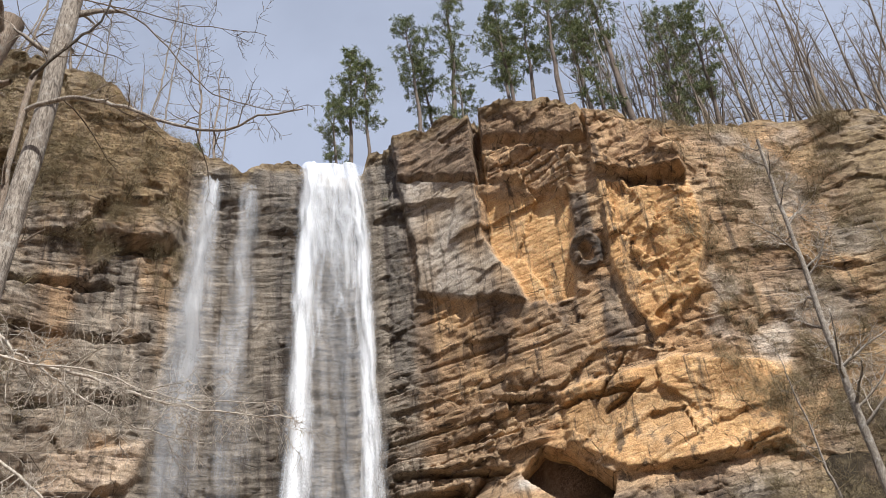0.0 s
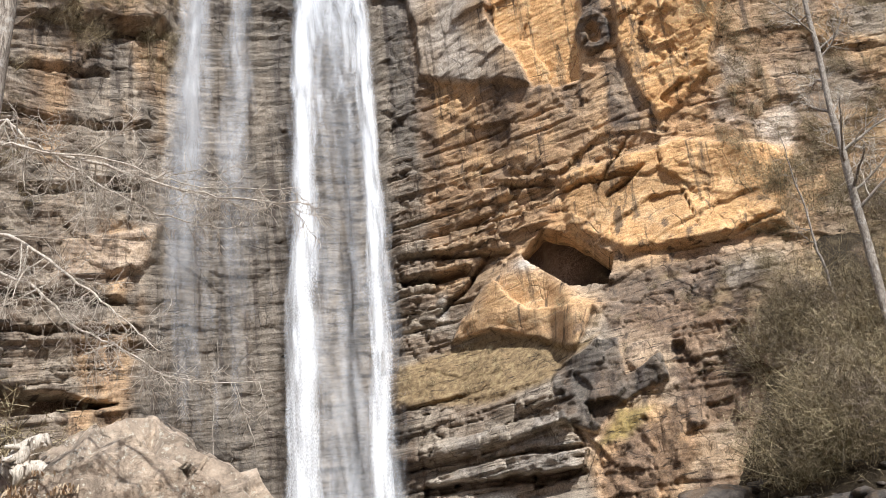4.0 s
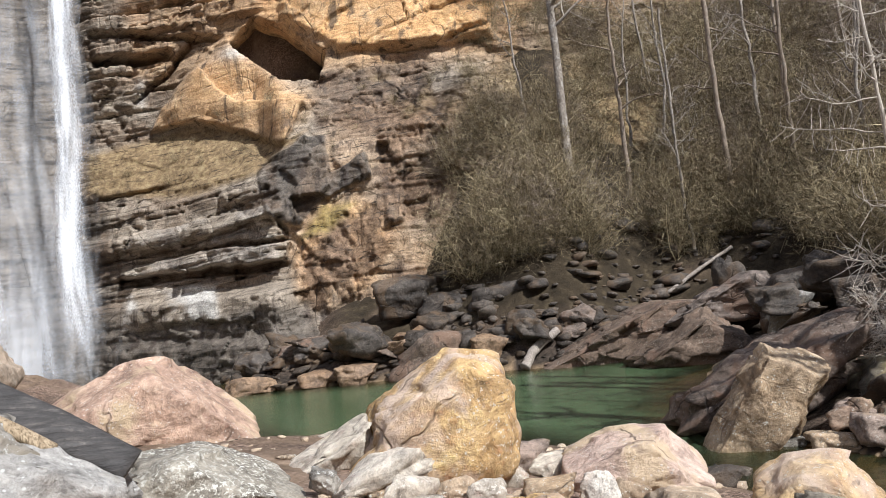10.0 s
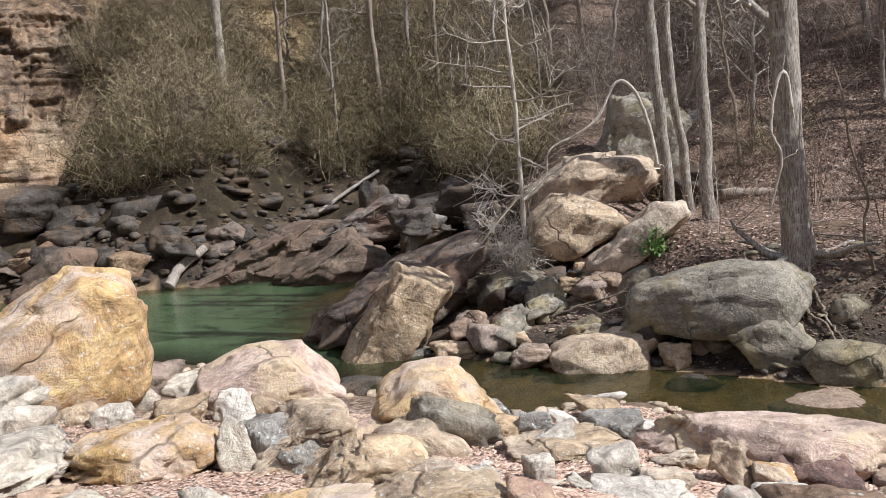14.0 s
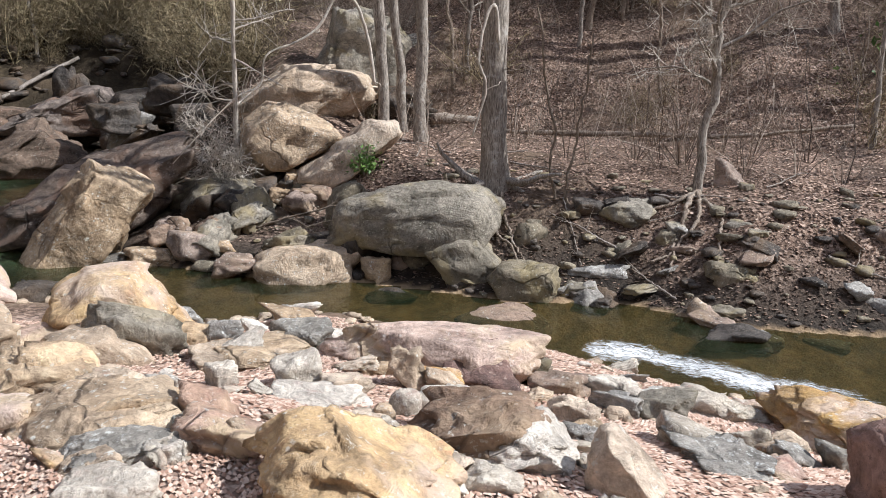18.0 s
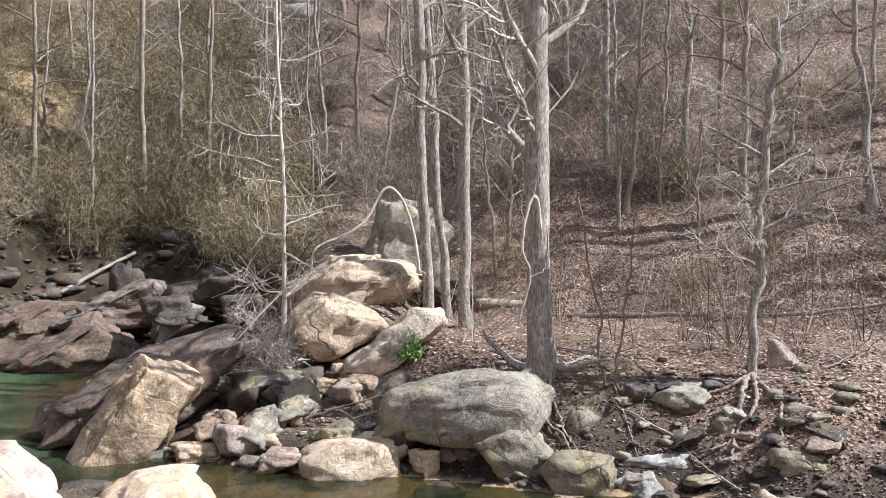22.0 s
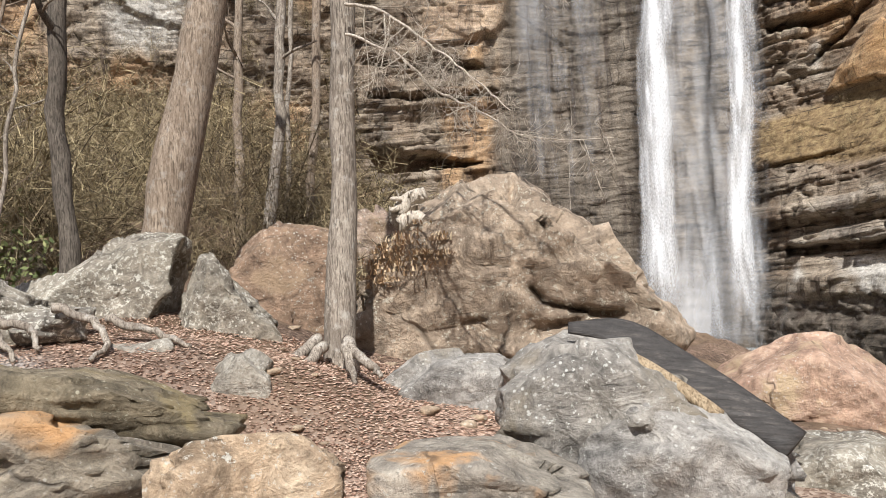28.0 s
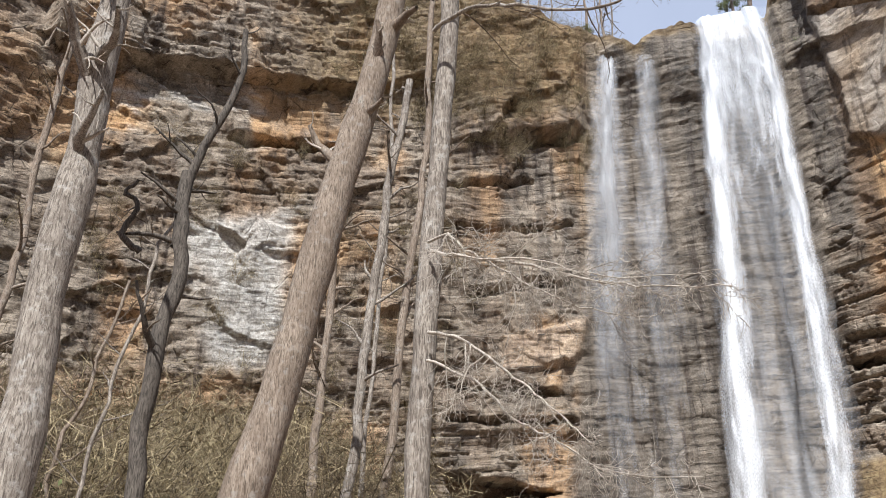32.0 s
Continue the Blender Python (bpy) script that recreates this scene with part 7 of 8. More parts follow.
tree("bare_tree", (-13.91, 10.07, 3.78), (-12.99, 11.35, 13.55), 0.047, 0.033, "slender bare tree among brush below the cliff", M_BARK, M_TWIG_BROWN, 51, 10, 1.8, 2, 0.35, 8, 0.05)
tree("bare_tree", (-14.86, 10.44, 4.00), (-14.26, 11.37, 11.88), 0.050, 0.035, "slender bare tree among brush below the cliff", M_BARK_BROWN, M_TWIG_BROWN, 52, 10, 1.8, 2, 0.35, 8, 0.05)
tree("bare_tree", (-19.65, 14.06, 5.23), (-20.49, 13.23, 23.45), 0.116, 0.081, "slender bare tree among brush below the cliff", M_BARK, M_TWIG_BROWN, 53, 10, 1.8, 2, 0.35, 8, 0.05)


# ---- limbs of the straight tree that hang before the falls, and dead wood ----
limb("", "", [(-6.33, 10.89, 15.32), (-5.58, 10.83, 15.49), (-4.72, 10.77, 15.20), (-3.76, 10.71, 14.62), (-2.82, 10.56, 14.19), (-2.13, 10.40, 14.29), (-1.35, 10.31, 14.30)], 0.045, 0.012, M_BARK, M_TWIG_BROWN, 61, 14, 1.3)
limb("", "", [(-6.41, 10.96, 16.17), (-5.79, 10.83, 16.80), (-5.22, 10.77, 17.39), (-5.00, 10.65, 18.05)], 0.035, 0.016, M_BARK_DARK, M_TWIG_BROWN, 62, 12, 1.4)
limb("", "", [(-5.09, 10.72, 17.80), (-4.17, 10.66, 16.86), (-3.42, 10.59, 15.69), (-2.77, 10.56, 14.92), (-1.65, 10.37, 14.32)], 0.018, 0.006, M_TWIG_BROWN, M_TWIG_BROWN, 63, 16, 1.0)
limb("", "", [(-5.77, 10.39, 17.71), (-4.59, 10.49, 17.33), (-3.26, 10.43, 16.68), (-1.98, 10.30, 16.14)], 0.014, 0.005, M_TWIG_BROWN, M_TWIG_BROWN, 64, 16, 1.0)
limb("", "", [(-6.40, 11.02, 10.70), (-5.63, 10.97, 10.38), (-4.73, 10.93, 10.07), (-3.73, 10.88, 9.59), (-2.87, 10.70, 9.22), (-1.58, 10.54, 8.90)], 0.035, 0.008, M_TWIG, M_TWIG, 65, 28, 1.05, 0.2)
limb("", "", [(-6.43, 10.99, 10.86), (-5.95, 10.80, 10.80), (-5.61, 10.75, 10.44), (-5.13, 10.76, 10.08), (-4.29, 10.68, 9.42), (-3.56, 10.73, 9.01), (-2.76, 10.74, 8.75)], 0.028, 0.006, M_TWIG, M_TWIG, 66, 28, 1.0, 0.3)
limb("", "", [(-6.42, 11.01, 9.24), (-5.76, 10.91, 8.99), (-5.12, 10.77, 8.46), (-4.52, 10.59, 7.96), (-4.03, 10.57, 7.46), (-3.63, 10.50, 7.07)], 0.03, 0.006, M_TWIG, M_TWIG, 67, 28, 0.95, 0.35)
limb("", "", [(-6.43, 11.00, 8.76), (-5.62, 10.98, 8.33), (-4.92, 10.86, 7.66), (-4.19, 10.72, 7.19), (-3.43, 10.78, 6.71), (-2.34, 10.85, 6.59)], 0.026, 0.005, M_TWIG, M_TWIG, 68, 28, 1.0, 0.3)
limb("", "", [(-5.49, 9.92, 9.96), (-4.90, 10.09, 9.84), (-4.22, 10.26, 9.75), (-3.44, 10.42, 9.42), (-2.70, 10.51, 9.25), (-1.71, 10.59, 9.19)], 0.016, 0.005, M_TWIG, M_TWIG, 69, 28, 0.95, 0.35)
limb("", "", [(-11.85, 9.55, 11.29), (-12.09, 9.26, 11.59), (-11.98, 9.42, 12.27), (-12.14, 9.21, 12.45), (-12.03, 9.36, 12.79)], 0.07, 0.03, M_BARK_DARK, M_BARK_DARK, 70, 2, 0.5, 0.0, "dark crooked tree limb")
limb("", "", [(-11.44, 10.03, 11.50), (-11.45, 10.04, 12.76), (-11.30, 10.21, 13.80), (-10.96, 10.60, 15.61), (-10.99, 10.59, 17.01)], 0.12, 0.06, M_BARK_DARK, M_BARK_DARK, 71, 6, 1.2, 0.0, "dark crooked tree limb")
deadwood("pale dead branch arching over the boulders", "branch", [(14.33, 14.03, 1.96), (15.63, 13.39, 3.41), (16.44, 13.20, 3.80), (16.54, 13.08, 4.51), (17.21, 12.72, 4.85), (17.72, 12.37, 5.28), (18.15, 12.09, 6.11), (18.48, 11.79, 5.88), (18.74, 11.56, 4.99), (18.92, 11.46, 3.88)], 0.012, 0.05, M_TWIG, M_TWIG, 81, 5)
deadwood("pale dead branch leaning on the tall tree", "branch", [(16.37, 7.36, 2.96), (16.48, 7.14, 4.03), (16.40, 7.31, 4.61), (16.55, 7.21, 5.54), (16.71, 7.11, 5.66), (16.84, 7.07, 4.96)], 0.02, 0.04, M_TWIG, M_TWIG, 82, 5)
deadwood("fallen pole lying on the far slope", "log", [(23.48, 33.30, 2.31), (25.32, 33.00, 3.29), (27.37, 33.08, 4.15)], 0.1, 0.08, M_DEADWOOD, M_DEADWOOD, 83, 0)
deadwood("broken driftwood log at the far water edge", "log", [(14.88, 31.95, 0.12), (15.56, 32.16, 0.79), (16.79, 32.17, 1.49)], 0.24, 0.16, M_DEADWOOD, M_DEADWOOD, 84, 0)
deadwood("long fallen log on the leafy terrace", "log", [(23.33, 9.62, 2.58), (24.31, 6.93, 2.68), (25.04, 3.76, 2.79), (25.24, 2.24, 2.95), (25.86, 0.23, 3.30)], 0.09, 0.05, M_BARK_BROWN, M_TWIG_BROWN, 85, 2)
deadwood("thick fallen log behind the trees", "log", [(23.66, 12.24, 2.77), (24.36, 10.82, 2.77), (25.43, 9.57, 2.56)], 0.2, 0.16, M_BARK_BROWN, M_DEADWOOD, 86, 0)


def driftwood_board(label, pts, wide, thick, up, material):
    """A flattened, water-worn trunk along a line: an oval section, thin at its start, its broad side turned up."""
    pts = refine(np.array(pts, float), 5, np.random.default_rng(3), 0.0)
    n, sides = len(pts), 14
    t = np.linspace(0, 1, n)
    tan = np.gradient(pts, axis=0)
    tan /= np.linalg.norm(tan, axis=1, keepdims=True)
    across = np.cross(tan, np.array(up, float))
    across /= np.linalg.norm(across, axis=1, keepdims=True)
    over = np.cross(across, tan)
    th = np.arange(sides) * 2 * np.pi / sides
    w = wide * (0.35 + 0.65 * smooth(0, 0.35, t)) * (1 - 0.15 * smooth(0.7, 1, t))
    h = thick * (0.5 + 0.5 * smooth(0, 0.3, t))
    c, sn = np.sign(np.cos(th)) * np.abs(np.cos(th)) ** 0.7, np.sign(np.sin(th)) * np.abs(np.sin(th)) ** 0.7
    v = pts[:, None] + (w[:, None, None] * c[None, :, None] * across[:, None] + h[:, None, None] * sn[None, :, None] * over[:, None]) * 0.5
    v = v.reshape(-1, 3) - pts[0]
    v += fbm(v[:, 0] * 3, v[:, 1] * 3, v[:, 2] * 3, 5, 3)[:, None] * 0.02 * np.array(up)
    ring = [tuple(range(sides))[::-1], tuple((n - 1) * sides + k for k in range(sides))]
    faces = [(i * sides + k, i * sides + (k + 1) % sides, (i + 1) * sides + (k + 1) % sides, (i + 1) * sides + k) for i in range(n - 1) for k in range(sides)]
    me = bpy.data.meshes.new("stem")
    me.from_pydata(v.tolist(), [], faces + ring)
    me.shade_smooth()
    me.materials.append(material)
    ob = thing("fallen_log", label, "log", at=tuple(pts[0]))
    part("stem", me, ob)
    return ob


driftwood_board("dark smooth flattened driftwood trunk lying across the rock", [(-2.70, 9.35, 4.17), (-2.16, 9.45, 4.10), (-1.59, 9.42, 3.76), (-1.0, 9.30, 3.37), (-0.35, 9.12, 2.93)], 0.44, 0.13, (0.15, -0.75, 0.65), M_DRIFT)
driftwood_board("split pale heartwood along the driftwood trunk's underside", [(-2.30, 9.26, 3.98), (-1.90, 9.22, 3.78), (-1.45, 9.14, 3.50), (-1.05, 9.05, 3.22)], 0.16, 0.10, (0.15, -0.75, 0.65), M_HEART)
deadwood("dry twigs caught between the boulders", "branch", [(14.53, 11.74, 0.71), (14.86, 11.01, 1.00), (15.31, 10.22, 1.26), (15.65, 9.53, 1.41)], 0.03, 0.01, M_TWIG_BROWN, M_TWIG_BROWN, 88, 12)
deadwood("dry twigs caught between the boulders", "branch", [(14.23, 11.17, 0.44), (14.69, 10.57, 0.81), (15.13, 9.95, 1.06)], 0.02, 0.01, M_TWIG_BROWN, M_TWIG_BROWN, 89, 12)
deadwood("bleached gnarled stump on the great boulder", "stump", [(-8.05, 15.63, 6.26), (-7.89, 15.60, 6.48), (-7.67, 15.59, 6.70), (-7.35, 15.63, 6.79)], 0.26, 0.14, M_TWIG, M_TWIG, 90, 9)
deadwood("bleached gnarled stump on the great boulder", "stump", [(-7.91, 15.47, 6.15), (-7.64, 15.50, 6.28), (-7.29, 15.56, 6.18), (-7.08, 15.65, 6.09)], 0.2, 0.1, M_TWIG, M_TWIG, 91, 7)
deadwood("weathered tree root creeping over the earth bank", "root", [(-9.99, 6.86, 4.77), (-9.59, 7.07, 4.68), (-9.31, 7.11, 4.38), (-9.05, 7.12, 4.09)], 0.07, 0.03, M_BARK, M_BARK, 201, 0)
deadwood("weathered tree root creeping over the earth bank", "root", [(-9.79, 7.14, 4.76), (-9.7, 6.75, 4.48), (-9.64, 6.48, 4.21)], 0.07, 0.03, M_BARK, M_BARK, 202, 0)
deadwood("weathered tree root creeping over the earth bank", "root", [(-9.23, 7.85, 4.72), (-8.79, 8.04, 4.55), (-8.43, 7.99, 4.24), (-8.43, 7.7, 4.04)], 0.07, 0.03, M_BARK, M_BARK, 203, 0)
deadwood("weathered tree root creeping over the earth bank", "root", [(-8.79, 8.34, 4.53), (-8.28, 8.56, 4.36), (-7.75, 8.77, 4.11)], 0.07, 0.03, M_BARK, M_BARK, 204, 0)
deadwood("weathered tree root creeping over the earth bank", "root", [(-7.04, 10.8, 4.05), (-7.07, 10.06, 3.75), (-6.99, 9.38, 3.36), (-7.12, 9.04, 3.25)], 0.1, 0.03, M_BARK, M_BARK, 205, 0)
deadwood("weathered tree root creeping over the earth bank", "root", [(-6.57, 10.86, 4.0), (-6.23, 10.6, 3.78), (-5.92, 10.54, 3.62), (-5.81, 10.49, 3.5)], 0.1, 0.03, M_BARK, M_BARK, 206, 0)
deadwood("weathered tree root creeping over the earth bank", "root", [(-6.87, 10.68, 3.95), (-6.88, 10.07, 3.67), (-6.99, 9.51, 3.4)], 0.1, 0.03, M_BARK, M_BARK, 207, 0)
deadwood("weathered tree root creeping over the earth bank", "root", [(-6.52, 10.77, 3.95), (-6.29, 10.44, 3.63), (-6.13, 10.31, 3.44)], 0.1, 0.03, M_BARK, M_BARK, 208, 0)
deadwood("weathered tree root creeping over the earth bank", "root", [(-9.6, 7.3, 4.6), (-9.2, 7.5, 4.45), (-9.0, 7.4, 4.2)], 0.07, 0.03, M_BARK, M_BARK, 209, 0)
deadwood("weathered tree root creeping over the earth bank", "root", [(-10.2, 6.6, 4.75), (-10.1, 6.3, 4.5), (-10.2, 6.0, 4.2)], 0.07, 0.03, M_BARK, M_BARK, 210, 0)

# ---- woods ----
def far_tree_kinds():
    kinds = []
    for i in range(6):
        ob = tree("bare_tree", (0, 0, -0.4), (0.3 * (i % 3 - 1), 0.2, 15 + i), 0.16 - 0.012 * i, 0.03, "slender grey bare tree on the leaf-covered slope", M_BARK if i % 2 else M_BARK_BROWN,
                  M_TWIG if i % 2 else M_TWIG_BROWN, 300 + i, 11, 2.8, 2, 0.30, 5, 0.07, 0.05, group="bare trees on the slope", least=0.013)
        kinds.append(ob)
    return kinds


KINDS = far_tree_kinds()


def plant_slope():
    rng = np.random.default_rng(77)
    spots = []
    tries = 0
    while len(spots) < 150 and tries < 9000:
        tries += 1
        az, r = rng.uniform(27, 112), rng.uniform(24, 78)
        x, y = r * math.sin(radians(az)), r * math.cos(radians(az))
        df = float(polyline_distance(np.array(x), np.array(y), FAR_SHORE))
        if df < 9 or any((x - a) ** 2 + (y - b) ** 2 < 3.0 for a, b in spots):
            continue
        spots.append((x, y))
    for i, (x, y) in enumerate(spots):
        m = pose(x, y, float(land(x, y)) - 0.2, rng.normal() * 3, rng.normal() * 3, rng.uniform(0, 360)) @ Matrix.Scale(rng.uniform(0.7, 1.15), 4)
        k = KINDS[i % 6]
        if i < 6:
            k.matrix_world = m
        else:
            copy_thing(k, m)


plant_slope()

SHRUBS = [shrub_mesh(500 + i, 10, 1.9, 10, 0.007, M_BUD if i % 3 else M_THICKET) for i in range(5)]



def light_shrub(seed, height=1.9, stems=7, strands=240):
    """A far shrub: thin three-sided stems and a haze of single twigs."""
    rng = np.random.default_rng(seed)
    lines, ends = [], []
    for i in range(stems):
        a, sp = rng.random() * 6.28, rng.random() * 0.9
        q, _ = wander(rng, (0, 0, -0.2), (math.cos(a) * sp, math.sin(a) * sp, 1), height * (0.6 + 0.6 * rng.random()), 3, 0.2, -0.05)
        lines.append((q, np.linspace(0.014, 0.006, len(q))))
        ends.append(np.stack([np.interp(np.linspace(0.25, 1, 8), np.linspace(0, 1, 4), q[:, k]) for k in range(3)], -1))
    v, f = tubes(lines, 3)
    ends = np.concatenate(ends)
    c = ends[rng.integers(0, len(ends), strands)] + rng.normal(size=(strands, 3)) * height * 0.12
    u = rng.normal(size=(strands, 3)) + np.array([0, 0, 0.35])
    u *= height * rng.uniform(0.08, 0.28, (strands, 1)) / np.linalg.norm(u, axis=1, keepdims=True)
    w = np.cross(u, rng.normal(size=(strands, 3)))
    w *= 0.0055 / np.linalg.norm(w, axis=1, keepdims=True)
    tri = np.stack([c - w, c + w, c + u], 1).reshape(-1, 3)
    quads = np.concatenate([f[:, :3], f[:, [0, 2, 3]]])
    return np.concatenate([v, tri]), np.concatenate([quads, np.arange(strands * 3).reshape(-1, 3) + len(v)])


SAPLINGS = [light_shrub(560 + i, 2.6, 5, 150) for i in range(4)]
LIGHT = [light_shrub(520 + i, 2.0, 9, 900) for i in range(6)]


def plant_shrubs():
    rng = np.random.default_rng(91)
    far_v, far_f, base = [], [], [0]
    twig_v, twig_f = [], []

    def put(x, y, s, near, kinds=(0, 1, 2, 3, 4)):
        m = pose(x, y, float(land(x, y)) - 0.05, rng.normal() * 10, rng.normal() * 10, rng.uniform(0, 360)) @ Matrix.Scale(s, 4)
        me = SHRUBS[kinds[rng.integers(0, len(kinds))]]
        if near:
            ob = new("shrub", me)
            ob.matrix_world = m
            tagged(ob, "leafless tan brush growing thickly on the slope", "shrub", "brush on the slopes")
        else:
            v, f = LIGHT[rng.integers(0, 6)]
            far_v.append(v @ np.array(m.to_3x3()).T + np.array(m.translation))
            far_f.append(f + base[0])
            base[0] += len(v)
    n = 0
    while n < 680:
        az, r = rng.uniform(19, 50), rng.uniform(31, 60)
        x, y = r * math.sin(radians(az)), r * math.cos(radians(az))
        df = float(polyline_distance(np.array(x), np.array(y), FAR_SHORE))
        if df < (4.5 if az < 33 else 6.5) or float(land(x, y)) < 1.0 or (az < 25 and r > 50) or az < 21.5:
            continue
        if fbm(x * 0.22, y * 0.22, 0, 33, 2) < -0.22 or (az > 45 and rng.random() < 0.6):
            continue
        put(x, y, rng.uniform(0.9, 2.1), n < 130)
        n += 1
    n = 0
    while n < 230:
        az, r = rng.uniform(-75, -19), rng.uniform(18, 46)
        x, y = r * math.sin(radians(az)), r * math.cos(radians(az))
        if az > -29:
            continue
        put(x, y, rng.uniform(1.0, 2.5), n < 60)
        n += 1
    n = 0
    while n < 110:
        az = rng.uniform(-34, 36)
        if -12.5 < az < -1.8:
            continue
        r = float(cliff_r(az)) + rng.uniform(1.5, 6)
        x, y = r * math.sin(radians(az)), r * math.cos(radians(az))
        put(x, y, rng.uniform(0.7, 1.5), False)
        n += 1
    n = 0
    while n < 90:
        az, r = rng.uniform(58, 112), rng.uniform(26, 60)
        x, y = r * math.sin(radians(az)), r * math.cos(radians(az))
        put(x, y, rng.uniform(0.6, 1.4), False)
        n += 1
    n = 0
    while n < 260:
        az, r = rng.uniform(44, 76), rng.uniform(29, 62)
        x, y = r * math.sin(radians(az)), r * math.cos(radians(az))
        if float(polyline_distance(np.array(x), np.array(y), FAR_SHORE)) < 11:
            continue
        m = pose(x, y, float(land(x, y)) - 0.05, rng.normal() * 10, rng.normal() * 10, rng.uniform(0, 360)) @ Matrix.Scale(rng.uniform(0.8, 1.8), 4)
        v, f = LIGHT[rng.integers(0, 6)]
        twig_v.append(v @ np.array(m.to_3x3()).T + np.array(m.translation))
        twig_f.append(f)
        n += 1
    n = 0
    while n < 70:
        az, r = rng.uniform(57, 104), rng.uniform(21, 34)
        x, y = r * math.sin(radians(az)), r * math.cos(radians(az))
        m = pose(x, y, float(land(x, y)) - 0.05, rng.normal() * 8, rng.normal() * 8, rng.uniform(0, 360)) @ Matrix.Scale(rng.uniform(0.6, 1.3), 4)
        v, f = SAPLINGS[n % 4]
        twig_v.append(v @ np.array(m.to_3x3()).T + np.array(m.translation))
        twig_f.append(f)
        n += 1
    def cling(a, h, s):
        x, y = on_cliff(a, h)
        k = math.hypot(x, y)
        m = pose(x * (1 + 0.1 / k), y * (1 + 0.1 / k), h - 0.1, rng.normal() * 14, rng.normal() * 14, rng.uniform(0, 360)) @ Matrix.Scale(s, 4)
        v, f = LIGHT[rng.integers(0, 6)]
        far_v.append(v @ np.array(m.to_3x3()).T + np.array(m.translation))
        far_f.append(f + base[0])
        base[0] += len(v)
    for i in range(190):
        cling(rng.uniform(23, 36), rng.uniform(12, 47), rng.uniform(0.7, 1.5))
    for i in range(170):
        cling(rng.uniform(-38, -17), rng.uniform(38, 53), rng.uniform(0.6, 1.6))
    for i in range(60):
        cling(rng.uniform(-60, -26), rng.uniform(14, 34), rng.uniform(0.6, 1.2))
    for i in range(40):
        cling(rng.uniform(-2, 22), rng.uniform(13, 18), rng.uniform(0.25, 0.6))
    starts = np.cumsum([0] + [len(v) for v in twig_v[:-1]])
    twig_f = [f + k for f, k in zip(twig_f, starts)]
    tagged(new("understorey", mesh_from("understorey", np.concatenate(twig_v), np.concatenate(twig_f), M_THICKET)), "thin brown leafless twigs under the trees of the hillside", "brush", kind="stuff")
    tagged(new("brush", mesh_from("brush", np.concatenate(far_v), np.concatenate(far_f), M_BRUSH)), "leafless brown brush on the far slopes and the cliff top", "brush", kind="stuff")


plant_shrubs()


def plant_pines():
    rng = np.random.default_rng(19)
    kinds = [pine_meshes(40 + i, 17 + 2.0 * i, 0.40 + 0.07 * (i % 3), 2.5 + 0.3 * i) for i in range(5)]
    spots = [-1.6, -3.4, 3.4, 6.1, 7.6, 11.8, 13.6, 18.6, 19.4, 24.8, 28.0, -4.8, -0.4, 16.0, 22.0]
    for i, az in enumerate(spots + [-16.5, 5.0, 12.0, 27.5]):
        r = float(cliff_r(az)) + rng.uniform(2.6, 5.0) + (5 if i >= len(spots) + 1 else 0) + 6.5 * float(smooth(24, 34, az))
        x, y = r * math.sin(radians(az)), r * math.cos(radians(az))
        ob = thing("pine_tree", "tall pine with an open green crown on the cliff top", "tree", "pines on the cliff top")
        ob.matrix_world = pose(x, y, float(land(x, y)) - 0.3, rng.normal() * 3, rng.normal() * 3, rng.uniform(0, 360)) @ Matrix.Scale(rng.uniform(0.9, 1.2) * (0.35 if i == len(spots) else 1), 4)
        for nm, me in zip(("trunk", "branchwork", "crown"), kinds[i % 5]):
            part(nm, me, ob)
    for i in range(80):
        az = rng.uniform(14, 46) if i < 55 else rng.uniform(-40, -14)
        r = float(cliff_r(az)) + rng.uniform(1.2, 10) + 6.5 * float(smooth(24, 34, az))
        x, y = r * math.sin(radians(az)), r * math.cos(radians(az))
        copy_thing(KINDS[i % 6], pose(x, y, float(land(x, y)) - 0.3, rng.normal() * 3, rng.normal() * 3, rng.uniform(0, 360)) @ Matrix.Scale(rng.uniform(0.75, 1.25), 4))


plant_pines()


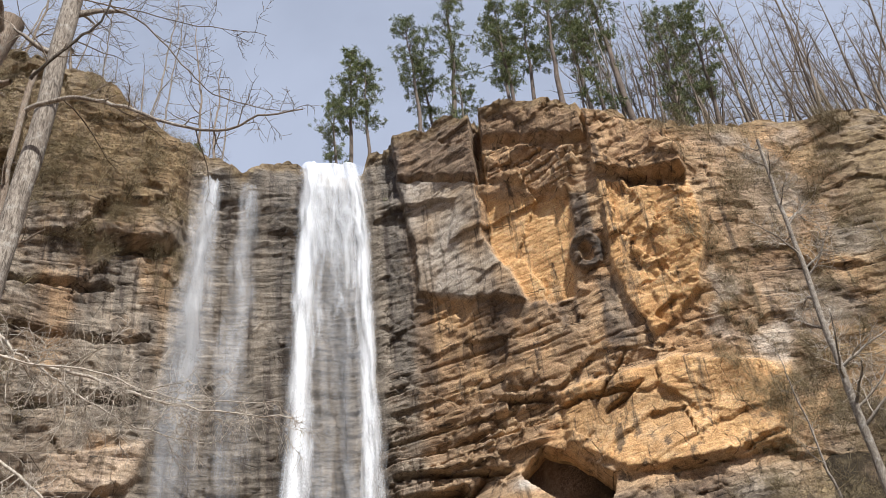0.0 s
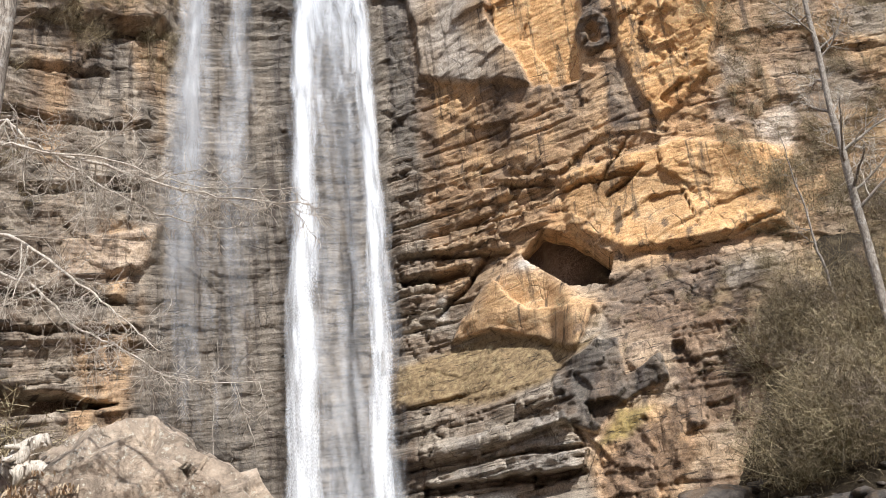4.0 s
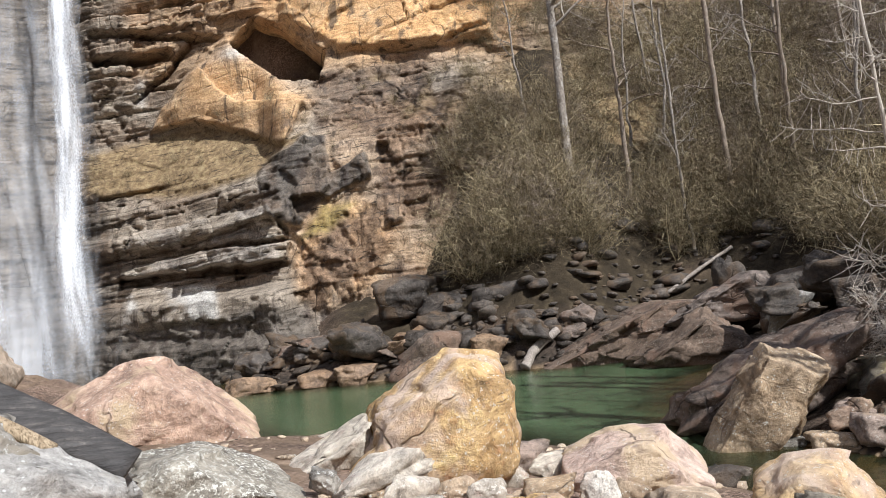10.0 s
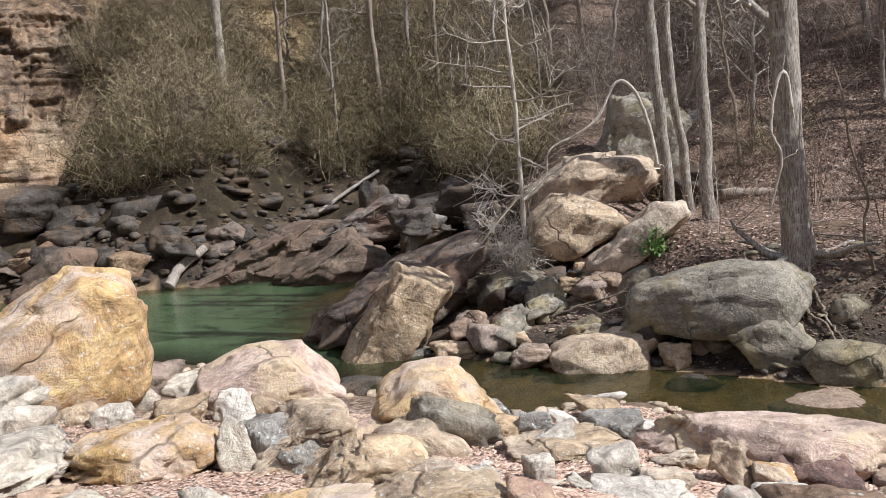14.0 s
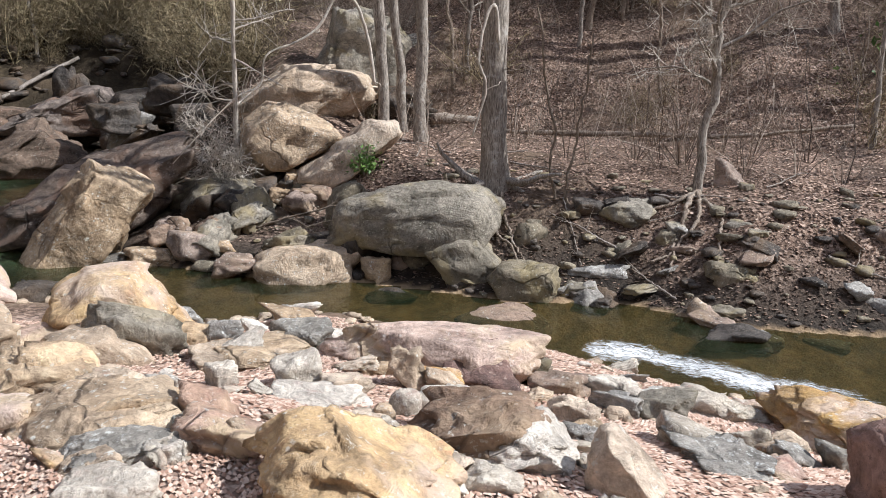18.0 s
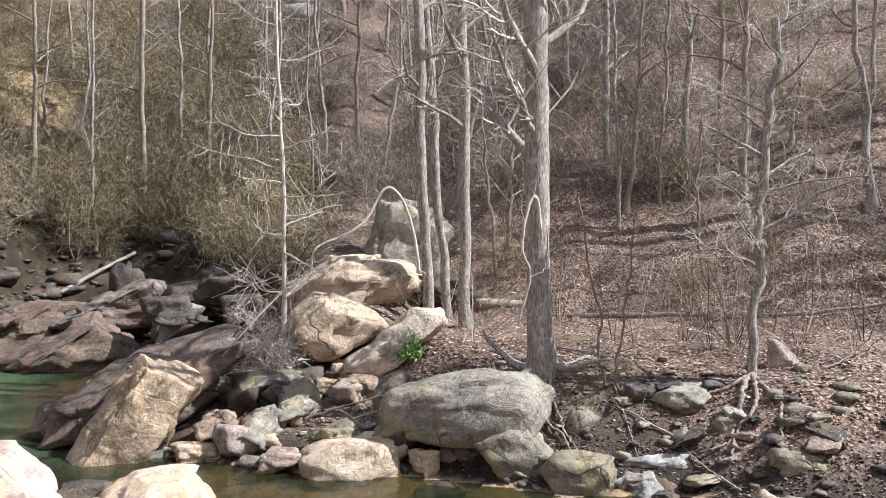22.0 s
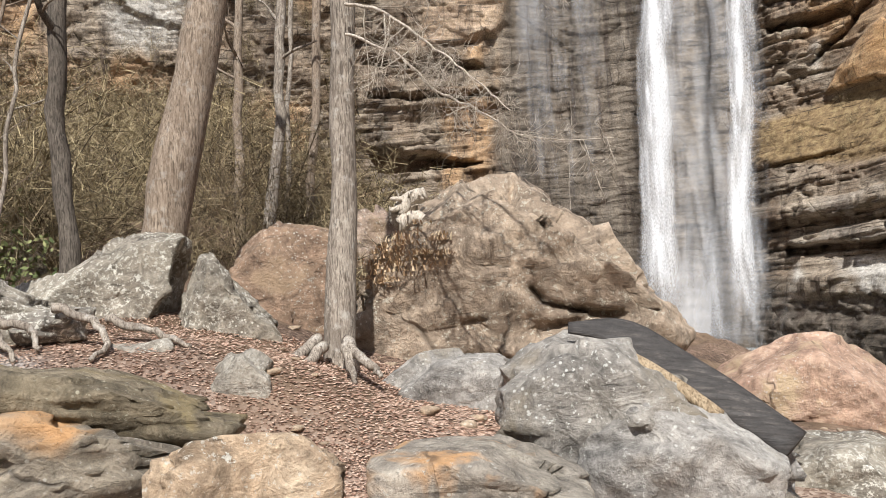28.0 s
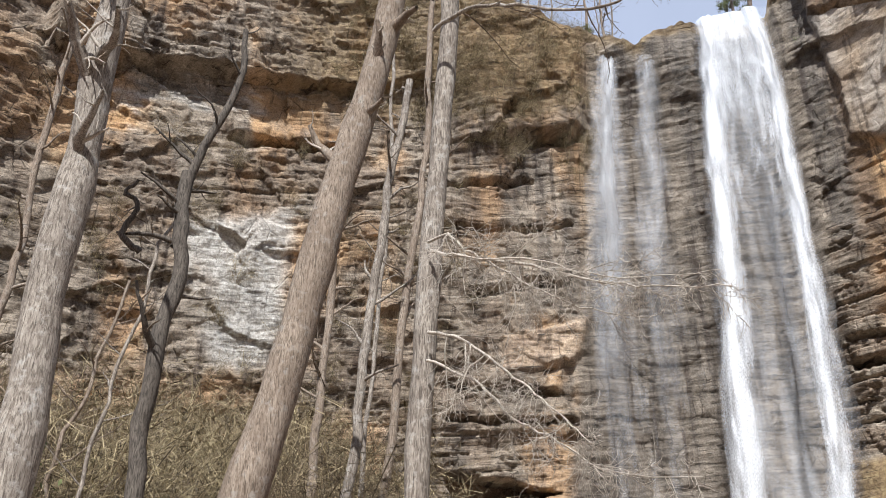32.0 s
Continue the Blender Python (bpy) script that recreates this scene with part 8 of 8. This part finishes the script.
def far_woods():
    """The trees farther back on the plateau and the hill, too many to count, as one mesh."""
    rng = np.random.default_rng(23)
    data = []
    for i in range(6):
        q, _ = wander(rng, (0, 0, -0.4), (0, 0, 1), 15 + i, 8, 0.025)
        lines, sticks = [(q, np.linspace(0.16, 0.03, len(q)), 3)], []
        branch_out(rng, q, 0.14, 0.03, 12, 2.8, 1, lines, 0.3, 0.9, 0.16, 0.05, 0.0, 0.02)
        v, f = tubes([(a, b) for a, b, _ in lines], 4)
        ends = np.concatenate([a[1:] for a, _, _ in lines[1:]])
        c = ends[rng.integers(0, len(ends), 300)]
        u = rng.normal(size=(300, 3)) + np.array([0, 0, 0.5])
        u *= rng.uniform(0.4, 1.2, (300, 1)) / np.linalg.norm(u, axis=1, keepdims=True)
        w = np.cross(u, rng.normal(size=(300, 3)))
        w *= 0.010 / np.linalg.norm(w, axis=1, keepdims=True)
        tri = np.stack([c - w, c + w, c + u], 1).reshape(-1, 3)
        data.append((np.concatenate([v, tri]), np.concatenate([f[:, :3], f[:, [0, 2, 3]], np.arange(900).reshape(-1, 3) + len(v)])))
    all_v, all_f, base = [], [], 0
    for i in range(150):
        az = (rng.uniform(21, 46) if i < 70 else rng.uniform(34, 60)) if i < 125 else rng.uniform(-70, -20)
        r = float(cliff_r(az)) + rng.uniform(4, 22) + 6.5 * float(smooth(24, 34, az))
        x, y = r * math.sin(radians(az)), r * math.cos(radians(az))
        m = pose(x, y, float(land(x, y)) - 0.3, rng.normal() * 8, rng.normal() * 8, rng.uniform(0, 360)) @ Matrix.Scale(rng.uniform(0.6, 1.5), 4)
        v, f = data[rng.integers(0, 6)]
        all_v.append(v @ np.array(m.to_3x3()).T + np.array(m.translation))
        all_f.append(f + base)
        base += len(v)
    tagged(new("bare_woods", mesh_from("bare_woods", np.concatenate(all_v), np.concatenate(all_f), M_BARK_BROWN)), "leafless grey woods on the plateau and the high slope", "woods", kind="stuff")


far_woods()

# ---- leaves, rubble, grass, small green plants ----
def strew(count, seed, where, height=None):
    """Random places in a patch: where(rng) gives x, y arrays."""
    rng = np.random.default_rng(seed)
    x, y = where(rng, count)
    z = land(x, y)
    ok = z > 0.03
    return x[ok], y[ok], z[ok]


def in_sector(a0, a1, r0, r1):
    def pick(rng, n):
        az, r = np.radians(rng.uniform(a0, a1, n)), np.sqrt(rng.uniform(r0 * r0, r1 * r1, n))
        return r * np.sin(az), r * np.cos(az)
    return pick


def along(line, width, side):
    """Places along a shore, up to a width on one side."""
    pts = np.array(line, float)

    def pick(rng, n):
        seg = np.hypot(*np.diff(pts, axis=0).T)
        t = rng.uniform(0, seg.sum(), n)
        x, y = np.interp(t, np.r_[0, seg.cumsum()], pts[:, 0]), np.interp(t, np.r_[0, seg.cumsum()], pts[:, 1])
        o = rng.uniform(0, width, n)
        return x + o * side + rng.normal(size=n) * 0.3, y + rng.normal(size=n) * 0.4
    return pick


scatter_leaves("leaf_litter", *strew(105000, 5, in_sector(10, 108, 3.4, 11.5)), 0.058, M_LEAF_DRY, 5, "dry brown and tan leaves strewn between the stones", "leaves")
scatter_leaves("leaf_litter", *strew(52000, 6, in_sector(-60, -8, 7.0, 14)), 0.062, M_LEAF_DRY, 6, "dry reddish leaves on the worn earth under the tree", "leaves")
scatter_leaves("leaf_litter", *strew(20000, 8, along(FAR_SHORE[10:17], 5.5, 1)), 0.085, M_LEAF_WET, 8, "old dark leaves on the far creek bank", "leaves")
scatter_leaves("leaf_litter", *strew(28000, 7, in_sector(46, 112, 18.3, 36)), 0.10, M_LEAF_SHADE, 7, "dry leaves covering the terrace and the foot of the hill", "leaves")


def rubble(name, count, seed, where, lo, hi, tone, label, category="stones"):
    """Many small stones too small to pick apart, as one mesh."""
    x, y, z = strew(count, seed, where)
    rng = np.random.default_rng(seed)
    kinds = []
    for i in range(6):
        d, f = sphere(2)
        me = rock_mesh("pebble", (1, 0.75, 0.5), seed + i, None, 0.95, 2)
        co = np.empty(len(me.vertices) * 3, np.float32)
        me.vertices.foreach_get("co", co)
        bpy.data.meshes.remove(me)
        kinds.append((co.reshape(-1, 3), f))
    vs, fs, base = [], [], 0
    for i in range(len(x)):
        v, f = kinds[i % 6]
        s, a = lo * (hi / lo) ** (rng.random() ** 2), rng.uniform(0, 6.28)
        c, sn = math.cos(a), math.sin(a)
        w = v * s * np.array([1, 1, rng.uniform(0.5, 1.1)])
        vs.append(np.stack([w[:, 0] * c - w[:, 1] * sn + x[i], w[:, 0] * sn + w[:, 1] * c + y[i], w[:, 2] + z[i] + s * 0.08], -1))
        fs.append(f + base)
        base += len(v)
    return tagged(new(name, mesh_from(name, np.concatenate(vs), np.concatenate(fs), ROCKS[tone], True)), label, category, kind="stuff")


rubble("bank_chips", 420, 15, along(FAR_SHORE[9:17], 4.5, 1), 0.10, 0.55, "olive", "small dark chips and broken stone on the far bank")
rubble("bank_stones", 210, 11, along(FAR_SHORE[10:17], 3.6, 1), 0.15, 0.75, "dark", "small dark stones along the far creek bank")
rubble("bank_stones", 520, 16, in_sector(20, 43, 36.5, 45), 0.25, 1.6, "dark", "broken dark rock on the slope below the brush")
rubble("bank_stones", 500, 12, along(FAR_SHORE[2:8], 5.0, 0.8), 0.2, 1.2, "dark", "dark wet rubble at the foot of the cliff")
rubble("bank_stones", 320, 13, along(NEAR_SHORE[4:12], 4.5, -1), 0.07, 0.40, "tan", "small pale stones between the boulders")
rubble("bank_stones", 260, 14, in_sector(-40, 30, 8, 17), 0.08, 0.4, "tan", "small tan stones between the boulders")


def tuft_patch(name, xs, ys, zs, height, material, seed, label, blades=14):
    rng = np.random.default_rng(seed)
    n = len(xs) * blades
    cx, cy, cz = np.repeat(xs, blades), np.repeat(ys, blades), np.repeat(zs, blades)
    a, lean = rng.uniform(0, 6.28, n), rng.uniform(0.15, 1.0, n)
    h = height * rng.uniform(0.5, 1.3, n)
    b = np.stack([cx + rng.normal(size=n) * 0.1, cy + rng.normal(size=n) * 0.1, cz - 0.03], -1)
    out = np.stack([np.cos(a) * lean, np.sin(a) * lean, 1 - 0.35 * lean], -1)
    side = np.stack([-np.sin(a), np.cos(a), 0 * a], -1) * (0.012 + 0.02 * height)
    mid = b + out * h[:, None] * 0.55
    tip = b + out * h[:, None] + np.stack([np.cos(a), np.sin(a), -0.9 + 0 * a], -1) * (h * lean * 0.35)[:, None]
    v = np.stack([b - side, b + side, mid + side * 0.7, tip, mid - side * 0.7], 1).reshape(-1, 3)
    k = np.arange(n) * 5
    me = bpy.data.meshes.new(name)
    quads = np.stack([k, k + 1, k + 2, k + 4], -1)
    tris = np.stack([k + 4, k + 2, k + 3], -1)
    me.from_pydata(v.tolist(), [], quads.tolist() + tris.tolist())
    me.materials.append(material)
    return tagged(new(name, me), label, "grass", kind="stuff")


rg = np.random.default_rng(8)
great = max((o for o in bpy.data.objects if o.name.startswith("boulder")), key=lambda o: max(v.co.x for v in o.data.vertices))
great_co = np.array([great.matrix_world @ v.co for v in great.data.vertices])
tufts = []
for i in range(80):
    gx, gz = rg.uniform(-7.6, -5.9), rg.uniform(5.0, 5.9)
    close = great_co[np.hypot(great_co[:, 0] - gx, great_co[:, 2] - gz - 0.15 * (gx + 6.4)) < 0.12]
    if len(close):
        tufts.append(close[np.argmin(close[:, 1])])
tufts = np.array(tufts)
tuft_patch("dry_grass", tufts[:, 0], tufts[:, 1], tufts[:, 2], 0.17, M_GRASS, 3, "dry tan grass hanging on the great boulder's shoulder")


def leafy_plant(name, at, spread, height, count, size, material, label, seed):
    """A small bush of broad leaves on thin stems."""
    rng = np.random.default_rng(seed)
    ob = thing(name, label, "plant", at=at)
    lines, ends = [], []
    for i in range(max(6, count // 14)):
        a, s = rng.uniform(0, 6.28), rng.uniform(0.1, 1.0)
        q, _ = wander(rng, (0, 0, -0.1), (math.cos(a) * s * spread / height, math.sin(a) * s * spread / height, 1), height * rng.uniform(0.7, 1.1), 4, 0.2)
        lines.append((q, np.linspace(0.012, 0.004, len(q))))
        ends.extend(q[2:])
    tagged(part("stem_mass", mesh_from("stem_mass", *tubes(lines, 4), M_TWIG_BROWN), ob), kind="stuff")
    ends = np.array(ends)
    c = ends[rng.integers(0, len(ends), count)] + rng.normal(size=(count, 3)) * spread * 0.18
    u = rng.normal(size=(count, 3)) + np.array([0, 0, 0.2])
    u /= np.linalg.norm(u, axis=1, keepdims=True)
    w = np.cross(u, rng.normal(size=(count, 3)))
    w /= np.linalg.norm(w, axis=1, keepdims=True)
    L = size * rng.uniform(0.6, 1.2, (count, 1))
    v = np.stack([c, c + u * L * 0.5 + w * L * 0.24, c + u * L, c + u * L * 0.5 - w * L * 0.24], 1).reshape(-1, 3)
    tagged(part("foliage", mesh_from("foliage", v, np.arange(count * 4).reshape(-1, 4), material, True), ob), kind="stuff")
    return ob


leafy_plant("evergreen_bush", (17.5, 10.77, 1.7), 0.5, 0.75, 420, 0.13, M_GREEN, "small glossy evergreen bush beside the boulders", 31)
leafy_plant("young_pine", (30.4, -0.5, 3.6), 1.6, 2.4, 900, 0.30, M_GREEN, "soft light-green young evergreen at the foot of the hill", 32)
leafy_plant("evergreen_shrub", (-16.2, 10.3, 4.6), 1.3, 3.2, 1500, 0.16, M_NEEDLE, "dark evergreen shrub among the brush", 33)
leafy_plant("evergreen_shrub", (-14.5, 10.9, 4.2), 1.0, 2.2, 1100, 0.15, M_NEEDLE, "dark evergreen shrub among the brush", 34)


# loose stones of the near bank
loose = np.random.default_rng(55)
for i in range(150):
    la, lr = radians(loose.uniform(8, 100)), loose.uniform(4.8, 11.8)
    lx, ly = lr * math.sin(la), lr * math.cos(la)
    if inside(np.array(lx), np.array(ly), WATER_AREA):
        continue
    ls = 0.16 * 5.0 ** (loose.random() ** 1.5)
    tone = loose.choice(["pale", "tan", "pink", "yellow", "grey"], p=[0.34, 0.36, 0.12, 0.08, 0.10])
    rock(tone, (lx, ly, float(land(lx, ly)) + ls * 0.12), (ls, ls * loose.uniform(0.5, 0.8), ls * loose.uniform(0.28, 0.5)), -50 + loose.normal() * 35, loose.normal() * 10, loose.normal() * 10, "lying among dry leaves", "stone", angular=0.97, level=4 if ls > 0.3 else 3, bedding=1.1, rough=0.8)

# loose boulders of the talus on the far bank
talus = np.random.default_rng(44)
for i in range(70):
    tx, ty = talus.uniform(13.2, 20.5), talus.uniform(8.5, 13.5)
    if float(polyline_distance(np.array(tx), np.array(ty), FAR_SHORE)) < 0.2 or inside(np.array(tx), np.array(ty), WATER_AREA) or tx > 15.5 + (ty - 8.5) * 0.45:
        continue
    ts = talus.uniform(0.35, 1.3)
    rock(talus.choice(["olive", "dark", "brown", "tan"], p=[0.3, 0.45, 0.15, 0.1]), (tx, ty, float(land(tx, ty)) + ts * 0.18), (ts, ts * talus.uniform(0.6, 1), ts * talus.uniform(0.45, 0.8)), talus.uniform(0, 360), talus.normal() * 14, talus.normal() * 14, "piled on the far bank", angular=0.85, level=4)
for i in range(16):
    tx = talus.uniform(15.0, 18.5)
    ty = talus.uniform(-4, 8)
    if inside(np.array(tx), np.array(ty), WATER_AREA):
        continue
    ts = talus.uniform(0.25, 0.75)
    rock(talus.choice(["olive", "dark", "grey"]), (tx, ty, float(land(tx, ty)) + ts * 0.12), (ts, ts * talus.uniform(0.6, 1), ts * talus.uniform(0.35, 0.6)), talus.uniform(0, 360), talus.normal() * 12, talus.normal() * 12, "on the far creek bank", "stone", angular=0.9, level=3)
for i in range(46):
    ta = talus.uniform(8, 34)
    tr = 36.0 + talus.uniform(0, 6) + max(0, 12 - ta) * 0.6
    tx, ty = tr * math.sin(radians(ta)), tr * math.cos(radians(ta))
    if inside(np.array(tx), np.array(ty), WATER_AREA):
        continue
    if float(land(tx, ty)) > 2.2:
        continue
    ts = talus.uniform(0.6, 2.2)
    rock(talus.choice(["dark", "dark", "umber", "umber", "orange"], p=[0.35, 0.25, 0.2, 0.12, 0.08]), (tx, ty, float(land(tx, ty)) + ts * 0.2), (ts * 1.3, ts, ts * talus.uniform(0.45, 0.8)), talus.uniform(0, 360), talus.normal() * 14, talus.normal() * 14, "at the foot of the cliff", angular=0.85, level=4)


# a pale bare bush growing from the boulders of the far bank
for i, (bx, by, bz, bs) in enumerate([(15.6, 13.6, 1.4, 0.95)]):
    ob = new("bare_bush", shrub_mesh(700 + i, 7, 1.9, 7, 0.015, M_TWIG, 0.02))
    ob.matrix_world = pose(bx, by, bz, 0, 0, 70 * i) @ Matrix.Scale(bs, 4)
    tagged(ob, "pale leafless bush growing between the boulders", "bush", "bare bushes")

# roots of the bank trees creeping down to the creek
rr = np.random.default_rng(66)
for bx, by, count in ((17.31, 7.18, 5), (18.88, 3.0, 4)):
    for i in range(count):
        ang, x, y = rr.uniform(2.2, 4.3), bx, by
        pts = []
        for k in range(7):
            pts.append((x, y, float(land(x, y)) + 0.05 + 0.03 * rr.normal()))
            ang += rr.normal() * 0.3
            x, y = x + math.cos(ang) * 0.38, y + math.sin(ang) * 0.38
        deadwood("grey tree root creeping down the dark bank", "root", pts, rr.uniform(0.04, 0.09), 0.02, M_BARK_BROWN, M_BARK_BROWN, 400 + i, 0)
# fallen sticks on the far bank
for i in range(26):
    x, y, ang = rr.uniform(15.6, 20.5), rr.uniform(-4, 12), rr.uniform(0, 6.28)
    if inside(np.array(x), np.array(y), WATER_AREA):
        continue
    pts = [(x + math.cos(ang) * k * 0.4, y + math.sin(ang) * k * 0.4, float(land(x + math.cos(ang) * k * 0.4, y + math.sin(ang) * k * 0.4)) + 0.06) for k in range(5)]
    deadwood("thin dead stick lying on the far bank", "branch", pts, rr.uniform(0.015, 0.035), 0.008, M_DEADWOOD, M_TWIG, 440 + i, 2)
# flat dark slabs jutting from the far bank
for i in range(26):
    x, y = rr.uniform(15.2, 18.4), rr.uniform(-5, 7.5)
    if inside(np.array(x), np.array(y), WATER_AREA):
        continue
    sz = rr.uniform(0.4, 1.1)
    rock(rr.choice(["olive", "dark", "grey", "brown"], p=[0.3, 0.4, 0.1, 0.2]), (x, y, float(land(x, y)) + 0.02), (sz, sz * rr.uniform(0.5, 0.8), sz * rr.uniform(0.2, 0.36)), rr.uniform(0, 360), rr.normal() * 10, rr.normal() * 10, "jutting from the far bank", "slab", angular=0.95, level=4)
